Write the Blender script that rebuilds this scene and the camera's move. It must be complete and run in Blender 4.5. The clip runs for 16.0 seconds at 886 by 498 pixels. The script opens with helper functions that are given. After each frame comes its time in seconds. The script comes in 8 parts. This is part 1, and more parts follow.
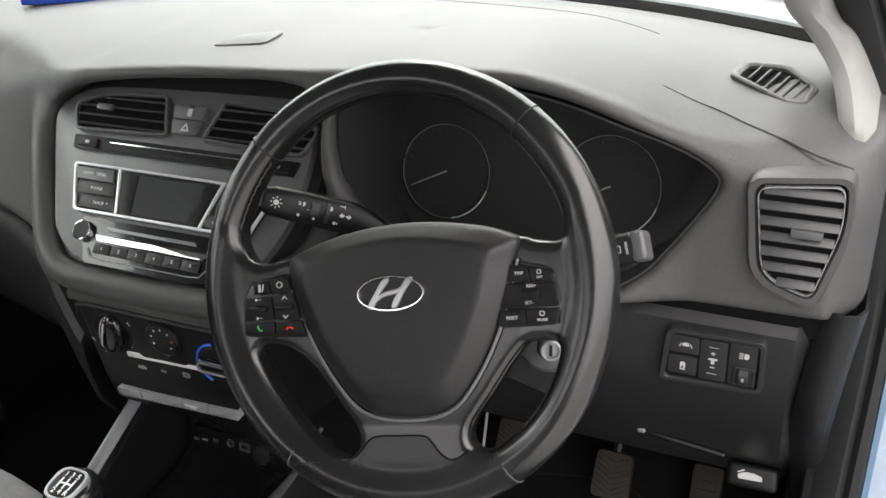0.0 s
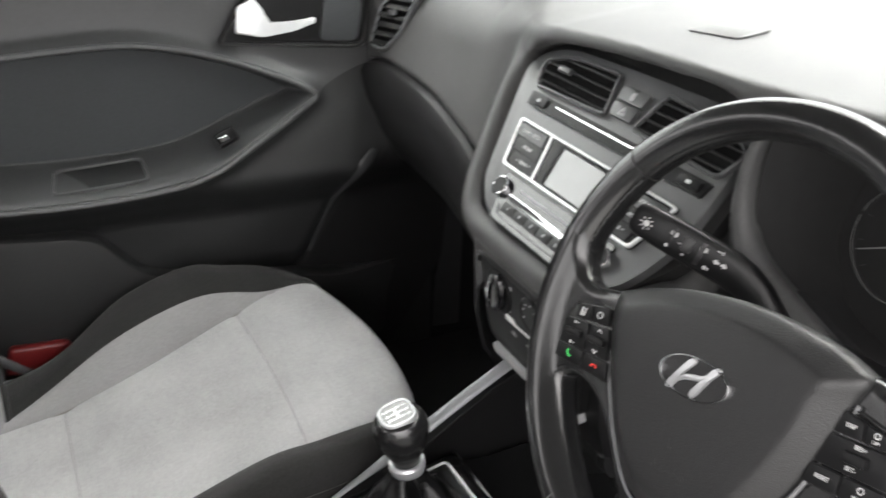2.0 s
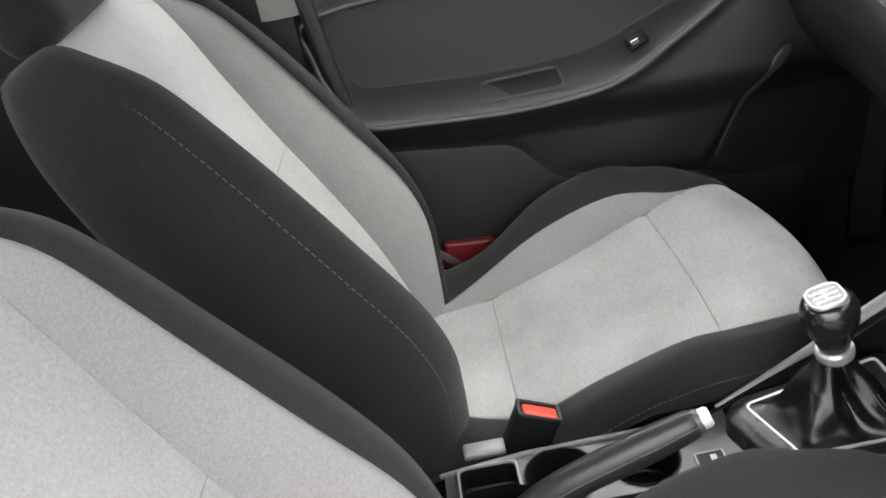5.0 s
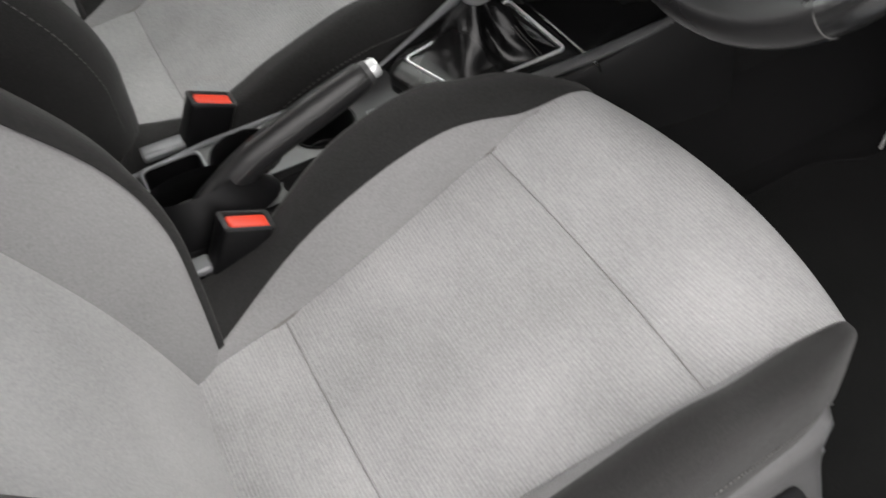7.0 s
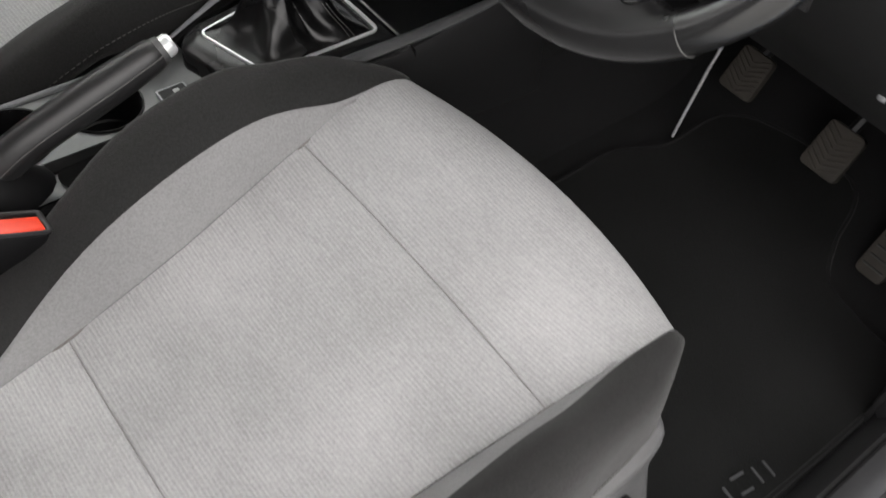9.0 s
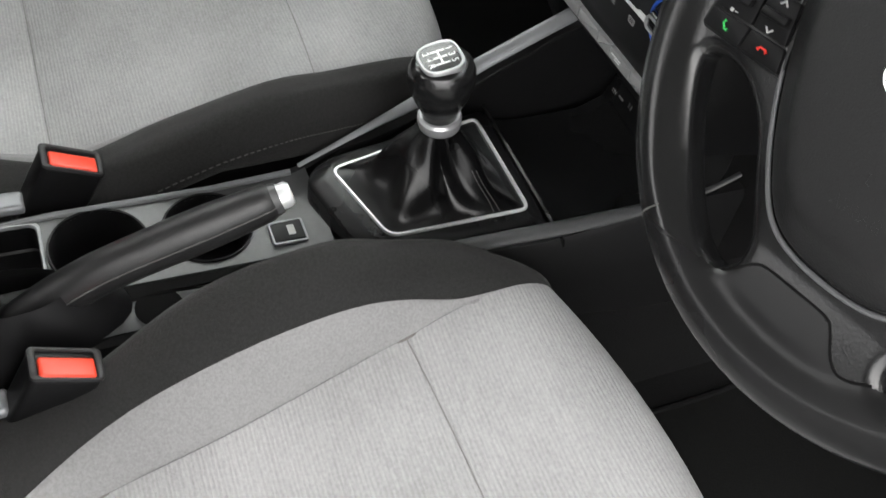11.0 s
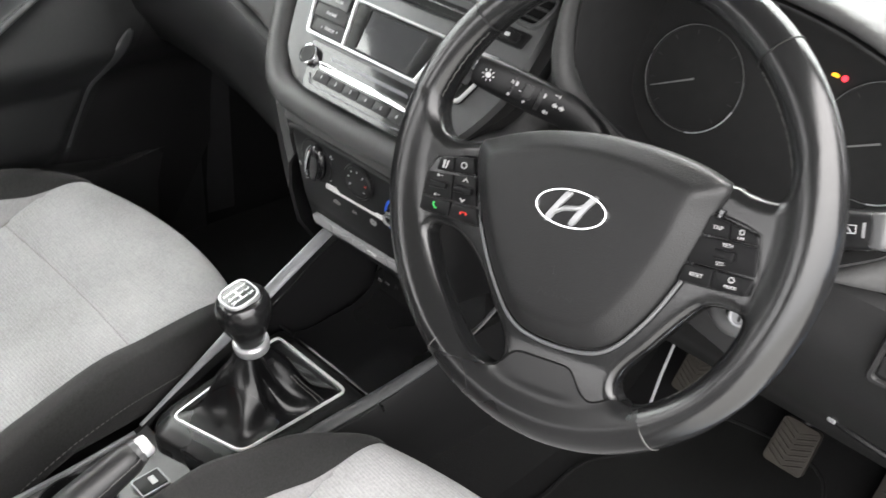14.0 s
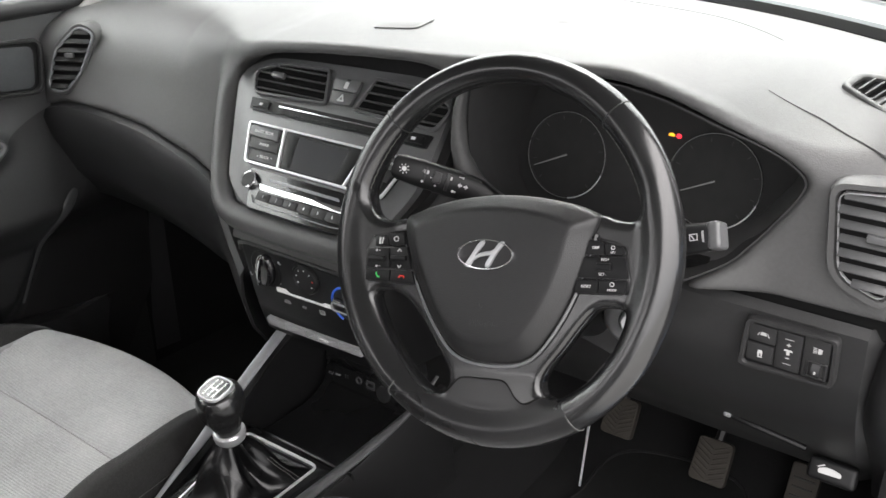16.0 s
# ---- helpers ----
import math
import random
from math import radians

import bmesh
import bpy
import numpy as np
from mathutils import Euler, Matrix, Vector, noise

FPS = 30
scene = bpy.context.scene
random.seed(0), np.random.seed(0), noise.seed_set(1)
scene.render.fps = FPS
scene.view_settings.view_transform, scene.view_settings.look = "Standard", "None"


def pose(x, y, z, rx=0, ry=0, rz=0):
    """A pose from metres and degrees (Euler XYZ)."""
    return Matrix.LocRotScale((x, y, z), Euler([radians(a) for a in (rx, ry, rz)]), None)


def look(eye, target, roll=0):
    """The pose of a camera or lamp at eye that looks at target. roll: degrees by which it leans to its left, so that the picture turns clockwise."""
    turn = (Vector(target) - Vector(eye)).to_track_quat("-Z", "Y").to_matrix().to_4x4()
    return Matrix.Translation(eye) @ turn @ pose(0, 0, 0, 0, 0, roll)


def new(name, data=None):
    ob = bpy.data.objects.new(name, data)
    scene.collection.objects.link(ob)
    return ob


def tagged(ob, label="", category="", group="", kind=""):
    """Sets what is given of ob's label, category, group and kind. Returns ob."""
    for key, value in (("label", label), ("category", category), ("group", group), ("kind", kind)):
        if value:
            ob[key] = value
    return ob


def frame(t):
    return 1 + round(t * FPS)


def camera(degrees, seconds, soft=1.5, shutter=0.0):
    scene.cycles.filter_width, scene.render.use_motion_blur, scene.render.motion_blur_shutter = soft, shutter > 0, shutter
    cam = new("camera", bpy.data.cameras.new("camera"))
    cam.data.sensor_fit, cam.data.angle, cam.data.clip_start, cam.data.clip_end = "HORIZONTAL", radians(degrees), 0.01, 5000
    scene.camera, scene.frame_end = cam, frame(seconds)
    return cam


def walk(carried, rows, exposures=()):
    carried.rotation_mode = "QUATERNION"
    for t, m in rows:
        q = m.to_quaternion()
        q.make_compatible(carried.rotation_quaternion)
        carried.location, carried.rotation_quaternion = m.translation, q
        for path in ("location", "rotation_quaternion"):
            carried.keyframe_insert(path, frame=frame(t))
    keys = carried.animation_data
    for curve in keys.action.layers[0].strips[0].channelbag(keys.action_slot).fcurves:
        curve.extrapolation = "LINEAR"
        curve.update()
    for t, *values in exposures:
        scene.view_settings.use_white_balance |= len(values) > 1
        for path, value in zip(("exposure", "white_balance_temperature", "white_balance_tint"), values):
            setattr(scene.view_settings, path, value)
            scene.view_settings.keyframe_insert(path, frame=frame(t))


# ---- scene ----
cam = camera(52.3, 16.0, shutter=0.35)
PATH = [
    (0, (0.66, -0.58, 0.97), (-0.103, 1.081, 0.157), -1.4),
    (0.5, (0.681, -0.572, 0.978), (-0.101, 1.084, 0.173), -0.8),
    (1, (0.701, -0.514, 0.989), (-0.403, 0.944, 0.179), -0.5),
    (1.5, (0.707, -0.435, 0.992), (-0.656, 0.769, 0.159), 1.6),
    (2, (0.712, -0.377, 0.981), (-0.881, 0.425, 0.077), 1.5),
    (2.5, (0.723, -0.329, 0.967), (-0.978, 0.186, 0.049), 0.5),
    (3, (0.733, -0.304, 0.954), (-1.031, -0.068, 0.041), -1.8),
    (3.5, (0.729, -0.317, 0.952), (-1.061, -0.338, 0.061), -6.3),
    (3.7, (0.725, -0.33, 0.945), (-1.073, -0.417, 0.074), -7.8),
    (5.8, (0.811, -0.489, 0.965), (-0.839, -0.288, -0.147), -11.3),
    (6, (0.82, -0.494, 0.971), (-0.769, -0.191, -0.205), -9.5),
    (6.5, (0.808, -0.502, 0.915), (-0.573, -0.072, -0.466), -6.9),
    (7, (0.822, -0.5, 0.891), (-0.415, 0.056, -0.579), -5.6),
    (7.5, (0.837, -0.499, 0.865), (-0.235, 0.21, -0.668), -1.8),
    (8, (0.834, -0.493, 0.86), (-0.112, 0.3, -0.715), 1.9),
    (8.5, (0.78, -0.521, 0.864), (-0.082, 0.393, -0.692), 7.5),
    (9, (0.72, -0.497, 0.87), (-0.166, 0.444, -0.657), 10.8),
    (9.2, (0.69, -0.484, 0.869), (-0.206, 0.461, -0.649), 12.7),
    (11.3, (0.528, -0.362, 0.874), (-0.593, 0.332, -0.63), 14.2),
    (11.5, (0.522, -0.356, 0.884), (-0.638, 0.339, -0.59), 13.5),
    (12, (0.52, -0.392, 0.915), (-0.741, 0.338, -0.456), 10.8),
    (12.5, (0.544, -0.419, 0.944), (-0.751, 0.36, -0.366), 7.3),
    (13, (0.583, -0.434, 0.958), (-0.656, 0.532, -0.28), 7.4),
    (13.5, (0.62, -0.451, 0.963), (-0.561, 0.64, -0.226), 6.1),
    (14, (0.662, -0.486, 0.972), (-0.458, 0.749, -0.133), 5.2),
    (14.5, (0.705, -0.527, 0.979), (-0.393, 0.794, -0.045), 4.2),
    (15, (0.745, -0.571, 0.988), (-0.355, 0.761, -0.019), 2.0),
    (15.5, (0.769, -0.619, 1.005), (-0.356, 0.77, 0.107), 0.5),
    (16, (0.771, -0.639, 1.002), (-0.313, 0.815, 0.158), -0.6),
]
EXPO = [(0.0, 0.22, 6600, 12), (0.5, 0.09, 6600, 12), (1.0, 0.29, 6600, 12), (2.0, 0.72, 6600, 12), (3.0, 0.74, 6540, 11.5), (3.5, 0.84, 6600, 11), (6.0, 0.68, 6600, 12), (6.5, 0.24, 6600, 12), (7.0, 0.02, 6600, 12), (8.0, 0.04, 6600, 12), (9.0, 0.04, 6600, 12),
        (11.5, 0.49, 6500, 9.5), (12.5, 0.55, 6500, 9.5), (13.0, 0.62, 6500, 10.5), (14.0, 1.08, 6540, 11.3), (15.0, 1.08, 6540, 12), (15.5, 0.90, 6540, 12.3), (16.0, 0.64, 6540, 12.5)]
walk(cam, [(t, look(eye, target, roll)) for t, eye, target, roll in PATH], EXPO)
SKY = 4.8

# ---------------------------------------------------------------- light
world = bpy.data.worlds.new("sky")
scene.world = world
world.use_nodes = True
wn = world.node_tree
wn.nodes.clear()
w_out = wn.nodes.new("ShaderNodeOutputWorld")
w_bg = wn.nodes.new("ShaderNodeBackground")
w_geo = wn.nodes.new("ShaderNodeTexCoord")
w_sep = wn.nodes.new("ShaderNodeSeparateXYZ")
w_ramp = wn.nodes.new("ShaderNodeValToRGB")
wn.links.new(w_geo.outputs["Generated"], w_sep.inputs[0])
wn.links.new(w_sep.outputs[2], w_ramp.inputs[0])
w_ramp.color_ramp.elements[0].position, w_ramp.color_ramp.elements[0].color = 0.0, (0.42, 0.423, 0.427, 1)
w_ramp.color_ramp.elements[1].position, w_ramp.color_ramp.elements[1].color = 0.85, (1.18, 1.16, 1.14, 1)
wn.links.new(w_ramp.outputs[0], w_bg.inputs[0])
wn.links.new(w_bg.outputs[0], w_out.inputs[0])
w_bg.inputs[1].default_value = SKY

sun = new("sun", bpy.data.lights.new("sun", "SUN"))
sun.data.energy, sun.data.angle = 0.8, radians(24)
sun.data.color = (1.0, 0.97, 0.93)
sun.matrix_world = look((-1.0, 2.3, 2.5), (0, 0, 0))


# ---------------------------------------------------------------- materials
def mat(name, color, rough=0.5, metal=0.0, vary=0.15, scale=60.0, bump=0.0, bump_scale=400.0, coat=0.0, sheen=0.0,
        wave=None, spec=0.5, stain=0.0, ior=1.5):
    m = bpy.data.materials.new(name)
    m.use_nodes = True
    nt = m.node_tree
    p = nt.nodes["Principled BSDF"]
    p.inputs["Roughness"].default_value = rough
    p.inputs["Metallic"].default_value = metal
    p.inputs["Specular IOR Level"].default_value = spec
    p.inputs["Coat Weight"].default_value = coat
    p.inputs["Coat Roughness"].default_value = 0.05
    if sheen:
        p.inputs["Sheen Weight"].default_value = sheen
    tc = nt.nodes.new("ShaderNodeTexCoord")
    no = nt.nodes.new("ShaderNodeTexNoise")
    no.inputs["Scale"].default_value = scale
    no.inputs["Detail"].default_value = 4
    nt.links.new(tc.outputs["Object"], no.inputs["Vector"])
    big = nt.nodes.new("ShaderNodeTexNoise")
    big.inputs["Scale"].default_value = 7.0
    big.inputs["Detail"].default_value = 3
    nt.links.new(tc.outputs["Object"], big.inputs["Vector"])
    add = nt.nodes.new("ShaderNodeMath")
    add.operation = "MULTIPLY_ADD"
    nt.links.new(big.outputs["Fac"], add.inputs[0])
    add.inputs[1].default_value = 0.6 + stain
    nt.links.new(no.outputs["Fac"], add.inputs[2])
    mr = nt.nodes.new("ShaderNodeMapRange")
    mr.inputs["From Min"].default_value, mr.inputs["From Max"].default_value = 0.45, 1.15 + stain
    mr.inputs["To Min"].default_value, mr.inputs["To Max"].default_value = 1 - vary, 1 + vary
    nt.links.new(add.outputs[0], mr.inputs["Value"])
    mul = nt.nodes.new("ShaderNodeVectorMath")
    mul.operation = "SCALE"
    mul.inputs[0].default_value = color
    nt.links.new(mr.outputs[0], mul.inputs["Scale"])
    nt.links.new(mul.outputs[0], p.inputs["Base Color"])
    rr = nt.nodes.new("ShaderNodeMapRange")
    rr.inputs["To Min"].default_value, rr.inputs["To Max"].default_value = max(0.02, rough - 0.08), min(1, rough + 0.08)
    nt.links.new(big.outputs["Fac"], rr.inputs["Value"])
    nt.links.new(rr.outputs[0], p.inputs["Roughness"])
    height = None
    if bump:
        bn = nt.nodes.new("ShaderNodeTexNoise")
        bn.inputs["Scale"].default_value = bump_scale
        bn.inputs["Detail"].default_value = 3
        nt.links.new(tc.outputs["Object"], bn.inputs["Vector"])
        height = bn.outputs["Fac"]
    if wave:
        axis, freq, amount = wave
        cord = nt.nodes.new("ShaderNodeTexWave")
        cord.bands_direction = axis
        cord.inputs["Scale"].default_value = 0.314 / 0.0037
        cord.inputs["Distortion"].default_value = 0.9
        cord.inputs["Detail"].default_value = 2.0
        cord.inputs["Detail Scale"].default_value = 3.0
        nt.links.new(tc.outputs["Object"], cord.inputs["Vector"])
        stretch = nt.nodes.new("ShaderNodeMapping")
        stretch.inputs["Scale"].default_value = (freq * 0.10, freq, freq * 0.02) if axis == "Y" else (freq, freq * 0.10, freq * 0.02)
        nt.links.new(tc.outputs["Object"], stretch.inputs["Vector"])
        wt = nt.nodes.new("ShaderNodeTexNoise")
        wt.inputs["Scale"].default_value = 1.0
        wt.inputs["Detail"].default_value = 1.5
        wt.inputs["Roughness"].default_value = 0.6
        nt.links.new(stretch.outputs[0], wt.inputs["Vector"])
        both = nt.nodes.new("ShaderNodeMix")
        both.inputs["Factor"].default_value = 0.30
        nt.links.new(wt.outputs["Fac"], both.inputs["A"])
        nt.links.new(cord.outputs["Fac"], both.inputs["B"])
        mx = nt.nodes.new("ShaderNodeMath")
        mx.operation = "MULTIPLY_ADD"
        nt.links.new(both.outputs["Result"], mx.inputs[0])
        mx.inputs[1].default_value = amount
        nt.links.new(height, mx.inputs[2])
        height = mx.outputs[0]
        # thread tone follows the rib a little
        tone = nt.nodes.new("ShaderNodeMapRange")
        tone.inputs["From Min"].default_value, tone.inputs["From Max"].default_value = 0.3, 0.7
        tone.inputs["To Min"].default_value, tone.inputs["To Max"].default_value = 0.91, 1.06
        nt.links.new(both.outputs["Result"], tone.inputs["Value"])
        m2 = nt.nodes.new("ShaderNodeVectorMath")
        m2.operation = "SCALE"
        nt.links.new(mul.outputs[0], m2.inputs[0])
        nt.links.new(tone.outputs[0], m2.inputs["Scale"])
        nt.links.new(m2.outputs[0], p.inputs["Base Color"])
    if height is not None:
        b = nt.nodes.new("ShaderNodeBump")
        b.inputs["Strength"].default_value = min(1.0, bump)
        b.inputs["Distance"].default_value = 0.0006
        nt.links.new(height, b.inputs["Height"])
        nt.links.new(b.outputs[0], p.inputs["Normal"])
    return m


def glow(name, color, strength):
    m = bpy.data.materials.new(name)
    m.use_nodes = True
    p = m.node_tree.nodes["Principled BSDF"]
    p.inputs["Base Color"].default_value = (*color, 1)
    p.inputs["Emission Color"].default_value = (*color, 1)
    p.inputs["Emission Strength"].default_value = strength
    return m


def clear_glass(name, tint=(0.95, 0.98, 0.97)):
    m = bpy.data.materials.new(name)
    m.use_nodes = True
    nt = m.node_tree
    nt.nodes.clear()
    out = nt.nodes.new("ShaderNodeOutputMaterial")
    g = nt.nodes.new("ShaderNodeBsdfGlass")
    g.inputs["Color"].default_value = (*tint, 1)
    g.inputs["IOR"].default_value = 1.02
    g.inputs["Roughness"].default_value = 0.0
    nt.links.new(g.outputs[0], out.inputs[0])
    return m


M_PAD = mat("dash_pad", (0.061, 0.061, 0.0612), 0.50, spec=0.42, vary=0.12, bump=0.5, bump_scale=650, scale=250)
M_PANEL = mat("driver_panel_plastic", (0.020, 0.020, 0.0204), 0.42, spec=0.38, vary=0.15, bump=0.4, bump_scale=650, scale=200)
M_LOWER = mat("lower_plastic", (0.019, 0.019, 0.0195), 0.44, spec=0.36, vary=0.15, bump=0.4, bump_scale=650, scale=200)
M_SLAT = mat("vent_slat_black", (0.008, 0.008, 0.0082), 0.5, vary=0.1, spec=0.25)
M_BLACK = mat("black_plastic", (0.0075, 0.0075, 0.008), 0.38, spec=0.22, vary=0.2, bump=0.15, bump_scale=500)
M_GLOSS = mat("piano_black", (0.008, 0.008, 0.009), 0.12, vary=0.1, coat=0.5)
M_GREYP = mat("grey_console_plastic", (0.075, 0.076, 0.078), 0.34, vary=0.1, bump=0.25, bump_scale=600, scale=150)
M_BEZEL = mat("satin_bezel_plastic", (0.088, 0.089, 0.091), 0.36, vary=0.08, bump=0.2, bump_scale=650, scale=150)
M_STRIP = mat("bright_strip", (0.82, 0.82, 0.82), 0.35, metal=0.1, vary=0.03)
M_GRIP = mat("handbrake_grip", (0.017, 0.017, 0.0175), 0.34, spec=0.5, vary=0.15, bump=0.4, bump_scale=800, scale=200)
M_SILVER = mat("satin_silver", (0.78, 0.79, 0.80), 0.30, metal=0.45, vary=0.06)
M_KEY = mat("switch_key_plastic", (0.25, 0.25, 0.255), 0.4, vary=0.06, bump=0.2, bump_scale=600)
M_SATIN = mat("satin_grey_trim", (0.26, 0.265, 0.275), 0.38, metal=0.35, vary=0.08)
M_CHROME = mat("chrome", (0.86, 0.87, 0.88), 0.08, metal=1.0, vary=0.04)
M_LEATHER = mat("wheel_leather", (0.0105, 0.0106, 0.011), 0.20, vary=0.3, bump=0.15, bump_scale=700, scale=80, spec=0.72)
M_DARKP = mat("dark_grained_plastic", (0.0105, 0.0105, 0.011), 0.44, spec=0.3, vary=0.12, bump=0.6, bump_scale=900, scale=200)
M_AIRBAG = mat("airbag_cover", (0.0110, 0.0110, 0.0115), 0.41, spec=0.48, vary=0.12, bump=0.6, bump_scale=900, scale=200)
M_BOOT = mat("gaiter_leather", (0.0045, 0.0045, 0.0048), 0.27, spec=0.4, vary=0.25, bump=0.12, bump_scale=500)
M_FABRIC = mat("grey_seat_fabric", (0.350, 0.351, 0.352), 0.92, vary=0.28, scale=300, bump=1.0, bump_scale=700, sheen=0.25, spec=0.1, stain=0.35)
M_RIB = mat("ribbed_seat_fabric", (0.360, 0.360, 0.361), 0.92, vary=0.38, scale=300, bump=1.0, bump_scale=700, sheen=0.25,
            spec=0.1, stain=0.9, wave=("Y", 520.0, 1.2))
M_SIDE = mat("grey_bolster_fabric", (0.250, 0.248, 0.251), 0.92, vary=0.2, scale=420, bump=0.6, bump_scale=1000, sheen=0.2, spec=0.1)
M_DARKF = mat("dark_seat_fabric", (0.0232, 0.0230, 0.0228), 0.9, vary=0.32, scale=420, bump=1.0, bump_scale=800, sheen=0.10, spec=0.12)
M_THREAD = mat("stitch_thread", (0.085, 0.084, 0.082), 0.8)
M_CARPET = mat("carpet", (0.0095, 0.0095, 0.0098), 0.97, vary=0.35, scale=600, bump=1.0, bump_scale=500, sheen=0.1, spec=0.05, stain=0.3)
M_MAT = mat("floor_mat_pile", (0.0072, 0.0074, 0.0073), 0.97, vary=0.6, scale=700, bump=1.0, bump_scale=700, sheen=0.1, spec=0.05, stain=0.4)
M_FOLDER = mat("blue_card", (0.02, 0.06, 0.38), 0.4, vary=0.08)
M_SATINB = mat("satin_black_spoke", (0.011, 0.011, 0.0115), 0.28, vary=0.1, spec=0.5)
M_LINE = mat("dull_silver_line", (0.15, 0.152, 0.157), 0.4, metal=0.3, vary=0.06)
M_DIRT_SHADE = mat("soiled_shaded_seam", (0.19, 0.18, 0.172), 0.95, vary=0.25, scale=40)
# near-black for trim and joints, and for sheets that stand in for shaded depths
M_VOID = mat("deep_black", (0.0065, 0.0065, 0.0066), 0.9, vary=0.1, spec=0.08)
M_DECK = mat("console_deck_plastic", (0.080, 0.081, 0.083), 0.30, vary=0.1, bump=0.2, bump_scale=600, scale=150)
M_CAVE = mat("matt_black_hood", (0.030, 0.030, 0.0304), 0.75, vary=0.1, spec=0.15)
M_SEAM = mat("seam_shadow_thread", (0.24, 0.232, 0.233), 0.9)
M_RUBBER = mat("rubber", (0.016, 0.016, 0.017), 0.55, vary=0.2, bump=0.2)
M_PEDAL = mat("worn_pedal_rubber", (0.028, 0.024, 0.019), 0.75, vary=0.3, bump=0.4)
M_RED = mat("buckle_red", (0.75, 0.055, 0.025), 0.35, vary=0.05)
M_REDCARD = mat("dark_red_cloth", (0.13, 0.007, 0.008), 0.4, vary=0.1)
M_SHIELD = mat("seat_shield_plastic", (0.092, 0.092, 0.093), 0.36, vary=0.1, bump=0.4, bump_scale=700, scale=200)
# door plastic darkened: the weaker light low on the door is in the colour
M_DOORLOW = mat("shaded_door_plastic", (0.016, 0.0165, 0.017), 0.45, spec=0.35, vary=0.15, bump=0.4, bump_scale=650, scale=200)
# paler than the door plastic: light caught on the rims is in the colour
M_DOORRIM = mat("lit_door_rim", (0.075, 0.076, 0.078), 0.30, vary=0.08, bump=0.15, bump_scale=700)
M_DOOR = mat("door_plastic", (0.047, 0.048, 0.049), 0.36, vary=0.12, bump=0.4, bump_scale=650, scale=200)
M_SILL = mat("sill_plastic", (0.030, 0.030, 0.031), 0.40, spec=0.4, vary=0.15, bump=0.4, bump_scale=650, scale=200)
M_COLLAR = mat("collar_metal", (0.45, 0.455, 0.465), 0.3, metal=0.6, vary=0.08)
M_ICON = mat("grey_symbol_print", (0.25, 0.25, 0.25), 0.5, vary=0.02)
M_SURR = mat("gear_surround_plastic", (0.012, 0.0122, 0.0125), 0.27, spec=0.4, vary=0.06, bump=0.06, bump_scale=900, scale=200)
M_DOORCLOTH = mat("door_insert", (0.038, 0.042, 0.0445), 0.7, vary=0.15, bump=0.6, bump_scale=700, scale=300)
M_BLUE = mat("blue_car_paint", (0.20, 0.31, 0.45), 0.25, metal=0.3, vary=0.04, coat=0.8)
M_WHITE = mat("white_print", (0.46, 0.46, 0.46), 0.5, vary=0.02)
M_DIMPRINT = mat("grey_print", (0.66, 0.66, 0.67), 0.5, vary=0.02)
M_EMBOSS = mat("embossed_mark", (0.003, 0.003, 0.003), 0.6, vary=0.02)
M_GREEN = mat("green_print", (0.05, 0.55, 0.12), 0.5, vary=0.02)
M_REDPRINT = mat("red_print", (0.7, 0.03, 0.02), 0.5, vary=0.02)
M_BLUEPRINT = mat("blue_print", (0.03, 0.12, 0.65), 0.4, vary=0.02)
M_LCD = mat("lcd_display", (0.055, 0.057, 0.060), 0.08, vary=0.05, coat=1.0)
M_WARNRED = glow("warning_red", (1.0, 0.03, 0.05), 1.3)
M_WARNAMB = glow("warning_amber", (1.0, 0.45, 0.02), 1.0)
M_GLASS = clear_glass("window_glass")
M_GROUND = mat("concrete_ground", (0.30, 0.30, 0.29), 0.85, vary=0.2, scale=6, bump=0.3, bump_scale=60)
M_ROOF = mat("headlining", (0.15, 0.147, 0.143), 0.95, vary=0.06, bump=0.3)
M_BAR = mat("neutral_mark", (0.035, 0.036, 0.038), 0.6, vary=0.02)


# ---------------------------------------------------------------- mesh helpers
def link(name, bm, material, parent=None, label="", smooth=40):
    me = bpy.data.meshes.new(name)
    bmesh.ops.recalc_face_normals(bm, faces=bm.faces)
    bm.to_mesh(me)
    bm.free()
    for poly in me.polygons:
        poly.use_smooth = True
    me.set_sharp_from_angle(angle=radians(smooth))
    me.materials.append(material)
    ob = new(name, me)
    if parent is not None:
        ob.parent = parent
    if label:
        ob["label"] = label
    return ob


def part(name, bm, material, parent, label="", smooth=40):
    return link(name, bm, material, parent, label, smooth)


def thing(name, label, category, group="", kind="", at=(0, 0, 0)):
    ob = new(name)
    ob.empty_display_size = 0.05
    ob.location = at
    return tagged(ob, label, category, group, kind)


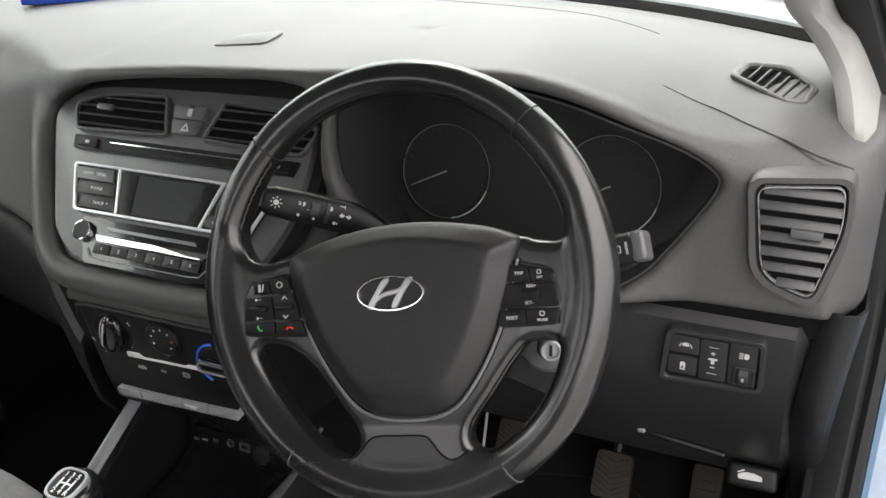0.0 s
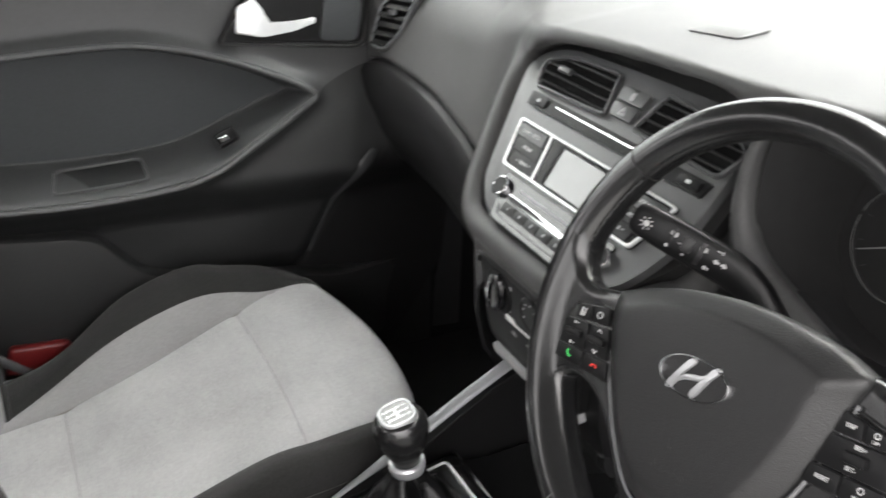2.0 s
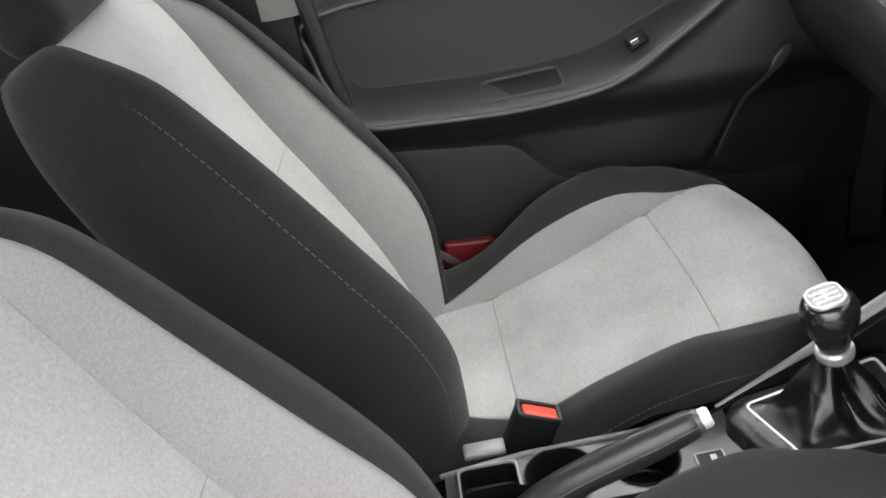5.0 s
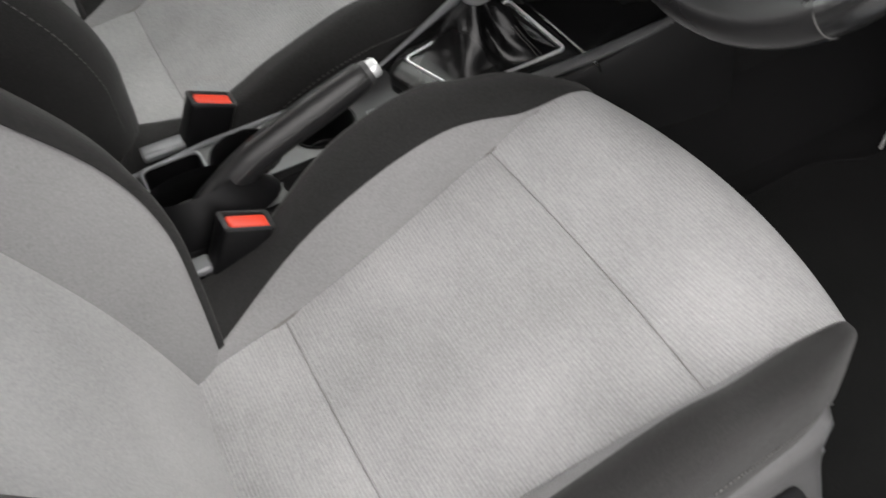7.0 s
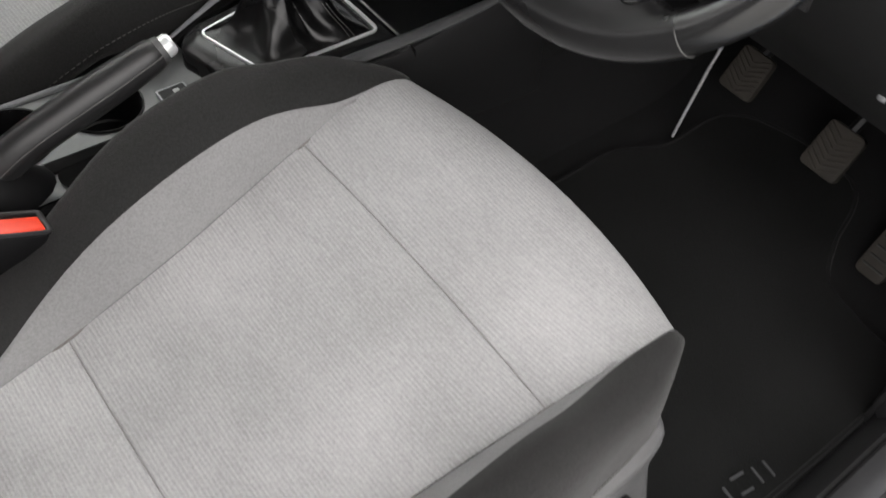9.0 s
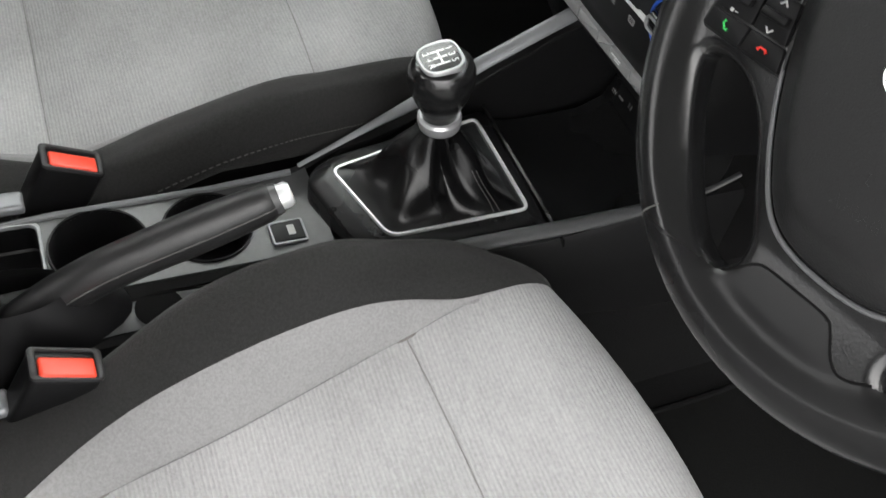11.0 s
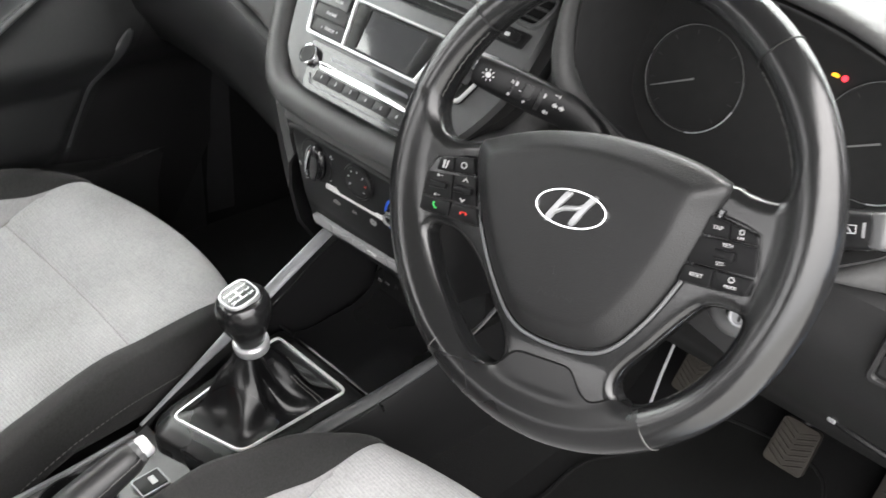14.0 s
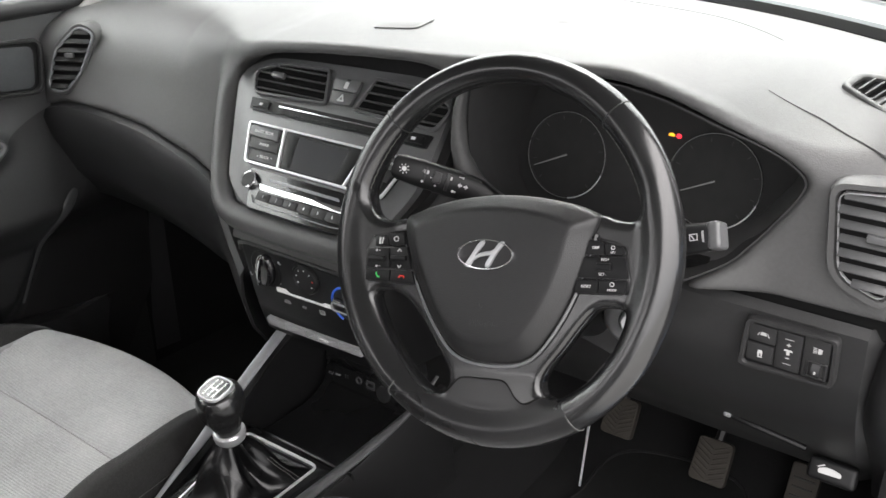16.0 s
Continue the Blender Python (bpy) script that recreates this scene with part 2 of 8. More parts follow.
def grid(rows, close_u=False, close_v=False, thick=0.0):
    """A sheet through rows of points; thick folds a back face behind it."""
    bm = bmesh.new()
    vs = [[bm.verts.new(p) for p in r] for r in rows]
    n, k = len(vs), len(vs[0])
    for i in range(n if close_v else n - 1):
        for j in range(k if close_u else k - 1):
            a, b = vs[i], vs[(i + 1) % n]
            try:
                bm.faces.new((a[j], a[(j + 1) % k], b[(j + 1) % k], b[j]))
            except ValueError:
                pass
    if thick:
        bmesh.ops.recalc_face_normals(bm, faces=bm.faces)
        bm.normal_update()
        faces, verts = bm.faces[:], bm.verts[:]
        edges = [e for e in bm.edges if len(e.link_faces) == 1]
        twin = {v: bm.verts.new(v.co - v.normal * thick) for v in verts}
        for f in faces:
            bm.faces.new([twin[v] for v in f.verts][::-1])
        for e in edges:
            a, b = e.verts
            bm.faces.new((a, b, twin[b], twin[a]))
    return bm


def smoothstep(a, b, x):
    t = min(1.0, max(0.0, (x - a) / (b - a)))
    return t * t * (3 - 2 * t)


def lerp(a, b, t):
    return a + (b - a) * t


def curve_at(table, x):
    """Smooth interpolation (monotone-ish cubic) in rows of (x, values...)."""
    if x <= table[0][0]:
        return list(table[0][1:])
    if x >= table[-1][0]:
        return list(table[-1][1:])
    for i in range(len(table) - 1):
        if table[i][0] <= x <= table[i + 1][0]:
            break
    p1, p2 = table[i], table[i + 1]
    p0, p3 = table[max(0, i - 1)], table[min(len(table) - 1, i + 2)]
    h = p2[0] - p1[0]
    t = (x - p1[0]) / h
    out = []
    for c in range(1, len(p1)):
        m1 = (p2[c] - p0[c]) / max(1e-9, p2[0] - p0[0]) * h
        m2 = (p3[c] - p1[c]) / max(1e-9, p3[0] - p1[0]) * h
        out.append((2 * t**3 - 3 * t * t + 1) * p1[c] + (t**3 - 2 * t * t + t) * m1 + (-2 * t**3 + 3 * t * t) * p2[c] + (t**3 - t * t) * m2)
    return out


def spline(points, n, closed=False):
    """n points along a smooth curve through the given ones."""
    pts = [Vector(p) for p in points]
    k = len(pts)
    out = []
    spans = k if closed else k - 1
    for s in range(n):
        f = s / (n if closed else n - 1) * spans
        i = min(int(f), spans - 1)
        t = f - i
        g = (lambda j: pts[j % k]) if closed else (lambda j: pts[min(max(j, 0), k - 1)])
        a, b, c, d = g(i - 1), g(i), g(i + 1), g(i + 2)
        out.append(0.5 * ((2 * b) + (c - a) * t + (2 * a - 5 * b + 4 * c - d) * t * t + (3 * b - a - 3 * c + d) * t**3))
    return out


def rounded(poly, r, n=5):
    """A 2D outline with its corners rounded by radius r (one value or one for each corner)."""
    out = []
    k = len(poly)
    rs = r if isinstance(r, (list, tuple)) else [r] * k
    for i in range(k):
        p, a, b = Vector(poly[i]), Vector(poly[i - 1]), Vector(poly[(i + 1) % k])
        da, db = (a - p), (b - p)
        rr = min(rs[i], da.length * 0.45, db.length * 0.45)
        s, e = p + da.normalized() * rr, p + db.normalized() * rr
        for j in range(n):
            t = j / (n - 1)
            out.append(tuple((1 - t) ** 2 * s + 2 * t * (1 - t) * p + t * t * e))
    return out


def plate(outline, depth, m, bevel=0.0, segs=2, back=0.0):
    """An outline in the x-y plane of the pose m, standing from z = back to z = depth, with its front edge bevelled."""
    bm = bmesh.new()
    bot = [bm.verts.new((x, y, back)) for x, y in outline]
    top = [bm.verts.new((x, y, depth)) for x, y in outline]
    k = len(outline)
    f = bm.faces.new(top)
    bm.faces.new(bot[::-1])
    for i in range(k):
        bm.faces.new((bot[i], bot[(i + 1) % k], top[(i + 1) % k], top[i]))
    if bevel:
        bmesh.ops.bevel(bm, geom=list(f.edges), offset=bevel, segments=segs, affect="EDGES", profile=0.6)
    bm.transform(m)
    return bm


def ring(outer, inner, depth, m, bevel=0.0, back=0.0):
    """A frame between two outlines with the same number of points."""
    bm = bmesh.new()
    k = len(outer)
    loops = []
    b = bevel
    def mix(t):
        return [(lerp(o[0], i[0], t), lerp(o[1], i[1], t)) for o, i in zip(outer, inner)]
    for pts, z in ((outer, back), (outer, depth - b), (mix(0.22), depth), (mix(0.78), depth), (inner, depth - b), (inner, back)):
        loops.append([bm.verts.new((x, y, z)) for x, y in pts])
    for a, c in zip(loops, loops[1:]):
        for i in range(k):
            bm.faces.new((a[i], a[(i + 1) % k], c[(i + 1) % k], c[i]))
    bm.transform(m)
    return bm


def rbox(size, m, bevel=0.004, segs=3, taper=1.0):
    bm = bmesh.new()
    bmesh.ops.create_cube(bm, size=1.0)
    for v in bm.verts:
        if v.co.z > 0:
            v.co.x *= taper
            v.co.y *= taper
    bmesh.ops.scale(bm, vec=size, verts=bm.verts)
    bmesh.ops.bevel(bm, geom=bm.edges[:], offset=min(bevel, min(size) * 0.45), segments=segs, affect="EDGES", profile=0.6)
    bm.transform(m)
    return bm


def tube(points, radius, n=12, closed=False, flat=1.0, up=(0, 0, 1)):
    """A swept tube; radius: one value or one for each point."""
    pts = [Vector(p) for p in points]
    k = len(pts)
    rad = radius if isinstance(radius, (list, tuple)) else [radius] * k
    rows = []
    for i, p in enumerate(pts):
        a = pts[i - 1] if (i or closed) else p
        b = pts[(i + 1) % k] if (i < k - 1 or closed) else p
        d = (b - a).normalized()
        side = d.cross(Vector(up))
        if side.length < 1e-4:
            side = d.cross(Vector((1, 0, 0)))
        side.normalize()
        over = side.cross(d)
        rows.append([p + rad[i] * (math.cos(q) * side + flat * math.sin(q) * over) for q in (2 * math.pi * j / n for j in range(n))])
    bm = bmesh.new()
    vs = [[bm.verts.new(q) for q in r] for r in rows]
    for i in range(k if closed else k - 1):
        a, b = vs[i], vs[(i + 1) % k]
        for j in range(n):
            bm.faces.new((a[j], a[(j + 1) % n], b[(j + 1) % n], b[j]))
    if not closed:
        bm.faces.new(vs[0][::-1])
        bm.faces.new(vs[-1])
    return bm


def lathe(profile, m, n=24, cap=True):
    """Rows of (radius, height) turned about the z axis of the pose m."""
    bm = bmesh.new()
    vs = [[bm.verts.new((r * math.cos(2 * math.pi * j / n), r * math.sin(2 * math.pi * j / n), h)) for j in range(n)] for r, h in profile]
    for a, b in zip(vs, vs[1:]):
        for j in range(n):
            bm.faces.new((a[j], a[(j + 1) % n], b[(j + 1) % n], b[j]))
    if cap:
        bm.faces.new(vs[-1])
        bm.faces.new(vs[0][::-1])
    bm.transform(m)
    return bm


def join(*bms):
    out = bmesh.new()
    for b in bms:
        tmp = bpy.data.meshes.new("tmp")
        b.to_mesh(tmp)
        b.free()
        out.from_mesh(tmp)
        bpy.data.meshes.remove(tmp)
    return out


def lettering(name, body, size, m, material, parent, depth=0.0003):
    cu = bpy.data.curves.new("lettering", "FONT")
    cu.body, cu.size, cu.extrude = body, size, depth
    cu.align_x, cu.align_y = "CENTER", "CENTER"
    tmp = new("lettering", cu)
    me = bpy.data.meshes.new_from_object(tmp)
    bpy.data.objects.remove(tmp)
    bpy.data.curves.remove(cu)
    me.transform(m)
    me.materials.clear()
    me.materials.append(material)
    ob = new(name, me)
    ob.parent = parent
    return ob


def basis(origin, right, up):
    """A pose with x along right and y along up, z out of their plane."""
    r = Vector(right).normalized()
    n_ = r.cross(Vector(up)).normalized()
    u_ = n_.cross(r)
    m = Matrix((r, u_, n_)).transposed().to_4x4()
    m.translation = Vector(origin)
    return m


def grow(poly, d):
    """An outline moved outward by d (inward if negative); corners stay in step."""
    n = len(poly)
    area = sum(poly[i - 1][0] * poly[i][1] - poly[i][0] * poly[i - 1][1] for i in range(n))
    s = 1 if area > 0 else -1
    out = []
    for i in range(n):
        a, b = Vector(poly[i - 1]), Vector(poly[(i + 1) % n])
        t = (b - a).normalized()
        out.append((poly[i][0] + s * t.y * d, poly[i][1] - s * t.x * d))
    return out


def box2(w, h, r=0.0, cx=0.0, cy=0.0, n=4):
    p = [(cx - w / 2, cy - h / 2), (cx + w / 2, cy - h / 2), (cx + w / 2, cy + h / 2), (cx - w / 2, cy + h / 2)]
    return rounded(p, r, n) if r else p


def disc2(r, n=28, cx=0.0, cy=0.0, squash=1.0):
    return [(cx + r * math.cos(2 * math.pi * i / n), cy + squash * r * math.sin(2 * math.pi * i / n)) for i in range(n)]


def union(a, b, k):
    """Smooth union of two distance fields."""
    h = np.maximum(k - np.abs(a - b), 0.0)
    return np.minimum(a, b) - h * h / (4 * k)


def meet(a, b, k):
    """Smooth intersection of two distance fields."""
    h = np.maximum(k - np.abs(a - b), 0.0)
    return np.maximum(a, b) + h * h / (4 * k)


def poly_dist(outline, px, py):
    """Signed distance from points to a closed 2D outline, negative inside."""
    best = np.full(px.shape, 1e9)
    odd = np.zeros(px.shape, bool)
    n = len(outline)
    for i in range(n):
        (ax, ay), (bx, by) = outline[i - 1], outline[i]
        ex, ey = bx - ax, by - ay
        t = np.clip(((px - ax) * ex + (py - ay) * ey) / max(1e-12, ex * ex + ey * ey), 0, 1)
        best = np.minimum(best, (px - ax - t * ex) ** 2 + (py - ay - t * ey) ** 2)
        if ay != by:
            odd ^= ((ay > py) != (by > py)) & (px < ex * (py - ay) / ey + ax)
    return np.where(odd, -1.0, 1.0) * np.sqrt(best)


def path_dist(points, radii, px, py, pz):
    """Distance from points to a chain of tapered rods."""
    best = np.full(np.broadcast(px, py, pz).shape, 1e9, np.float32)
    for (a, ra), (b, rb) in zip(zip(points, radii), list(zip(points, radii))[1:]):
        e = b - a
        t = np.clip(((px - a.x) * e.x + (py - a.y) * e.y + (pz - a.z) * e.z) / max(1e-12, e.length_squared), 0, 1)
        d = np.sqrt((px - a.x - t * e.x) ** 2 + (py - a.y - t * e.y) ** 2 + (pz - a.z - t * e.z) ** 2)
        best = np.minimum(best, d - (ra + (rb - ra) * t))
    return best


def skin(field, origin, step):
    """The zero surface of a sampled distance field, as points and quads."""
    neg = field < 0
    nx_, ny_, nz_ = (n - 1 for n in field.shape)
    total = np.zeros((nx_, ny_, nz_, 3))
    count = np.zeros((nx_, ny_, nz_))
    base = np.stack(np.meshgrid(np.arange(nx_), np.arange(ny_), np.arange(nz_), indexing="ij"), -1).astype(float)
    for axis in range(3):
        for i in (0, 1):
            for j in (0, 1):
                lo = [0, 0, 0]
                others = [k for k in range(3) if k != axis]
                lo[others[0]], lo[others[1]] = i, j
                hi = list(lo)
                hi[axis] = 1
                a = field[lo[0]:lo[0] + nx_, lo[1]:lo[1] + ny_, lo[2]:lo[2] + nz_]
                b = field[hi[0]:hi[0] + nx_, hi[1]:hi[1] + ny_, hi[2]:hi[2] + nz_]
                cross = (a < 0) != (b < 0)
                t = np.where(cross, a / np.where(cross, a - b, 1.0), 0.0)
                for k in range(3):
                    total[..., k] += np.where(cross, lo[k] + (t if k == axis else 0.0), 0.0)
                count += cross
    live = count > 0
    index = np.full(live.shape, -1)
    index[live] = np.arange(int(live.sum()))
    verts = (base[live] + total[live] / count[live][:, None]) * step + np.array(origin)
    quads = []
    for axis in range(3):
        b1, b2 = (axis + 1) % 3, (axis + 2) % 3
        sl_a = [slice(1, n) for n in live.shape]
        sl_b = [slice(1, n) for n in live.shape]
        sl_a[axis], sl_b[axis] = slice(0, live.shape[axis]), slice(1, live.shape[axis] + 1)
        a, b = neg[tuple(sl_a)], neg[tuple(sl_b)]
        at_ = np.argwhere(a != b)
        flip = a[a != b]
        if not len(at_):
            continue
        at_[:, b1] += 1
        at_[:, b2] += 1
        def cell(d1, d2):
            c = at_.copy()
            c[:, b1] -= d1
            c[:, b2] -= d2
            return index[c[:, 0], c[:, 1], c[:, 2]]
        q = np.stack([cell(1, 1), cell(0, 1), cell(0, 0), cell(1, 0)], 1)
        q[~flip] = q[~flip][:, ::-1]
        quads.append(q)
    q = np.concatenate(quads)
    return verts, q[(q >= 0).all(1)]


def skin_part(name, verts, quads, material, parent, label="", m=None, smooth=60):
    """One part from points and quads, taking only the points in use."""
    used, inverse = np.unique(quads, return_inverse=True)
    me = bpy.data.meshes.new(name)
    me.from_pydata(verts[used].tolist(), [], inverse.reshape(quads.shape).tolist())
    if m is not None:
        me.transform(m)
    me.polygons.foreach_set("use_smooth", [True] * len(me.polygons))
    me.update()
    me.set_sharp_from_angle(angle=radians(smooth))
    me.materials.append(material)
    ob = new(name, me)
    ob.parent = parent
    if label:
        ob["label"] = label
    return ob


T = Matrix.Translation


# ---------------------------------------------------------------- setting: ground, car shell, floor
def sheet(name, rows, material, label, category, thick=0.004, kind="structure", smooth=40):
    return tagged(link(name, grid(rows, thick=thick), material, smooth=smooth), label, category, kind=kind)


bm = bmesh.new()
bmesh.ops.create_grid(bm, x_segments=8, y_segments=8, size=400)
bm.transform(T((0, 0, -0.36)))
tagged(link("ground", bm, M_GROUND), "pale concrete ground reaching away around the car", "ground", kind="structure")

# floor pan with footwells and tunnel
def floor_z(x, y):
    z = -0.012
    toe = smoothstep(0.42, 0.80, y)
    z += 0.30 * toe * toe
    tun = 1 - smoothstep(0.10, 0.17, abs(x))
    z += 0.13 * tun
    return z

xs = [-0.74 + 1.48 * i / 74 for i in range(75)]
ys = [-1.6 + 2.5 * j / 70 for j in range(71)]
sheet("floor", [[(x, y, floor_z(x, y)) for x in xs] for y in ys], M_CARPET, "black carpeted car floor with raised centre tunnel", "floor", thick=0.006)

# sills: driver side (open door) and passenger side
def sill(name, s, painted):
    prof = [(0.690, 0.0), (0.698, 0.025), (0.712, 0.05), (0.735, 0.058), (0.752, 0.056), (0.760, 0.045), (0.764, 0.028)]
    rows = [[(s * x, y, z) for x, z in prof] for y in [-1.3 + 2.0 * i / 20 for i in range(21)]]
    sheet(name, rows, M_SILL, "black plastic sill trim along the door opening", "sill trim", thick=0.004)
    # the groove is not cut; a black line gives its shade
    groove_ = tube([(s * 0.7185, y, 0.0535) for y in (-1.3, -0.7, 0.0, 0.68)], 0.0022, 8)
    tagged(link(name + "_groove", groove_, M_VOID), "black line for the shaded groove along the sill trim", "sill trim", kind="structure")
    prof = [(0.766, 0.030), (0.772, 0.034), (0.80, 0.022), (0.825, -0.005), (0.835, -0.05), (0.83, -0.16), (0.80, -0.22), (0.74, -0.23)]
    rows = [[(s * x, y, z) for x, z in prof] for y in [-1.3 + 2.0 * i / 20 for i in range(21)]]
    sheet(name.replace("trim", "body"), rows, M_BLUE, "light blue painted car body sill", "car body", thick=0.004)

sill("trim_sill_driver", 1, True)
sill("trim_sill_passenger", -1, True)
seal = tube([(0.765, y, 0.043) for y in (-1.2, -0.6, 0.0, 0.45)], 0.009, 10)
tagged(link("door_seal", seal, M_RUBBER), "black rubber door seal along the sill", "seal", kind="structure")

# car roof, headlining and rear closure
rows = []
for j in range(15):
    y = 0.30 - 1.95 * j / 14
    rows.append([(x, y, 1.16 + 0.03 * math.sin(math.pi * j / 14) - 0.10 * (x / 0.62) ** 2) for x in [-0.62 + 1.24 * i / 12 for i in range(13)]])
sheet("ceiling", rows, M_ROOF, "pale grey headlining of the car roof", "ceiling", thick=0.03)
rows = []
for j in range(15):
    y = 0.33 - 2.02 * j / 14
    rows.append([(x, y, 1.195 + 0.03 * math.sin(math.pi * j / 14) - 0.10 * (x / 0.62) ** 2) for x in [-0.64 + 1.28 * i / 12 for i in range(13)]])
sheet("roof", rows, M_BLUE, "light blue painted car roof", "car roof", thick=0.006)
rows = [[(x, -1.62 - 0.06 * v, -0.02 + 0.62 * v) for x in (-0.72, -0.3, 0.3, 0.72)] for v in (0, 0.5, 1)]
sheet("wall_rear", rows, M_LOWER, "black trim closing the boot behind the rear seat", "rear wall", thick=0.02)

# windscreen, pillars
def wind_base(x):
    return (0.685 - 0.225 * (abs(x) / 0.66) ** 2.2, 0.775 - 0.010 * (abs(x) / 0.66) ** 3)

rows = []
for v in range(7):
    f = v / 6
    row = []
    for i in range(15):
        x = -0.66 + 1.32 * i / 14
        by, bz = wind_base(x)
        by += 0.07
        row.append((x * (1 - 0.12 * f), lerp(by, 0.30 + 0.02 - 0.05 * (x / 0.66) ** 2, f), lerp(bz - 0.02, 1.13 - 0.05 * (x / 0.66) ** 2, f ** 0.92)))
    rows.append(row)
ws = tagged(link("window_windscreen", grid(rows, thick=0.004), M_GLASS), "clear curved windscreen above the dashboard", "windscreen", kind="structure")
ws.visible_shadow = False

def cowl(u):
    x = -0.69 + 1.38 * u
    by, bz = wind_base(x)
    return x, by, bz

def along_base(offsets, n=40):
    return [[(cowl(i / n)[0], cowl(i / n)[1] + a, cowl(i / n)[2] + b) for i in range(n + 1)] for a, b in offsets]

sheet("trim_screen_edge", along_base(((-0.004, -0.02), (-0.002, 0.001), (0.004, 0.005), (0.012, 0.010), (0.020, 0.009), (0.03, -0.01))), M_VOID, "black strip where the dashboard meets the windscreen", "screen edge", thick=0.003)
M_SCUTTLE = mat("scuttle_plastic", (0.24, 0.25, 0.255), 0.6, vary=0.12, bump=0.3)
sheet("trim_scuttle", along_base(((0.052, -0.01), (0.06, 0.006), (0.09, 0.013), (0.16, 0.019), (0.26, 0.012), (0.36, -0.04))), M_SCUTTLE, "grey scuttle panel under the windscreen", "scuttle panel", thick=0.004)
wiper_arm = thing("windscreen_wiper", "dark grey wiper resting at the foot of the windscreen", "wiper")
wp = [(x, wind_base(x)[0] + 0.13, wind_base(x)[1] + 0.026) for x in [-0.26 + 0.84 * i / 24 for i in range(25)]]
part("blade", tube(wp, 0.006, 8), M_RUBBER, wiper_arm)
part("arm", tube([(x, y + 0.012, z + 0.006) for x, y, z in wp[9:]], 0.005, 8), M_GREYP, wiper_arm)
rows = [[(x, y, 0.72 - 0.05 * v - 0.10 * (x / 0.75) ** 2) for x in [-0.75 + 1.5 * i / 10 for i in range(11)]] for v, y in ((0, 0.99), (0.5, 1.25), (1, 1.6), (3, 1.95))]
sheet("bonnet", rows, M_BLUE, "light blue painted bonnet ahead of the windscreen", "bonnet", thick=0.01)

def pillar(name, s):
    inner = spline([(0.660, 0.285, 0.722), (0.657, 0.296, 0.738), (0.644, 0.332, 0.770), (0.619, 0.356, 0.800), (0.592, 0.361, 0.830), (0.555, 0.315, 0.94), (0.520, 0.24, 1.12)], 26)
    outer = spline([(0.685, 0.262, 0.714), (0.6845, 0.270, 0.730), (0.674, 0.325, 0.765), (0.6555, 0.340, 0.800), (0.631, 0.352, 0.830), (0.600, 0.31, 0.94), (0.572, 0.24, 1.12)], 26)
    rows = [[a + Vector((0.004, 0.07, 0)), a + Vector((0, 0.012, 0)), a, a.lerp(b, 0.25) + Vector((0, -0.009, 0.002)), a.lerp(b, 0.55) + Vector((0, -0.012, 0.003)), a.lerp(b, 0.85) + Vector((0, -0.008, 0.002)), b, b + Vector((0.006, 0.014, 0)), b + Vector((0.012, 0.07, 0))] for a, b in zip(inner, outer)]
    sheet(name, [[(s * p.x, p.y, p.z) for p in (r if s > 0 else r[::-1])] for r in rows], M_PILLAR, "grey textured windscreen pillar trim", "pillar trim", thick=0.004)
    base = spline([(s * 0.715, 0.30, 0.02), (s * 0.718, 0.305, 0.30), (s * 0.722, 0.32, 0.55), (s * 0.717, 0.35, 0.68), (s * 0.700, 0.37, 0.76), (s * 0.662, 0.345, 0.86), (s * 0.622, 0.29, 0.97), (s * 0.585, 0.22, 1.13)], 26)
    offs = ((-0.042, 0.06), (-0.034, 0.006), (-0.018, -0.008), (-0.004, -0.012), (0.003, -0.006), (0.008, -0.014), (0.016, -0.014), (0.022, 0.0), (0.024, 0.05))
    sheet(name + "_seal", [[p + Vector((s * a, b, 0)) for a, b in offs] for p in base], M_RUBBER, "black rubber door opening seal on the front pillar", "door seal", thick=0.005)

M_PILLAR = mat("pillar_trim", (0.25, 0.246, 0.240), 0.7, vary=0.06, bump=0.3, bump_scale=600)
pillar("trim_pillar_driver", 1)
pillar("trim_pillar_passenger", -1)

# body flank ahead of the open door: hinge pillar in body colour and front wing
rows = [[(0.745, 0.30, z), (0.752, 0.40, z), (0.80, 0.45, z), (0.84, 0.55, z), (0.86, 1.2, z)] for z in (-0.05, 0.2, 0.5, 0.72)]
sheet("wing", rows, M_BLUE, "light blue painted front wing beside the door opening", "car wing", thick=0.006)

# open driver door: leaf swung out ahead of the opening
door_d = thing("open_driver_door", "open driver door in light blue paint with black inner trim", "car door", at=(0.80, 0.42, -0.05))
bm = rbox((0.95, 0.06, 0.75), basis((0.80 + 0.50, 0.30, 0.30), (0.96, -0.28, 0), (0.28, 0.96, 0)), 0.02)
bm.transform(door_d.matrix_basis.inverted())
part("door_shell", bm, M_BLUE, door_d)
bm = rbox((0.86, 0.03, 0.66), basis((0.80 + 0.49, 0.262, 0.31), (0.96, -0.28, 0), (0.28, 0.96, 0)), 0.012)
bm.transform(door_d.matrix_basis.inverted())
part("door_card", bm, M_LOWER, door_d, "black plastic inner door card")
bm = rbox((0.50, 0.05, 0.46), basis((0.76 + 0.28, 0.36, 0.90), (0.96, -0.28, 0), (0.28, 0.96, 0)), 0.02)
bm.transform(door_d.matrix_basis.inverted())
part("mirror_corner", bm, M_GLOSS, door_d, "dark mirror corner and window frame")

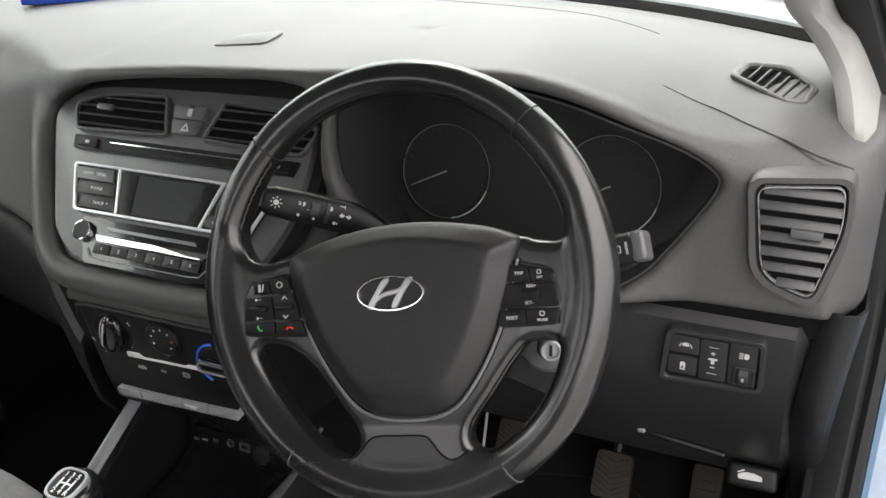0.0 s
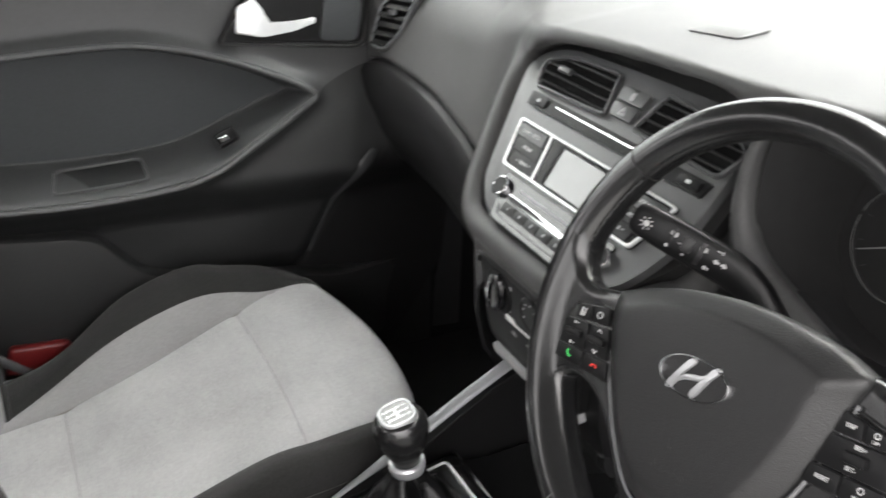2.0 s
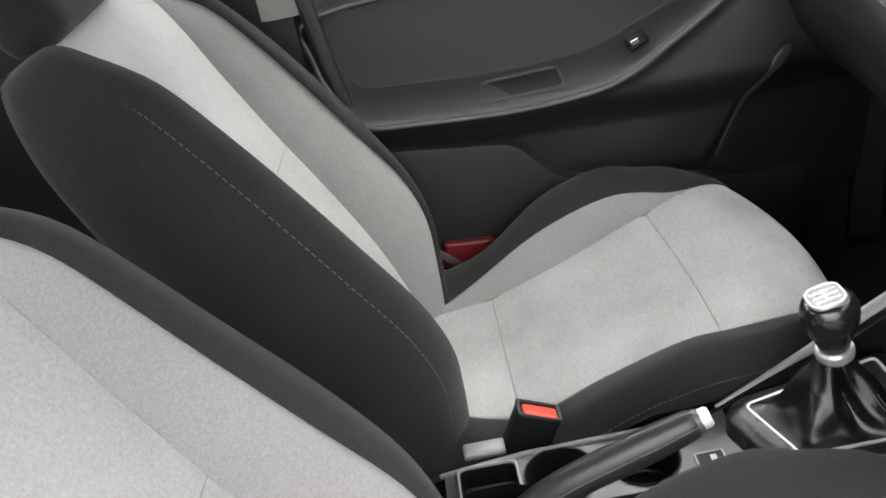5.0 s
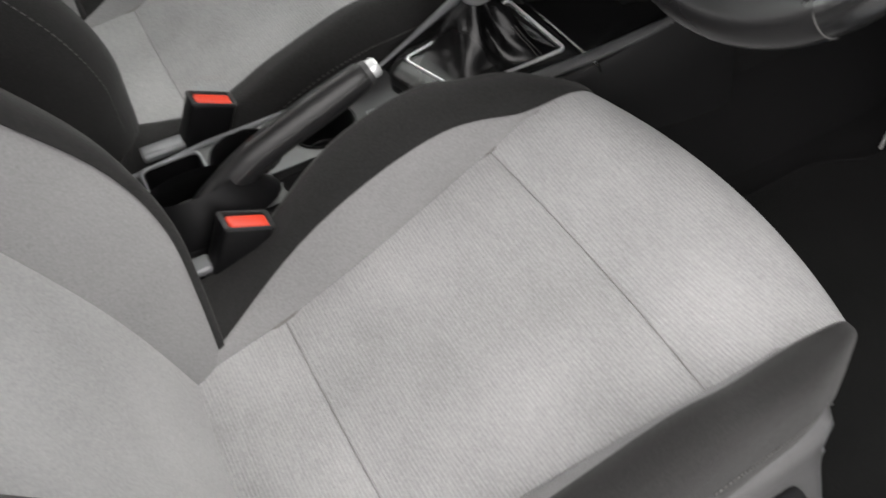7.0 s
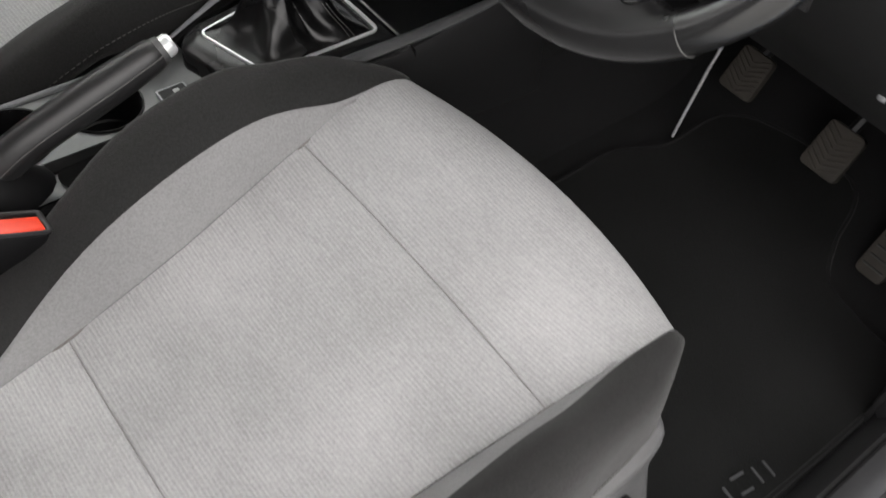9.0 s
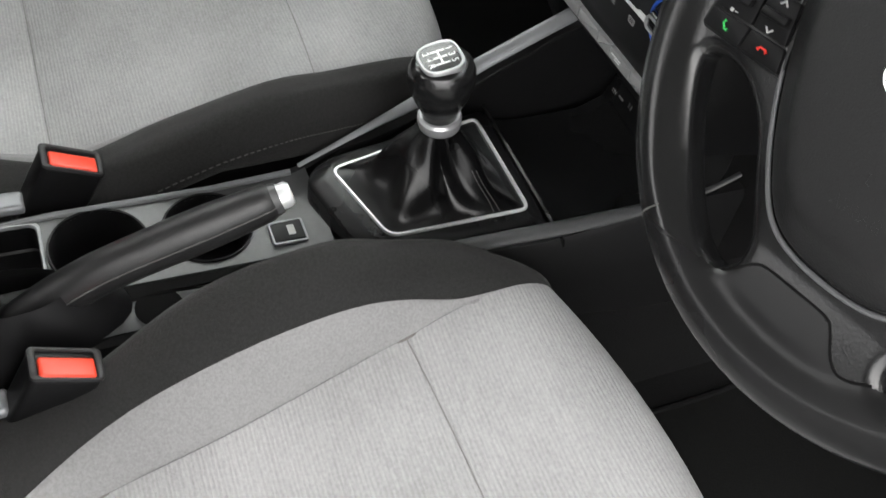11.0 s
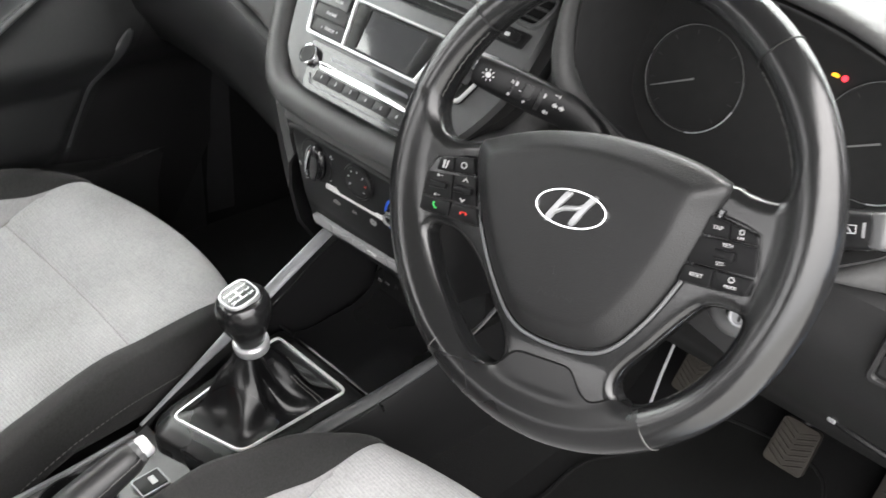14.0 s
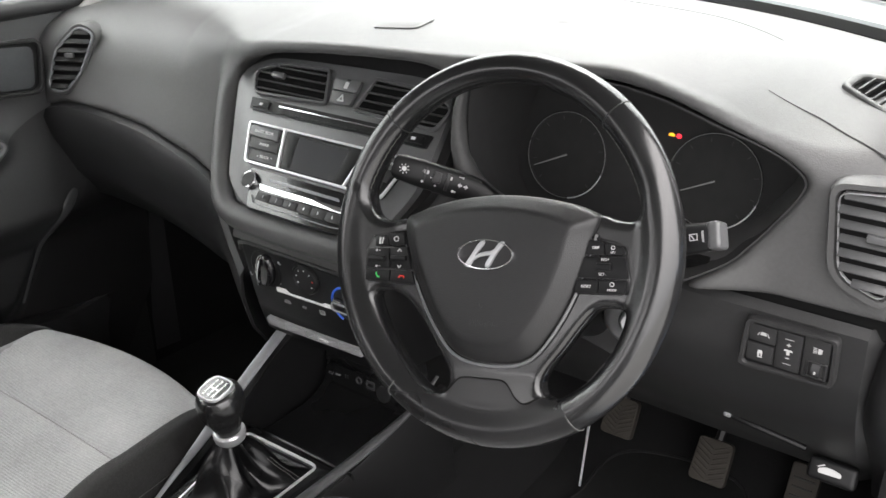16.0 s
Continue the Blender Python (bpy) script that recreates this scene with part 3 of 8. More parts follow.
# side of the footwell (kick panel) both sides
for nm, s in (("wall_kick_driver", 1), ("wall_kick_passenger", -1)):
    rows = [[(s * (0.69 - 0.02 * smoothstep(0.3, 0.7, y)), y, z) for y in (0.30, 0.42, 0.55, 0.70, 0.9)] for z in (-0.02, 0.12, 0.25, 0.38, 0.5)]
    sheet(nm, rows, M_CARPET, "black carpeted kick panel at the side of the footwell", "kick panel", thick=0.008)
rows = [[(x, 0.78 - 0.12 * v, 0.10 + 0.42 * v) for x in (-0.72, -0.2, 0.2, 0.72)] for v in (0, 0.5, 1)]
sheet("wall_bulkhead", rows, M_CARPET, "black carpeted bulkhead at the end of the footwells", "bulkhead", thick=0.01)


def dome(outline, heights, m):
    """Rings of an outline shrinking to its middle, each at its own height."""
    k = len(outline)
    cx, cy = sum(p[0] for p in outline) / k, sum(p[1] for p in outline) / k
    rows_ = [[m @ Vector((cx + (x - cx) * s, cy + (y - cy) * s, h)) for x, y in outline] for s, h in heights]
    bm = grid(rows_, close_u=True)
    bm.faces.new([bm.verts.new(p) for p in rows_[-1]])
    bmesh.ops.remove_doubles(bm, verts=bm.verts, dist=0.00001)
    return bm


# ---------------------------------------------------------------- dashboard
dash = thing("dashboard", "charcoal moulded dashboard with darker lower panels", "dashboard")
LIP = [(-0.71, 0.168, 0.711), (-0.66, 0.197, 0.720), (-0.627, 0.214, 0.725), (-0.586, 0.229, 0.730), (-0.52, 0.238, 0.736), (-0.4, 0.234, 0.743), (-0.29, 0.220, 0.745), (-0.235, 0.206, 0.743), (-0.205, 0.196, 0.742), (-0.175, 0.188, 0.744), (-0.14, 0.184, 0.749),
       (0.0, 0.183, 0.762), (0.17, 0.183, 0.770), (0.36, 0.185, 0.783), (0.41, 0.189, 0.778), (0.475, 0.199, 0.761),
       (0.53, 0.209, 0.738), (0.575, 0.216, 0.728), (0.62, 0.212, 0.725), (0.71, 0.20, 0.712)]
GLOVE = [(-0.71, 0.165, 0.570), (-0.65, 0.182, 0.586), (-0.54, 0.182, 0.588), (-0.42, 0.175, 0.583), (-0.295, 0.165, 0.560), (-0.225, 0.152, 0.538), (-0.185, 0.134, 0.498), (-0.13, 0.108, 0.455)]
SM = basis((0, 0.1035, 0.588), (1, 0, 0), (0, 0.624, 0.782))
def B(z):
    return (z - 0.588) / 0.782


def pad_top(x, y):
    """Height of the dashboard's upper surface."""
    ly, lz = curve_at(LIP, x)
    by, bz = wind_base(x)
    f = min(1.0, (y - ly - 0.014) / (by - ly - 0.014))
    return lerp(lz, bz, f) + 0.010 * math.sin(math.pi * min(1, max(0.0, f) * 1.1)) * (1 - 0.8 * smoothstep(0.3, 0.6, abs(x)))


# the moulded pad is one solid: top and front surfaces meet in a roll of varying softness, the mouths are carved out
STEP = 0.0044
gx = np.arange(-0.7106, 0.7107, STEP)
gy = np.arange(0.055, 0.70, STEP)
gz = np.arange(0.480, 0.815, STEP)
top2 = np.array([[pad_top(x, y) for y in gy] for x in gx])


def front_y(x, z):
    """Depth of the dashboard's front surface, from the passenger fascia to the driver's end."""
    ly, lz = curve_at(LIP, x)
    gy_, gz_ = curve_at(GLOVE, min(x, -0.20))
    v = (lz - 0.03 - z) / max(0.05, lz - 0.03 - gz_)
    side = lerp(ly - 0.006, gy_, v) + 0.004 * math.sin(math.pi * min(1, max(0, v)))
    stack_y = 0.1035 + (z - 0.588) * 0.798 + 0.040
    hood_y = ly + max(0.0, lz - 0.034 - z) * 3
    mid = min(stack_y, hood_y)
    gauge = lerp(0.168 + (z - 0.60) * 0.10, 0.199, smoothstep(0.45, 0.56, x)) + 0.03 * smoothstep(0.668, 0.708, x)
    edge_x = curve_at([(0.48, -0.15), (0.594, -0.150), (0.638, -0.175), (0.68, -0.199), (0.70, -0.199), (0.725, -0.165), (0.82, -0.15)], z)[0]
    return lerp(lerp(side, mid, smoothstep(edge_x - 0.004, edge_x + 0.030, x)), gauge, smoothstep(0.166, 0.192, x))


front2 = np.array([[front_y(x, z) for z in gz] for x in gx])
CLUSTER = [(p.x, p.z) for p in spline([(0.205, 0, 0.752), (0.28, 0, 0.763), (0.36, 0, 0.768), (0.41, 0, 0.763), (0.45, 0, 0.754), (0.49, 0, 0.740), (0.53, 0, 0.725), (0.560, 0, 0.710), (0.573, 0, 0.697), (0.570, 0, 0.681), (0.555, 0, 0.655), (0.533, 0, 0.622), (0.505, 0, 0.592),
                                       (0.44, 0, 0.563), (0.35, 0, 0.580), (0.25, 0, 0.612), (0.207, 0, 0.638), (0.193, 0, 0.685), (0.193, 0, 0.730)], 90, True)]
MOUTH = [(p.x, p.z) for p in spline([(-0.150, 0, 0.594), (-0.1750, 0, 0.638), (-0.199, 0, 0.678), (-0.1995, 0, 0.695), (-0.188, 0, 0.7095), (-0.168, 0, 0.7210), (-0.135, 0, 0.7310), (-0.10, 0, 0.7375), (-0.05, 0, 0.7435), (0.0, 0, 0.7475), (0.06, 0, 0.7515), (0.12, 0, 0.7535), (0.157, 0, 0.748),
                                     (0.166, 0, 0.725), (0.169, 0, 0.67), (0.163, 0, 0.62), (0.140, 0, 0.585), (0.120, 0, 0.570), (0.095, 0, 0.5605), (0.0, 0, 0.5590), (-0.085, 0, 0.5605), (-0.106, 0, 0.5655), (-0.122, 0, 0.574)], 100, True)]
BOTTOM = [(-0.71, 0.570), (-0.65, 0.586), (-0.54, 0.588), (-0.42, 0.583), (-0.295, 0.560), (-0.225, 0.538), (-0.19, 0.512), (-0.15, 0.505), (0.13, 0.505), (0.17, 0.56), (0.205, 0.615), (0.25, 0.592), (0.35, 0.560), (0.44, 0.552), (0.465, 0.566), (0.55, 0.572), (0.71, 0.576)]
ROLL = [(-0.71, 0.075), (-0.36, 0.075), (-0.24, 0.022), (-0.19, 0.010), (0.50, 0.010), (0.56, 0.022), (0.62, 0.045), (0.71, 0.045)]
FX, FY, FZ = gx[:, None, None], gy[None, :, None], gz[None, None, :]
d_pad = meet((FZ - top2[:, :, None]) * 0.97, (front2[:, None, :] - FY) * 0.86, np.interp(gx, *zip(*ROLL))[:, None, None])
flange = spline([(-0.195, 0.192, -0.036), (-0.213, 0.176, -0.026), (-0.2215, 0.150, -0.019), (-0.2180, 0.118, -0.016), (-0.2060, 0.088, -0.015), (-0.1900, 0.052, -0.0145), (-0.1720, 0.014, -0.0145), (-0.1500, -0.024, -0.0145), (-0.1200, -0.047, -0.0145), (-0.06, -0.0525, -0.0145), (0.04, -0.0525, -0.0145),
                 (0.115, -0.047, -0.0145), (0.142, -0.026, -0.018), (0.160, 0.0, -0.03)], 34)
d_pad = union(d_pad, path_dist([SM @ p for p in flange], [0.0165] * 34, FX, FY, FZ), 0.016)
ridge = spline([(0.200, 0.190, 0.748), (0.1885, 0.179, 0.715), (0.1865, 0.175, 0.68), (0.192, 0.171, 0.655), (0.204, 0.168, 0.634), (0.232, 0.165, 0.612), (0.28, 0.163, 0.596)], 14)
d_pad = union(d_pad, path_dist(ridge, [0.008] * 14, FX, FY, FZ), 0.010)
d_pad = meet(d_pad, np.interp(gx, *zip(*BOTTOM))[:, None, None] - FZ, 0.010)
d_pad = meet(d_pad, np.abs(FX) - 0.7050, 0.020)
PX, PZ = np.meshgrid(gx, gz, indexing="ij")
stack_c = (FY - 0.1035) * -0.782 + (FZ - 0.588) * 0.624
carve = np.maximum(poly_dist(MOUTH, PX, PZ)[:, None, :], -0.030 - stack_c)
d_pad = meet(d_pad, -carve, 0.005)
taper = 0.16 * np.clip((FX - 0.28) / 0.08, -0.8, 1) - 0.61 * np.clip((0.69 - FZ) / 0.05, 0, 1) * np.clip((0.46 - FX) / 0.06, 0, 1)
carve = np.maximum(poly_dist(CLUSTER, PX, PZ)[:, None, :] + (FY - 0.19) * taper, FY - 0.36)
d_pad = meet(d_pad, -carve, 0.011)
pad_v, pad_q = skin(d_pad, (gx[0], gy[0], gz[0]), STEP)
skin_part("dash_pad", pad_v, pad_q, M_PAD, dash, "charcoal soft-grain moulded dashboard pad", smooth=50)
dash_seam = [(x, 0.597 - 0.70 * x * x, pad_top(x, 0.597 - 0.70 * x * x) + 0.0002) for x in [-0.36 + 0.82 * i / 60 for i in range(61)]]
part("dash_seam", tube(dash_seam, 0.0006, 6), M_PAD, dash, "fine moulded seam")

end_crease = [(p.x, p.y, pad_top(p.x, p.y) + 0.0002) for p in spline([(0.500, 0.284, 0), (0.535, 0.281, 0), (0.566, 0.272, 0), (0.620, 0.238, 0), (0.649, 0.222, 0), (0.676, 0.214, 0)], 30)]
part("pad_crease", tube(end_crease, [0.0004 + 0.0010 * smoothstep(0, 0.4, i / 29) for i in range(30)], 6), M_PAD, dash, "raised moulding line")

# centre body shell
HW = [(0.30, 0.118, 0.141), (0.36, 0.120, 0.119), (0.40, 0.121, 0.108), (0.495, 0.122, 0.094), (0.512, 0.123, 0.082)]
def shell_rows(z0, z1, n):
    out = []
    for i in range(n):
        z = lerp(z0, z1, i / (n - 1))
        hw, y = curve_at(HW, z)
        half = [(hw + 0.03, y + 0.14), (hw + 0.012, y + 0.06), (hw + 0.004, y + 0.025), (hw, y + 0.010), (hw - 0.006, y + 0.002), (hw - 0.02, y), (hw * 0.4, y - 0.001)]
        out.append([(-a, b, z) for a, b in half] + [(a, b, z) for a, b in half[::-1]])
    return out
part("lower_centre_shell", grid(shell_rows(0.352, 0.505, 12), thick=0.004), M_BLACK, dash, "black lower centre console panel")

# glove box; its darker plastic carries the shade of the fascia's overhang
rows = []
for r, (dy, dz) in enumerate(((0.012, 0.002), (0.010, -0.006), (-0.004, -0.010), (-0.010, -0.02), (-0.010, -0.06), (0.002, -0.12), (0.03, -0.17), (0.09, -0.205), (0.20, -0.22))):
    row = []
    for c in range(33):
        x = lerp(-0.705, -0.128, c / 32)
        gy, gz = curve_at(GLOVE, x)
        f = smoothstep(-0.30, -0.13, x)
        row.append((x, gy + dy, max(gz + dz * (1 - 0.15 * f), 0.29)))
    rows.append(row)
part("glove_box", grid(rows, thick=0.004), M_DARKP, dash, "glove box below the fascia, darkened for the shade of the overhang")

# driver lower panel with a protruding ledge on its top edge
LOW = [(0.27, 0.375), (0.30, 0.350), (0.35, 0.300), (0.42, 0.245), (0.48, 0.216), (0.53, 0.206), (0.550, 0.202), (0.558, 0.203), (0.562, 0.209)]
rows = []
for r in range(32):
    z = lerp(0.27, 0.562, r / 31)
    y = curve_at(LOW, z)[0]
    rows.append([(lerp(0.125, 0.700, c / 24), y + 0.06 * smoothstep(0.655, 0.70, lerp(0.125, 0.70, c / 24)) - 0.03 * (1 - smoothstep(0.15, 0.42, lerp(0.125, 0.70, c / 24))) * smoothstep(0.40, 0.55, z), z) for c in range(25)])
part("driver_lower_panel", grid(rows, thick=0.004), M_PANEL, dash, "black lower panel under the steering wheel")
# shade of the groove below the pad, put in as a black bar
part("groove_shade", rbox((0.225, 0.02, 0.034), T((0.570, 0.222, 0.567)), 0.002, 1), M_VOID, dash, "black bar for the shade in the groove under the pad")
# end cap of the dashboard beside the pillar
rows = [[(0.664, 0.214, z), (0.672, 0.204, z), (0.684, 0.200, z), (0.695, 0.204, z), (0.702, 0.222, z), (0.704, 0.30, z)] for z in [0.28 + 0.305 * i / 14 for i in range(15)]]
rows = [[(x - 0.012 * math.sin(math.pi * (z - 0.28) / 0.305) + 0.006, y + 0.13 * (1 - smoothstep(0.28, 0.50, z)), z) for x, y, z in r] for r in rows]
part("end_cap", grid(rows, thick=0.003), M_DARKP, dash, "curved black end strip")

# instrument cave
front = [Vector((x, front_y(x, z) + 0.006, z)) for x, z in CLUSTER]
mouth_c = Vector((0.37, 0.19, 0.67))
front = [p + (mouth_c - p).normalized() * 0.0022 for p in front]
backl = spline([(0.215, 0.29, 0.722), (0.28, 0.295, 0.737), (0.36, 0.30, 0.742), (0.41, 0.30, 0.740), (0.47, 0.295, 0.730), (0.525, 0.285, 0.710), (0.553, 0.28, 0.680),
                (0.535, 0.27, 0.636), (0.495, 0.265, 0.590), (0.44, 0.262, 0.560), (0.35, 0.262, 0.548), (0.25, 0.262, 0.552), (0.196, 0.265, 0.60), (0.194, 0.28, 0.66)], 90, True)
def face_y(z):
    return 0.308 + 0.22 * (z - 0.645)
backl = [Vector((p.x, face_y(p.z), p.z)) for p in backl]
mid = [a.lerp(b, 0.5) for a, b in zip(front, backl)]
cluster = thing("instrument_cluster", "black instrument cluster with two round gauges, deep under the hood", "instrument cluster")
bm = grid([front, mid, backl], close_u=True, thick=0.002)
part("hood_wall", bm, M_CAVE, cluster)
bm = bmesh.new()
bm.faces.new([bm.verts.new(p) for p in backl])
part("gauge_face", bm, M_CAVE, cluster, "black gauge face")
SILL_TOP = [(0.25, 0.614), (0.30, 0.598), (0.35, 0.584), (0.44, 0.562)]
rows = [[(x, y, curve_at(SILL_TOP, x)[0] + dz) for x in [0.25 + 0.205 * i / 18 for i in range(19)]] for y, dz in ((0.20, -0.004), (0.175, 0.0), (0.158, -0.002), (0.148, -0.012), (0.146, -0.04), (0.150, -0.09))]
part("hood_sill", grid(rows, thick=0.003), M_LOWER, cluster, "charcoal lower lip of the instrument hood")
FM = basis((0, face_y(0.645), 0.645), (1, 0, 0), (0, 0.2149, 0.9766))
for gx, gz, gr in ((0.2605, 0.6345, 0.0535), (0.4480, 0.6395, 0.0545)):
    g = FM @ T((gx, (gz - 0.645) / 0.9766, 0.0))
    d = part("gauge", lathe([(gr, 0.0004), (gr, 0.003), (gr - 0.0009, 0.0038), (gr - 0.0018, 0.003), (gr - 0.0018, 0.0006), (0.001, 0.0006)], g, 56), M_CAVE, cluster)
    # faint ring, then a short silver arc that draws the glint at lower right
    for lo_, hi_, w_, mt in ((-190, 165, 0.00035, M_ICON), (-78, -18, 0.0008, M_SILVER)):
        arc = [g @ Vector((gr * 0.992 * math.cos(a), gr * 0.992 * math.sin(a), 0.004)) for a in [radians(lerp(lo_, hi_, i / 40)) for i in range(41)]]
        part("gauge_ring", tube(arc, w_, 6), mt, d, "thin gauge ring, its glint drawn as a brighter arc")
    a = radians(206)
    nb = plate([(-0.002, -0.0010), (0.046, -0.0005), (0.046, 0.0005), (-0.002, 0.0010)], 0.0012, g @ T((0, 0, 0.005)) @ Matrix.Rotation(a, 4, "Z"))
    part("needle", nb, M_ICON, d, "grey pointer at rest")
    for q in range(10):
        part("scale_mark", plate(box2(0.0045, 0.0007), 0.0003, g @ Matrix.Rotation(radians(225 - 30 * q), 4, "Z") @ T((gr * 0.86, 0, 0.0008))), M_BAR, d)
wl = FM @ T((0.3985, 0.0370, 0.002)) @ Matrix.Scale(0.66, 4)
part("warning_light", plate(disc2(0.0042, 16), 0.0006, wl), M_WARNRED, cluster, "lit red warning light")
part("warning_light", plate(rounded([(-0.006, -0.002), (0.005, -0.0025), (0.006, 0.0005), (0.002, 0.003), (-0.004, 0.0025)], 0.001, 3), 0.0006, wl @ T((-0.0135, 0.0005, 0))), M_WARNAMB, cluster, "lit amber engine light")

# ---------------------------------------------------------------- centre stack
stack = thing("centre_stack", "black and silver centre stack with vents and radio", "centre stack")
outline = [(p.x, p.y) for p in spline([(-0.139, -0.002, 0), (-0.1645, 0.056, 0), (-0.1880, 0.112, 0), (-0.1935, 0.132, 0), (-0.1880, 0.148, 0), (-0.1680, 0.1620, 0), (-0.131, 0.1725, 0), (-0.043, 0.1770, 0), (0.035, 0.1790, 0), (0.112, 0.1800, 0), (0.145, 0.176, 0), (0.1595, 0.152, 0),
                                       (0.1630, 0.10, 0), (0.1590, 0.045, 0), (0.138, -0.004, 0), (0.116, -0.024, 0), (0.092, -0.0345, 0), (0.0, -0.0360, 0), (-0.082, -0.0345, 0), (-0.102, -0.0285, 0), (-0.120, -0.018, 0)], 96, True)]
part("bezel", plate(outline, -0.002, SM, 0.003, 3, back=-0.03), M_BEZEL, stack, "dark grey bezel")
groove = rounded([(-0.215, 0.13), (-0.205, 0.212), (0.165, 0.215), (0.180, 0.15), (0.172, 0.04), (0.118, -0.036), (0.090, -0.044), (-0.090, -0.044), (-0.130, -0.026)], 0.02, 5)
part("recess_floor", plate(groove, -0.013, SM, back=-0.028), M_LOWER, stack, "black recess round the bezel")

def vent(parent, outline, m, slats, lo, hi, tab=None, depth=0.03, rim=0.004, trim=M_GREYP, ang=-38, fill=0.62, slat_mat=M_SLAT):
    """An air vent: a black sheet for the shaded depth, a rim, slats one by one, and a tab to steer them."""
    outer = grow(outline, rim)
    part("vent_rim", ring(outer, outline, 0.0035, m, 0.001, back=-0.004), trim, parent)
    part("vent_shade_sheet", plate(outline, -0.001, m, back=-0.002), M_VOID, parent)
    for k in range(slats):
        y = lerp(lo, hi, (k + 0.5) / slats)
        hits = []
        n = len(outline)
        for i in range(n):
            (x1, y1), (x2, y2) = outline[i], outline[(i + 1) % n]
            if (y1 - y) * (y2 - y) < 0:
                hits.append(x1 + (y - y1) / (y2 - y1) * (x2 - x1))
        if len(hits) < 2:
            continue
        x1, x2 = min(hits), max(hits)
        h = (hi - lo) / slats * fill
        bm = rbox((x2 - x1, h, 0.0024), m @ T(((x1 + x2) / 2, y, 0.0018)) @ Matrix.Rotation(radians(ang), 4, "X"), 0.0008, 2)
        part("slat", bm, slat_mat, parent)
    if tab:
        part("tab", rbox((tab[2], 0.0075, 0.006), m @ T((tab[0], tab[1], 0.0055)), 0.0018, 2), M_GREYP, parent, "small grey vent tab")

va = thing("air_vent", "black slatted centre air vent", "air vent", "centre air vents")
ol = rounded([(-0.152, B(0.681)), (-0.027, B(0.684)), (-0.041, B(0.717)), (-0.125, B(0.7145)), (-0.165, B(0.703))], [0.006, 0.004, 0.004, 0.02, 0.01], 5)
vent(va, ol, SM, 4, B(0.681), B(0.716), (-0.118, B(0.7015), 0.022), ang=-55, fill=0.24, slat_mat=M_PANEL)
vb = thing("air_vent", "black slatted centre air vent", "air vent", "centre air vents")
orr = [(-x, y) for x, y in ol][::-1]
vent(vb, orr, SM, 4, B(0.681), B(0.716), (0.118, B(0.7015), 0.022), ang=-55, fill=0.24, slat_mat=M_PANEL)

def key(name, parent, outline, m, material=M_BLACK, depth=0.003, bevel=0.0008, label=""):
    return part(name, plate(outline, depth, m, bevel, 2, back=-0.004), material, parent, label)

hz = key("hazard_button", stack, rounded([(-0.0185, B(0.6855)), (0.0165, B(0.6855)), (0.0185, B(0.6985)), (-0.0215, B(0.6985))], 0.002, 3), SM, M_GREYP)
tri = [(-0.006, -0.0045), (0.006, -0.0045), (0, 0.006)]
part("hazard_mark", ring(rounded(tri, 0.0012, 3), rounded([(x * 0.45, y * 0.45 - 0.0004) for x, y in tri], 0.0005, 3), 0.0006, SM @ T((-0.001, B(0.6915), 0.003))), M_WHITE, hz)
key("lock_button", stack, rounded([(-0.0215, B(0.6995)), (0.0190, B(0.6995)), (0.0205, B(0.7125)), (-0.0250, B(0.7125))], 0.003, 3), SM, M_BEZEL, label="satin grey lock button")
part("lock_mark", plate(box2(0.006, 0.009, 0.001, -0.001, B(0.7055)), 0.0034, SM, back=0.002), M_WHITE, stack)
part("lock_mark", plate(box2(0.006, 0.0016, 0.0004, 0.0, B(0.7112)), 0.0034, SM, back=0.002), M_BLACK, stack)
# slot strip
part("slot_panel", plate(rounded([(-0.150, B(0.661)), (0.150, B(0.661)), (0.154, B(0.674)), (-0.154, B(0.674))], 0.002, 3), 0.0008, SM, back=-0.004), M_BLACK, stack, "black disc slot strip")
for s in (-1, 1):
    k_ = key("eject_key", stack, box2(0.030, 0.010, 0.002, s * 0.130, B(0.6675)), SM, M_BLACK, 0.0035)
    part("key_mark", plate(box2(0.006, 0.0035, 0.0, s * 0.130, B(0.6675)), 0.0038, SM, back=0.003), M_DIMPRINT, k_)
part("slot_lip", tube([SM @ Vector((-0.098, B(0.6695), 0.0016)), SM @ Vector((0.098, B(0.6695), 0.0016))], 0.0011, 6), M_CHROME, stack)
part("slot_mouth", plate(box2(0.19, 0.0042, 0.001, 0, B(0.6655)), 0.0012, SM, back=-0.003), M_BLACK, stack)

radio = thing("car_radio", "car radio with silver frame, display, keys and knobs", "radio")
fo = rounded([(-0.1185, B(0.6035)), (0.1185, B(0.6035)), (0.139, B(0.648)), (-0.139, B(0.648))], 0.006, 5)
part("radio_body", plate(fo, 0.0012, SM, back=-0.01), M_BLACK, radio)
fi = rounded([(-0.1155, B(0.6063)), (0.1155, B(0.6063)), (0.1352, B(0.6457)), (-0.1352, B(0.6457))], 0.005, 5)
part("silver_frame", ring(fo, fi, 0.004, SM, 0.001), M_SILVER, radio, "satin silver frame")
for s in (-1, 1):
    bar = [(s * 0.0545, B(0.6045)), (s * 0.0580, B(0.6045)), (s * 0.0725, B(0.647)), (s * 0.0690, B(0.647))]
    part("silver_bar", plate(bar if s > 0 else bar[::-1], 0.0040, SM, 0.0006), M_SILVER, radio)
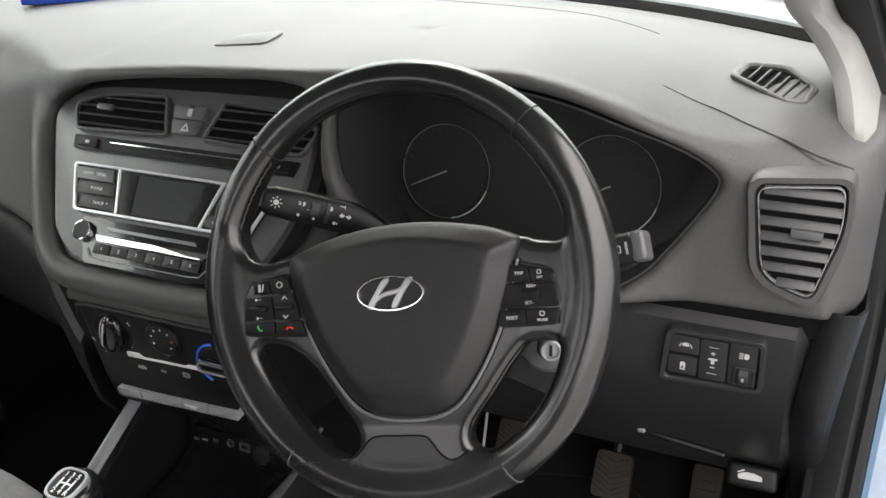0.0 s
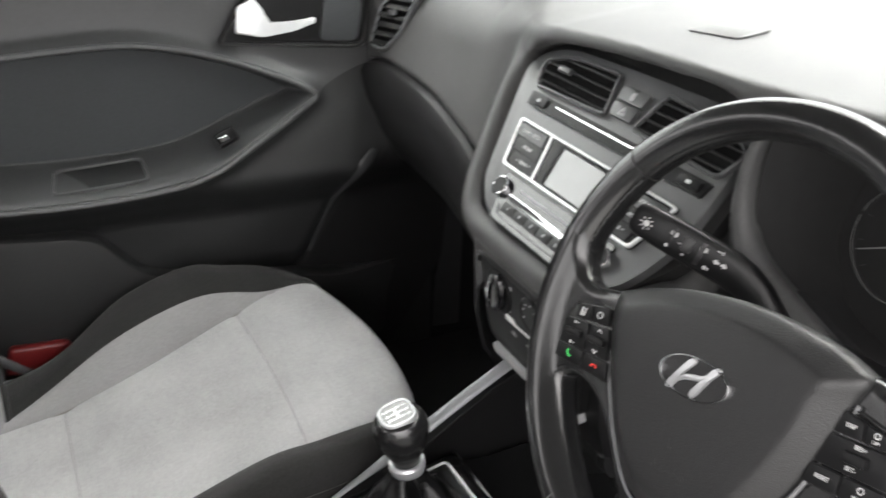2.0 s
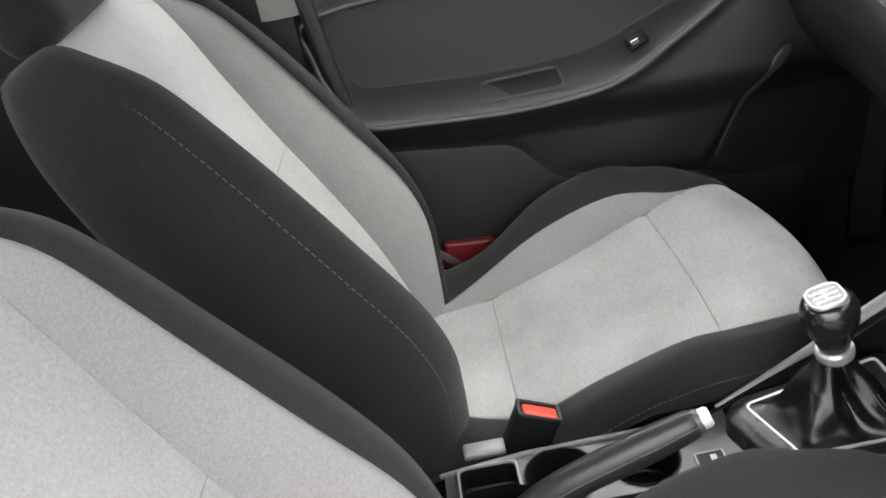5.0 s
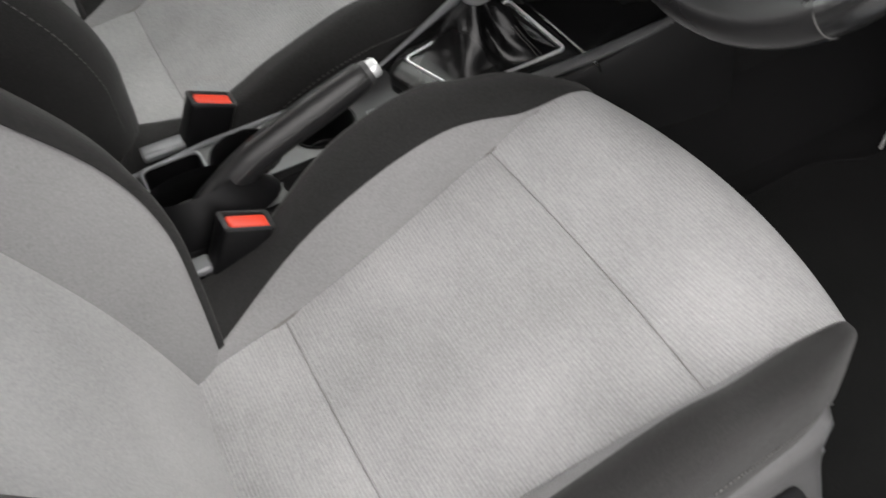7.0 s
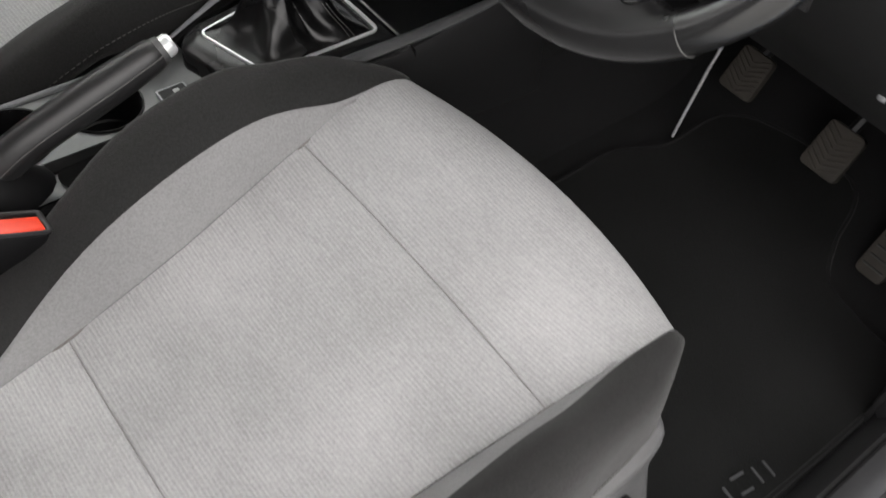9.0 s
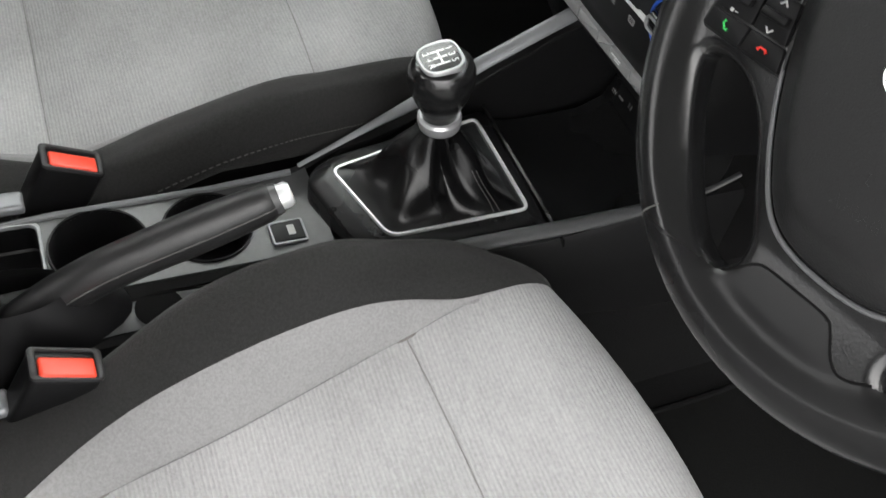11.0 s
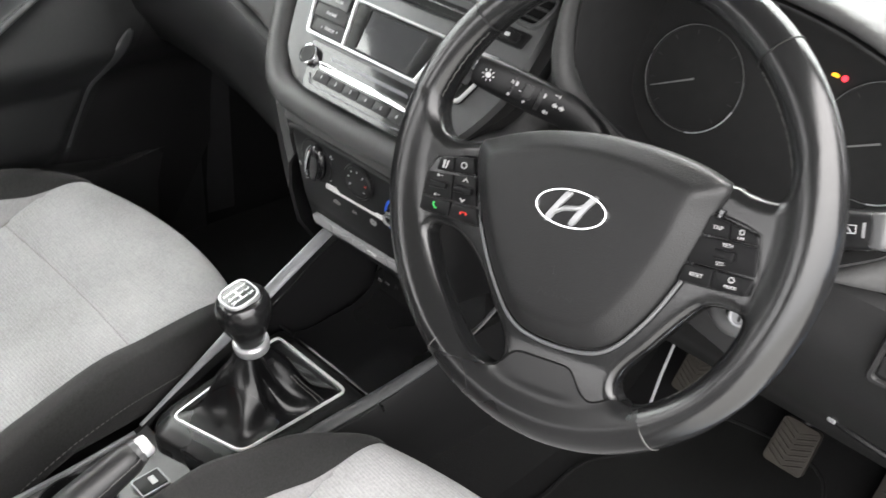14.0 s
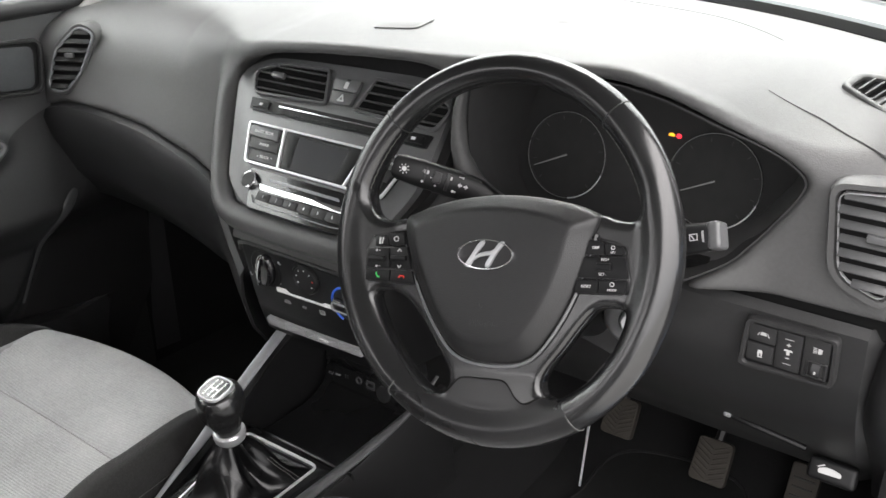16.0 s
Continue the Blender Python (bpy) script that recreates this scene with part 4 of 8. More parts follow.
part("display_frame", ring(rounded([(-0.053, B(0.6065)), (0.053, B(0.6065)), (0.0665, B(0.6455)), (-0.0665, B(0.6455))], 0.002, 4),
          rounded([(-0.038, B(0.6085)), (0.038, B(0.6085)), (0.043, B(0.6425)), (-0.043, B(0.6425))], 0.001, 4), 0.003, SM, 0.0005), M_BLACK, radio)
part("display", plate([(-0.040, B(0.608)), (0.040, B(0.608)), (0.045, B(0.643)), (-0.045, B(0.643))], 0.0017, SM, back=0.0005), M_LCD, radio, "blank grey radio display")
for s, words in ((-1, ("RADIO  MEDIA", "PHONE", "v  TRACK  ^")), (1, ("CLOCK  SETUP", "INFO", "v  FOLDER  ^"))):
    for r, w in enumerate(words):
        zc = 0.6385 - 0.0128 * r
        xc = s * lerp(0.1035, 0.0855, r / 2)
        hw = lerp(0.0265, 0.0255, r / 2)
        k_ = key("radio_key", radio, rounded([(xc - hw - s * -0.002, B(zc - 0.0055)), (xc + hw - s * 0.002, B(zc - 0.0055)), (xc + hw + s * 0.001, B(zc + 0.0055)), (xc - hw + s * 0.001, B(zc + 0.0055))], 0.0012, 3), SM, M_GREYP if r == 0 else M_LOWER, 0.0032)
        lettering("key_label", w, 0.0052, SM @ T((xc, B(zc), 0.0034)), M_DIMPRINT, k_)

def knob(parent, m, r, h, chrome=True, label="black rotary knob with chrome ring"):
    k_ = part("knob", lathe([(r * 1.02, 0), (r, h * 0.55), (r * 0.94, h * 0.85), (r * 0.84, h), (0.0005, h * 0.99)], m, 32), M_BLACK, parent, label)
    if chrome:
        part("knob_ring", lathe([(r * 1.06, h * 0.05), (r * 1.06, h * 0.82), (r * 1.01, h * 0.98), (r * 0.90, h * 1.04), (r * 0.86, h * 0.9)], m, 32, cap=False), M_CHROME, k_, "bright knob ring")
    return k_

knob(radio, SM @ T((-0.0935, B(0.5865), 0.0)), 0.0112, 0.0075)
knob(radio, SM @ T((0.0985, B(0.5865), 0.0)), 0.0112, 0.0075)
part("radio_lower", plate(rounded([(-0.083, B(0.560)), (0.083, B(0.560)), (0.104, B(0.600)), (-0.104, B(0.600))], 0.006, 5), 0.0006, SM, back=-0.008), M_GLOSS, radio, "gloss black lower radio panel")
part("silver_strip", plate(rounded([(-0.070, B(0.5800)), (0.070, B(0.5800)), (0.076, B(0.5855)), (-0.076, B(0.5855))], 0.0015, 3), 0.0028, SM, 0.0008), M_CHROME, radio, "bright silver strip over the preset keys")
part("silver_strip", plate(rounded([(-0.060, B(0.5905)), (0.060, B(0.5905)), (0.056, B(0.5935)), (-0.064, B(0.5935))], 0.001, 3), 0.0020, SM, 0.0005), M_SATIN, radio)
for i, w in enumerate(("1", "2", "3", "4", "5", "6")):
    xc = -0.0605 + 0.0242 * i
    k_ = key("preset_key", radio, box2(0.0232, 0.0118, 0.001, xc, B(0.5738)), SM, M_LOWER, 0.0030)
    lettering("key_label", w, 0.0055, SM @ T((xc, B(0.5738), 0.0032)), M_DIMPRINT, k_)
part("silver_strip", tube([SM @ Vector(p) for p in ((-0.082, B(0.573), 0.002), (-0.074, B(0.5655), 0.002), (-0.06, B(0.5645), 0.002), (0.06, B(0.5645), 0.002), (0.074, B(0.5655), 0.002), (0.082, B(0.573), 0.002))], 0.0007, 6), M_SATIN, radio)

# climate panel
CM = basis((0, 0.092, 0.46), (1, 0, 0), (0, -0.119, 0.993))
clim = thing("climate_panel", "black heater control panel with three rotary knobs", "heater controls")
part("panel", plate(rounded([(-0.096, -0.066), (0.096, -0.066), (0.108, 0.040), (-0.108, 0.040)], [0.02, 0.02, 0.008, 0.008], 6), 0.0025, CM, 0.0015, back=-0.01), M_BLACK, clim)
part("panel_lip", tube([CM @ Vector(p) for p in ((-0.112, 0.030, 0.001), (-0.109, 0.042, 0.003), (-0.09, 0.0455, 0.003), (0.09, 0.0455, 0.003), (0.109, 0.042, 0.003), (0.112, 0.030, 0.001))], 0.003, 8), M_LOWER, clim)
KNOB_A, KNOB_B, KNOB_C = (-0.066, 0.0115), (0.011, 0.0205), (0.078, 0.000)
k1 = part("fan_knob", lathe([(0.0285, 0), (0.028, 0.0012), (0.0262, 0.002), (0.0235, 0.0012), (0.0005, 0.0012)], CM @ T((*KNOB_A, 0.002)), 40), M_BLACK, clim)
turn_a = Matrix.Rotation(radians(-16), 4, "Z")
egg = [(0.0150 * math.cos(q), 0.0265 * math.sin(q)) for q in [2 * math.pi * j / 36 for j in range(36)]]
AM = CM @ T((KNOB_A[0] + 0.003, KNOB_A[1], 0.002)) @ turn_a
part("knob_grip", dome(egg, [(1.0, 0.0), (1.0, 0.004), (0.96, 0.0072), (0.86, 0.0096), (0.66, 0.0112), (0.40, 0.0118), (0.05, 0.0120)], AM), M_GLOSS, k1)
part("knob_blade", tube([AM @ Vector((-0.0045 - 0.0095 * math.cos(q), 0.0262 * math.sin(q), 0.0088)) for q in [radians(-88 + 176 * j / 24) for j in range(25)]], 0.0008, 6), M_CHROME, k1, "thin bright pointer outline")
part("knob_ridge", tube([AM @ Vector((-0.0040 - 0.0018 * math.cos(q), 0.0250 * math.sin(q), 0.0112 + 0.0014 * math.cos(q))) for q in [radians(-84 + 168 * j / 20) for j in range(21)]], [0.0007 + 0.0016 * math.sin(math.pi * j / 20) for j in range(21)], 8), M_CHROME, k1, "bright grip edge")
k2 = part("fan_knob", lathe([(0.0225, 0), (0.0222, 0.004), (0.0205, 0.0062), (0.0190, 0.0062), (0.0182, 0.0050), (0.0005, 0.0052)], CM @ T((*KNOB_B, 0.002)), 40), M_BLACK, clim)
part("knob_rib", join(*[rbox((0.0012, 0.0020, 0.0034), CM @ T((*KNOB_B, 0.0045)) @ Matrix.Rotation(2 * math.pi * q / 36, 4, "Z") @ T((0.0222, 0, 0)), 0.0004, 1) for q in range(36)]), M_BLACK, k2, "ribbed knob edge")
for q in range(7):
    a = radians(208 - 41 * q)
    w_ = (0.0022, 0.0013, 0.0011, 0.0013, 0.0014, 0.0024, 0.0013)[q]
    part("knob_mark", plate(box2(w_, 0.0026, 0.0004), 0.0003, CM @ T((KNOB_B[0] + 0.0140 * math.cos(a), KNOB_B[1] + 0.0140 * math.sin(a), 0.0073)) @ Matrix.Rotation(a - math.pi / 2, 4, "Z")), M_REDPRINT if q == 5 else M_DIMPRINT, k2)
k3 = part("fan_knob", lathe([(0.0225, 0), (0.022, 0.0012), (0.0205, 0.002), (0.0005, 0.0015)], CM @ T((*KNOB_C, 0.002)), 36), M_BLACK, clim)
part("knob_grip", rbox((0.040, 0.018, 0.010), CM @ T((*KNOB_C, 0.0068)), 0.0045, 4), M_GLOSS, k3)
loop_ = box2(0.040, 0.0135, 0.0062, 0, 0, 8)
part("knob_blade", ring(loop_, [(x * 0.92, y * 0.74) for x, y in loop_], 0.0030, CM @ T((*KNOB_C, 0.0105)), 0.0014, back=-0.004), M_COLLAR, k3, "bright pointer loop")
arc = [CM @ T((*KNOB_C, 0.003)) @ Vector((0.0260 * math.cos(a), 0.0260 * math.sin(a), 0)) for a in [radians(95 + 11.5 * i) for i in range(14)]]
part("cold_arc", tube(arc, 0.0016, 6), M_BLUEPRINT, k3, "blue cold arc")
part("light_strip", plate(rounded([(-0.0525, -0.0190), (0.056, -0.0145), (0.056, -0.0085), (0.036, -0.0095), (0.032, -0.0123), (-0.028, -0.0150), (-0.034, -0.0105), (-0.0525, -0.0115)], 0.001, 2), 0.0036, CM, 0.0006), M_STRIP, clim, "bright silver strip")
# airflow marks round the first knob, push-button marks under the strip
for dx, dy in ((-0.0863, 0.0270), (-0.1006, -0.0050), (-0.0590, 0.0440), (-0.0385, 0.0290), (-0.0450, -0.0030)):
    part("symbol", join(plate(disc2(0.0015, 10, dx, dy + 0.0006), 0.0028, CM, back=0.002), plate(box2(0.0028, 0.0012, 0.0004, dx + 0.0016, dy - 0.0018), 0.0028, CM, back=0.002)), M_DIMPRINT, clim)
car_o = rounded([(-0.0062, -0.0022), (0.0062, -0.0022), (0.0058, 0.0006), (0.0025, 0.0030), (-0.0030, 0.0030), (-0.0060, 0.0004)], 0.0012, 4)
part("symbol", join(ring(car_o, [(x * 0.70, y * 0.55) for x, y in car_o], 0.0029, CM @ T((-0.0357, -0.0312, 0)), back=0.002), plate(box2(0.0036, 0.0009, 0, -0.0357, -0.0312), 0.0029, CM, back=0.002)), M_ICON, clim)
lettering("symbol", "A/C", 0.0048, CM @ T((-0.0036, -0.0295, 0.0029)), M_ICON, clim)
def_o = rounded([(-0.0046, -0.0032), (0.0046, -0.0032), (0.0052, 0.0034), (-0.0052, 0.0034)], 0.0015, 4)
part("symbol", join(ring(def_o, [(x * 0.76, y * 0.74) for x, y in def_o], 0.0029, CM @ T((0.0288, -0.0270, 0)), back=0.002), *[plate(box2(0.0007, 0.0056, 0, 0.0288 + 0.0022 * q, -0.0278), 0.0029, CM, back=0.002) for q in (-1, 0, 1)]), M_ICON, clim)
# row of keys along the lower edge, rising a little towards the wheel
KEYROW = CM @ T((-0.083, -0.0748, 0)) @ Matrix.Rotation(radians(2.6), 4, "Z")
for xa, xb in ((0.0, 0.0370), (0.0378, 0.0755), (0.0763, 0.0975), (0.0983, 0.1350), (0.1358, 0.1750)):
    o = rounded([(xa + (0.003 if xa < 0.01 else 0), -0.0062), (xb, -0.0062), (xb, 0.0062), (xa, 0.0062)], [0.005 if xa < 0.01 else 0.0006, 0.0006, 0.0006, 0.005 if xa < 0.01 else 0.0006], 4)
    kk = part("switch_key", plate(o, 0.007, KEYROW, 0.0012, back=-0.01), M_KEY, clim, "blank grey switch key")
    if 0.09 < xa < 0.10:
        part("symbol", join(plate(box2(0.016, 0.0018, 0.0004, xa + 0.0125, 0.0012), 0.0072, KEYROW, back=0.0065), plate(box2(0.009, 0.0016, 0.0004, xa + 0.0150, -0.0014), 0.0072, KEYROW, back=0.0065)), M_DIMPRINT, kk)

# ---------------------------------------------------------------- driver's end: vents, switches
DM = basis((0, 0.195, 0.0), (1, 0, 0), (0, 0, 1))
sv = thing("air_vent", "black slatted side air vent with a satin frame", "air vent")
so = rounded([(0.616, 0.619), (0.6580, 0.6040), (0.6745, 0.672), (0.6715, 0.7075), (0.6045, 0.6995)], [0.018, 0.010, 0.03, 0.008, 0.010], 5)
sv_m = DM @ T((0, 0, 0.006))
vent(sv, so, sv_m, 7, 0.608, 0.706, (0.648, 0.664, 0.026), rim=0.0010, trim=M_COLLAR, slat_mat=M_DOOR)
frame_o = rounded([(0.6040, 0.610), (0.6630, 0.5890), (0.6845, 0.662), (0.6805, 0.7185), (0.5930, 0.7095)], [0.026, 0.016, 0.03, 0.014, 0.016], 5)
frame_i = rounded([(0.6140, 0.6175), (0.6590, 0.6020), (0.6765, 0.671), (0.6735, 0.7093), (0.6025, 0.7012)], [0.018, 0.010, 0.03, 0.009, 0.011], 5)
part("vent_surround", ring(frame_o, frame_i, 0.0075, DM, 0.0055, back=-0.02), M_PAD, sv, "charcoal raised surround")

for s_ in (1, -1):
    tv = thing("demister_vent", "small black slatted demister vent in the dashboard top", "air vent", "demister vents")
    TM = basis((s_ * 0.600, 0.370, 0.7520), (0.95, -0.25 * s_, -0.12 * s_), (0.15 * s_, 0.90, 0.20))
    to = rounded([(-0.046, -0.022), (0.028, -0.050), (0.044, -0.046), (0.040, -0.004), (-0.004, 0.030), (-0.046, 0.014)], 0.008, 5)
    ti = [((x - 0.002) * 0.80 + 0.002, (y + 0.012) * 0.76 - 0.012) for x, y in to]
    if s_ < 0:
        to, ti = [(-x, y) for x, y in to][::-1], [(-x, y) for x, y in ti][::-1]
    part("vent_frame", ring(to, ti, 0.003, TM, 0.0015, back=-0.02), M_PAD, tv)
    # flat black sheet in place of the shade below the slats
    part("vent_shade_sheet", plate(ti, -0.002, TM, back=-0.004), M_VOID, tv)
    for q in range(6):
        part("slat", rbox((0.0025, 0.034 + 0.002 * q, 0.006), TM @ T((s_ * (-0.026 + 0.0105 * q), -0.003 - 0.0035 * q, -0.001)), 0.001, 2), M_LOWER, tv)

# blue folder left in the corner of the dashboard
bf = thing("blue_folder", "bright blue folder with a dark spine lying against the windscreen", "folder")
fb = basis((-0.415, 0.535, 0.778), (0.86, 0.51, 0.0), (-0.51, 0.86, 0.10))
part("cover", rbox((0.19, 0.085, 0.018), fb @ T((-0.03, 0, 0)), 0.004, 3), M_FOLDER, bf)
part("pages", rbox((0.186, 0.080, 0.004), fb @ T((-0.03, -0.001, 0.0095)), 0.001, 1), M_WHITE, bf, "white sheet on the folder")
part("spine", rbox((0.055, 0.085, 0.020), fb @ T((0.095, 0, 0)), 0.005, 3), M_RUBBER, bf, "dark spine")

gr = thing("dash_sensor_cover", "flat charcoal sensor cover on the dashboard top", "cover")
COVER_Y = 0.290
GM = basis((0.020, COVER_Y, pad_top(0.020, COVER_Y) + 0.0005), (1, 0.0, (pad_top(0.03, COVER_Y) - pad_top(-0.05, COVER_Y)) / 0.08), (0, 1, (pad_top(-0.012, COVER_Y + 0.02) - pad_top(-0.012, COVER_Y - 0.02)) / 0.04))
part("cover_plate", plate(rounded([(-0.034, -0.030), (0.034, -0.020), (0.030, 0.036), (-0.026, 0.016)], [0.012, 0.012, 0.020, 0.016], 6), 0.0012, GM, 0.0008, back=-0.006), M_PAD, gr)

# passenger side vent
pv = thing("air_vent", "black slatted outer air vent on the passenger side", "air vent")
PM = basis((-0.6252, 0.2004, 0.664), (0.9, 0.43, 0.0), (0, 0.09, 1))
po = rounded([(-0.0191, -0.0592), (0.0139, -0.0272), (0.0473, 0.0382), (0.0209, 0.0482), (-0.0251, 0.007), (-0.0455, -0.0552)], 0.012, 5)
vent(pv, po, PM @ T((0, 0, 0.004)), 7, -0.058, 0.048, (0.002, 0.002, 0.016), rim=0.003, trim=M_SATIN)
part("vent_surround", ring(grow(po, 0.009), grow(po, 0.003), 0.0055, PM, 0.003, back=-0.04), M_PAD, pv)

# switch panel right of the wheel
KM = basis((0.581, 0.2005, 0.520), (1, 0, 0), (0, -0.10, 0.995))
sp = thing("switch_panel", "black switch panel with white symbols", "switch panel")
so_ = rounded([(-0.049, -0.034), (0.049, -0.030), (0.048, 0.030), (-0.044, 0.028)], 0.008, 5)
si_ = rounded([(-0.043, -0.028), (0.043, -0.025), (0.042, 0.025), (-0.038, 0.023)], 0.006, 5)
part("panel_rim", ring(so_, si_, 0.006, KM, 0.002, back=-0.006), M_PANEL, sp)
part("panel", plate(si_, 0.002, KM, back=-0.004), M_BLACK, sp)
key("switch", sp, box2(0.027, 0.020, 0.002, -0.0255, 0.0115), KM, M_LOWER, 0.0042)
key("switch", sp, box2(0.027, 0.021, 0.002, -0.0265, -0.0125), KM, M_LOWER, 0.0042)
key("switch", sp, box2(0.025, 0.046, 0.002, 0.0015, -0.0010), KM, M_LOWER, 0.0042)
key("switch", sp, box2(0.025, 0.048, 0.002, 0.0285, -0.0005), KM, M_LOWER, 0.0038)
part("light_wheel", lathe([(0.009, -0.004), (0.009, 0.004)], KM @ T((0.0305, -0.0125, 0.001)) @ Matrix.Rotation(radians(90), 4, "Y"), 18), M_RUBBER, sp, "ribbed headlight level wheel")
part("wheel_surround", ring(box2(0.020, 0.020, 0.002, 0.0305, -0.0125), box2(0.0155, 0.016, 0.001, 0.0305, -0.0125), 0.0056, KM, 0.0006), M_LOWER, sp)
def glyph(parent, m, shapes, material=M_WHITE):
    part("symbol", join(*[plate(s_, 0.0003, m, back=-0.0002) for s_ in shapes]), material, parent)
glyph(sp, KM @ T((-0.0245, 0.012, 0.0045)) @ Matrix.Scale(0.8, 4), [rounded([(-0.0045, -0.002), (0.0045, -0.002), (0.003, 0.0028), (-0.003, 0.0028)], 0.001, 3), [(-0.008, -0.0035), (-0.0065, -0.0035), (-0.0045, 0.002), (-0.0052, 0.002)], [(0.0065, -0.0035), (0.008, -0.0035), (0.0052, 0.002), (0.0045, 0.002)]], M_WHITE)
glyph(sp, KM @ T((-0.0260, -0.0118, 0.0045)) @ Matrix.Scale(0.8, 4), [rounded([(-0.0035, -0.001), (0.0035, -0.001), (0.0026, 0.0042), (-0.0026, 0.0042)], 0.001, 3), box2(0.002, 0.003, 0, -0.002, -0.003), box2(0.002, 0.003, 0, 0.002, -0.003), box2(0.006, 0.0014, 0, 0, -0.0064)], M_WHITE)
glyph(sp, KM @ T((0.0015, -0.001, 0.0045)) @ Matrix.Scale(0.8, 4), [box2(0.005, 0.0011, 0, 0, 0.0105), box2(0.0011, 0.005, 0, 0, 0.0105), rounded([(-0.006, 0.001), (0.006, 0.001), (0.0045, 0.0035), (-0.0045, 0.0035)], 0.001, 3), box2(0.004, 0.0055, 0.0012, 0, -0.0018), box2(0.005, 0.0011, 0, 0, -0.0095), box2(0.011, 0.0004, 0, 0, 0.019), box2(0.011, 0.0004, 0, 0, -0.0185)], M_WHITE)
glyph(sp, KM @ T((0.0295, 0.0105, 0.0042)) @ Matrix.Scale(0.8, 4), [rounded([(0, -0.004), (0.005, -0.0035), (0.0055, 0.0035), (0, 0.004)], 0.0015, 3)] + [box2(0.0045, 0.0008, 0, -0.0035, -0.0034 + 0.0023 * q) for q in range(4)], M_WHITE)
lettering("symbol", "0", 0.0048, KM @ T((0.0305, -0.0125, 0.0105)), M_WHITE, sp)

# bonnet release and lower handle recess
br = thing("bonnet_release", "black bonnet release lever with a white car symbol", "lever")
BM = basis((0.628, 0.322, 0.306), (1, 0.02, 0.0), (0, 0.45, 0.89))
part("lever", rbox((0.056, 0.028, 0.018), BM, 0.007, 4), M_BLACK, br)
glyph(br, BM @ T((-0.002, 0.0, 0.0094)), [rounded([(-0.013, -0.004), (0.013, -0.003), (0.012, 0.002), (0.004, 0.0045), (-0.006, 0.0045), (-0.014, 0.001)], 0.0015, 3), [(-0.015, 0.002), (-0.0145, 0.0035), (-0.008, 0.0075), (-0.007, 0.006)]])
hr = thing("lower_panel_handle", "satin-edged pull recess on the lower dash panel", "handle")
part("pull_lip", tube(spline([(0.505, 0.300, 0.352), (0.53, 0.298, 0.350), (0.565, 0.303, 0.343), (0.595, 0.31, 0.335)], 10), 0.0040, 8), M_BLACK, hr)
part("pull_end", rbox((0.010, 0.008, 0.008), T((0.503, 0.2985, 0.353)), 0.003, 3), M_SATIN, hr, "satin end of the pull")

# ignition barrel
ig = thing("ignition_barrel", "silver ignition lock on the steering column", "ignition lock")
IM = basis((0.452, 0.100, 0.555), (0.94, 0.34, 0.0), (0.05, 0.25, 0.96))
part("barrel_boss", lathe([(0.030, -0.060), (0.029, -0.022), (0.026, -0.012), (0.020, -0.007), (0.0125, -0.006), (0.0115, -0.010)], IM, 30, cap=False), M_GREYP, ig, "grey moulded boss")
part("barrel", lathe([(0.0105, -0.05), (0.0105, 0.0), (0.0095, 0.005), (0.0082, 0.0058), (0.0072, 0.0054), (0.0068, 0.003), (0.0005, 0.003)], IM, 30), M_SATIN, ig)
part("key_slot", rbox((0.0025, 0.010, 0.002), IM @ T((0, 0, 0.0045)), 0.0005, 1), M_BLACK, ig)

# ---------------------------------------------------------------- steering wheel
TURN = radians(13)
TILT = radians(22.6)
WU = Vector((math.cos(TURN), math.sin(TURN) * math.sin(TILT), math.sin(TURN) * math.cos(TILT)))
WV = Vector((-math.sin(TURN), math.cos(TURN) * math.sin(TILT), math.cos(TURN) * math.cos(TILT)))
WC = Vector((0.3418, 0.0162, 0.6374))
WM = basis(WC, WU, WV)
wheel = thing("steering_wheel", "black leather steering wheel with chrome emblem and thumb buttons", "steering wheel")
RIM_R = 0.1732


def bump_at(deg, centre, width):
    return np.exp(-(((deg - centre + 180) % 360 - 180) / width) ** 2 / 2)


def rim_shape(deg):
    """Tube radius and middle radius of the rim at an angle: thumb grips beside the spokes, fuller at the bottom."""
    grip = bump_at(deg, 8, 15) + bump_at(deg, 172, 15) + 0.75 * bump_at(deg, 38, 13) + 0.75 * bump_at(deg, 142, 13)
    heel = bump_at(deg, 205, 20) + bump_at(deg, 335, 20)
    low = bump_at(deg, 270, 24)
    return 0.0146 + 0.0016 * grip + 0.0018 * heel + 0.0012 * low, RIM_R - 0.0012 * grip - 0.0032 * heel - 0.0010 * low


hole_l = [(p.x, p.y) for p in spline([(-0.1345, -0.050, 0), (-0.126, -0.0725, 0), (-0.108, -0.100, 0), (-0.084, -0.1275, 0), (-0.067, -0.1405, 0), (-0.052, -0.1420, 0), (-0.0415, -0.1335, 0),
                                      (-0.0425, -0.1185, 0), (-0.058, -0.0965, 0), (-0.080, -0.0660, 0), (-0.100, -0.0500, 0), (-0.122, -0.0440, 0)], 60, True)]
hole_r = [(p.x, p.y) for p in spline([(0.112, -0.0525, 0), (0.128, -0.0500, 0), (0.139, -0.0530, 0), (0.1400, -0.0640, 0), (0.133, -0.0900, 0), (0.117, -0.1140, 0), (0.092, -0.1315, 0), (0.077, -0.1375, 0),
                                      (0.064, -0.1340, 0), (0.0590, -0.1250, 0), (0.063, -0.1120, 0), (0.080, -0.0905, 0), (0.097, -0.0680, 0)], 60, True)]
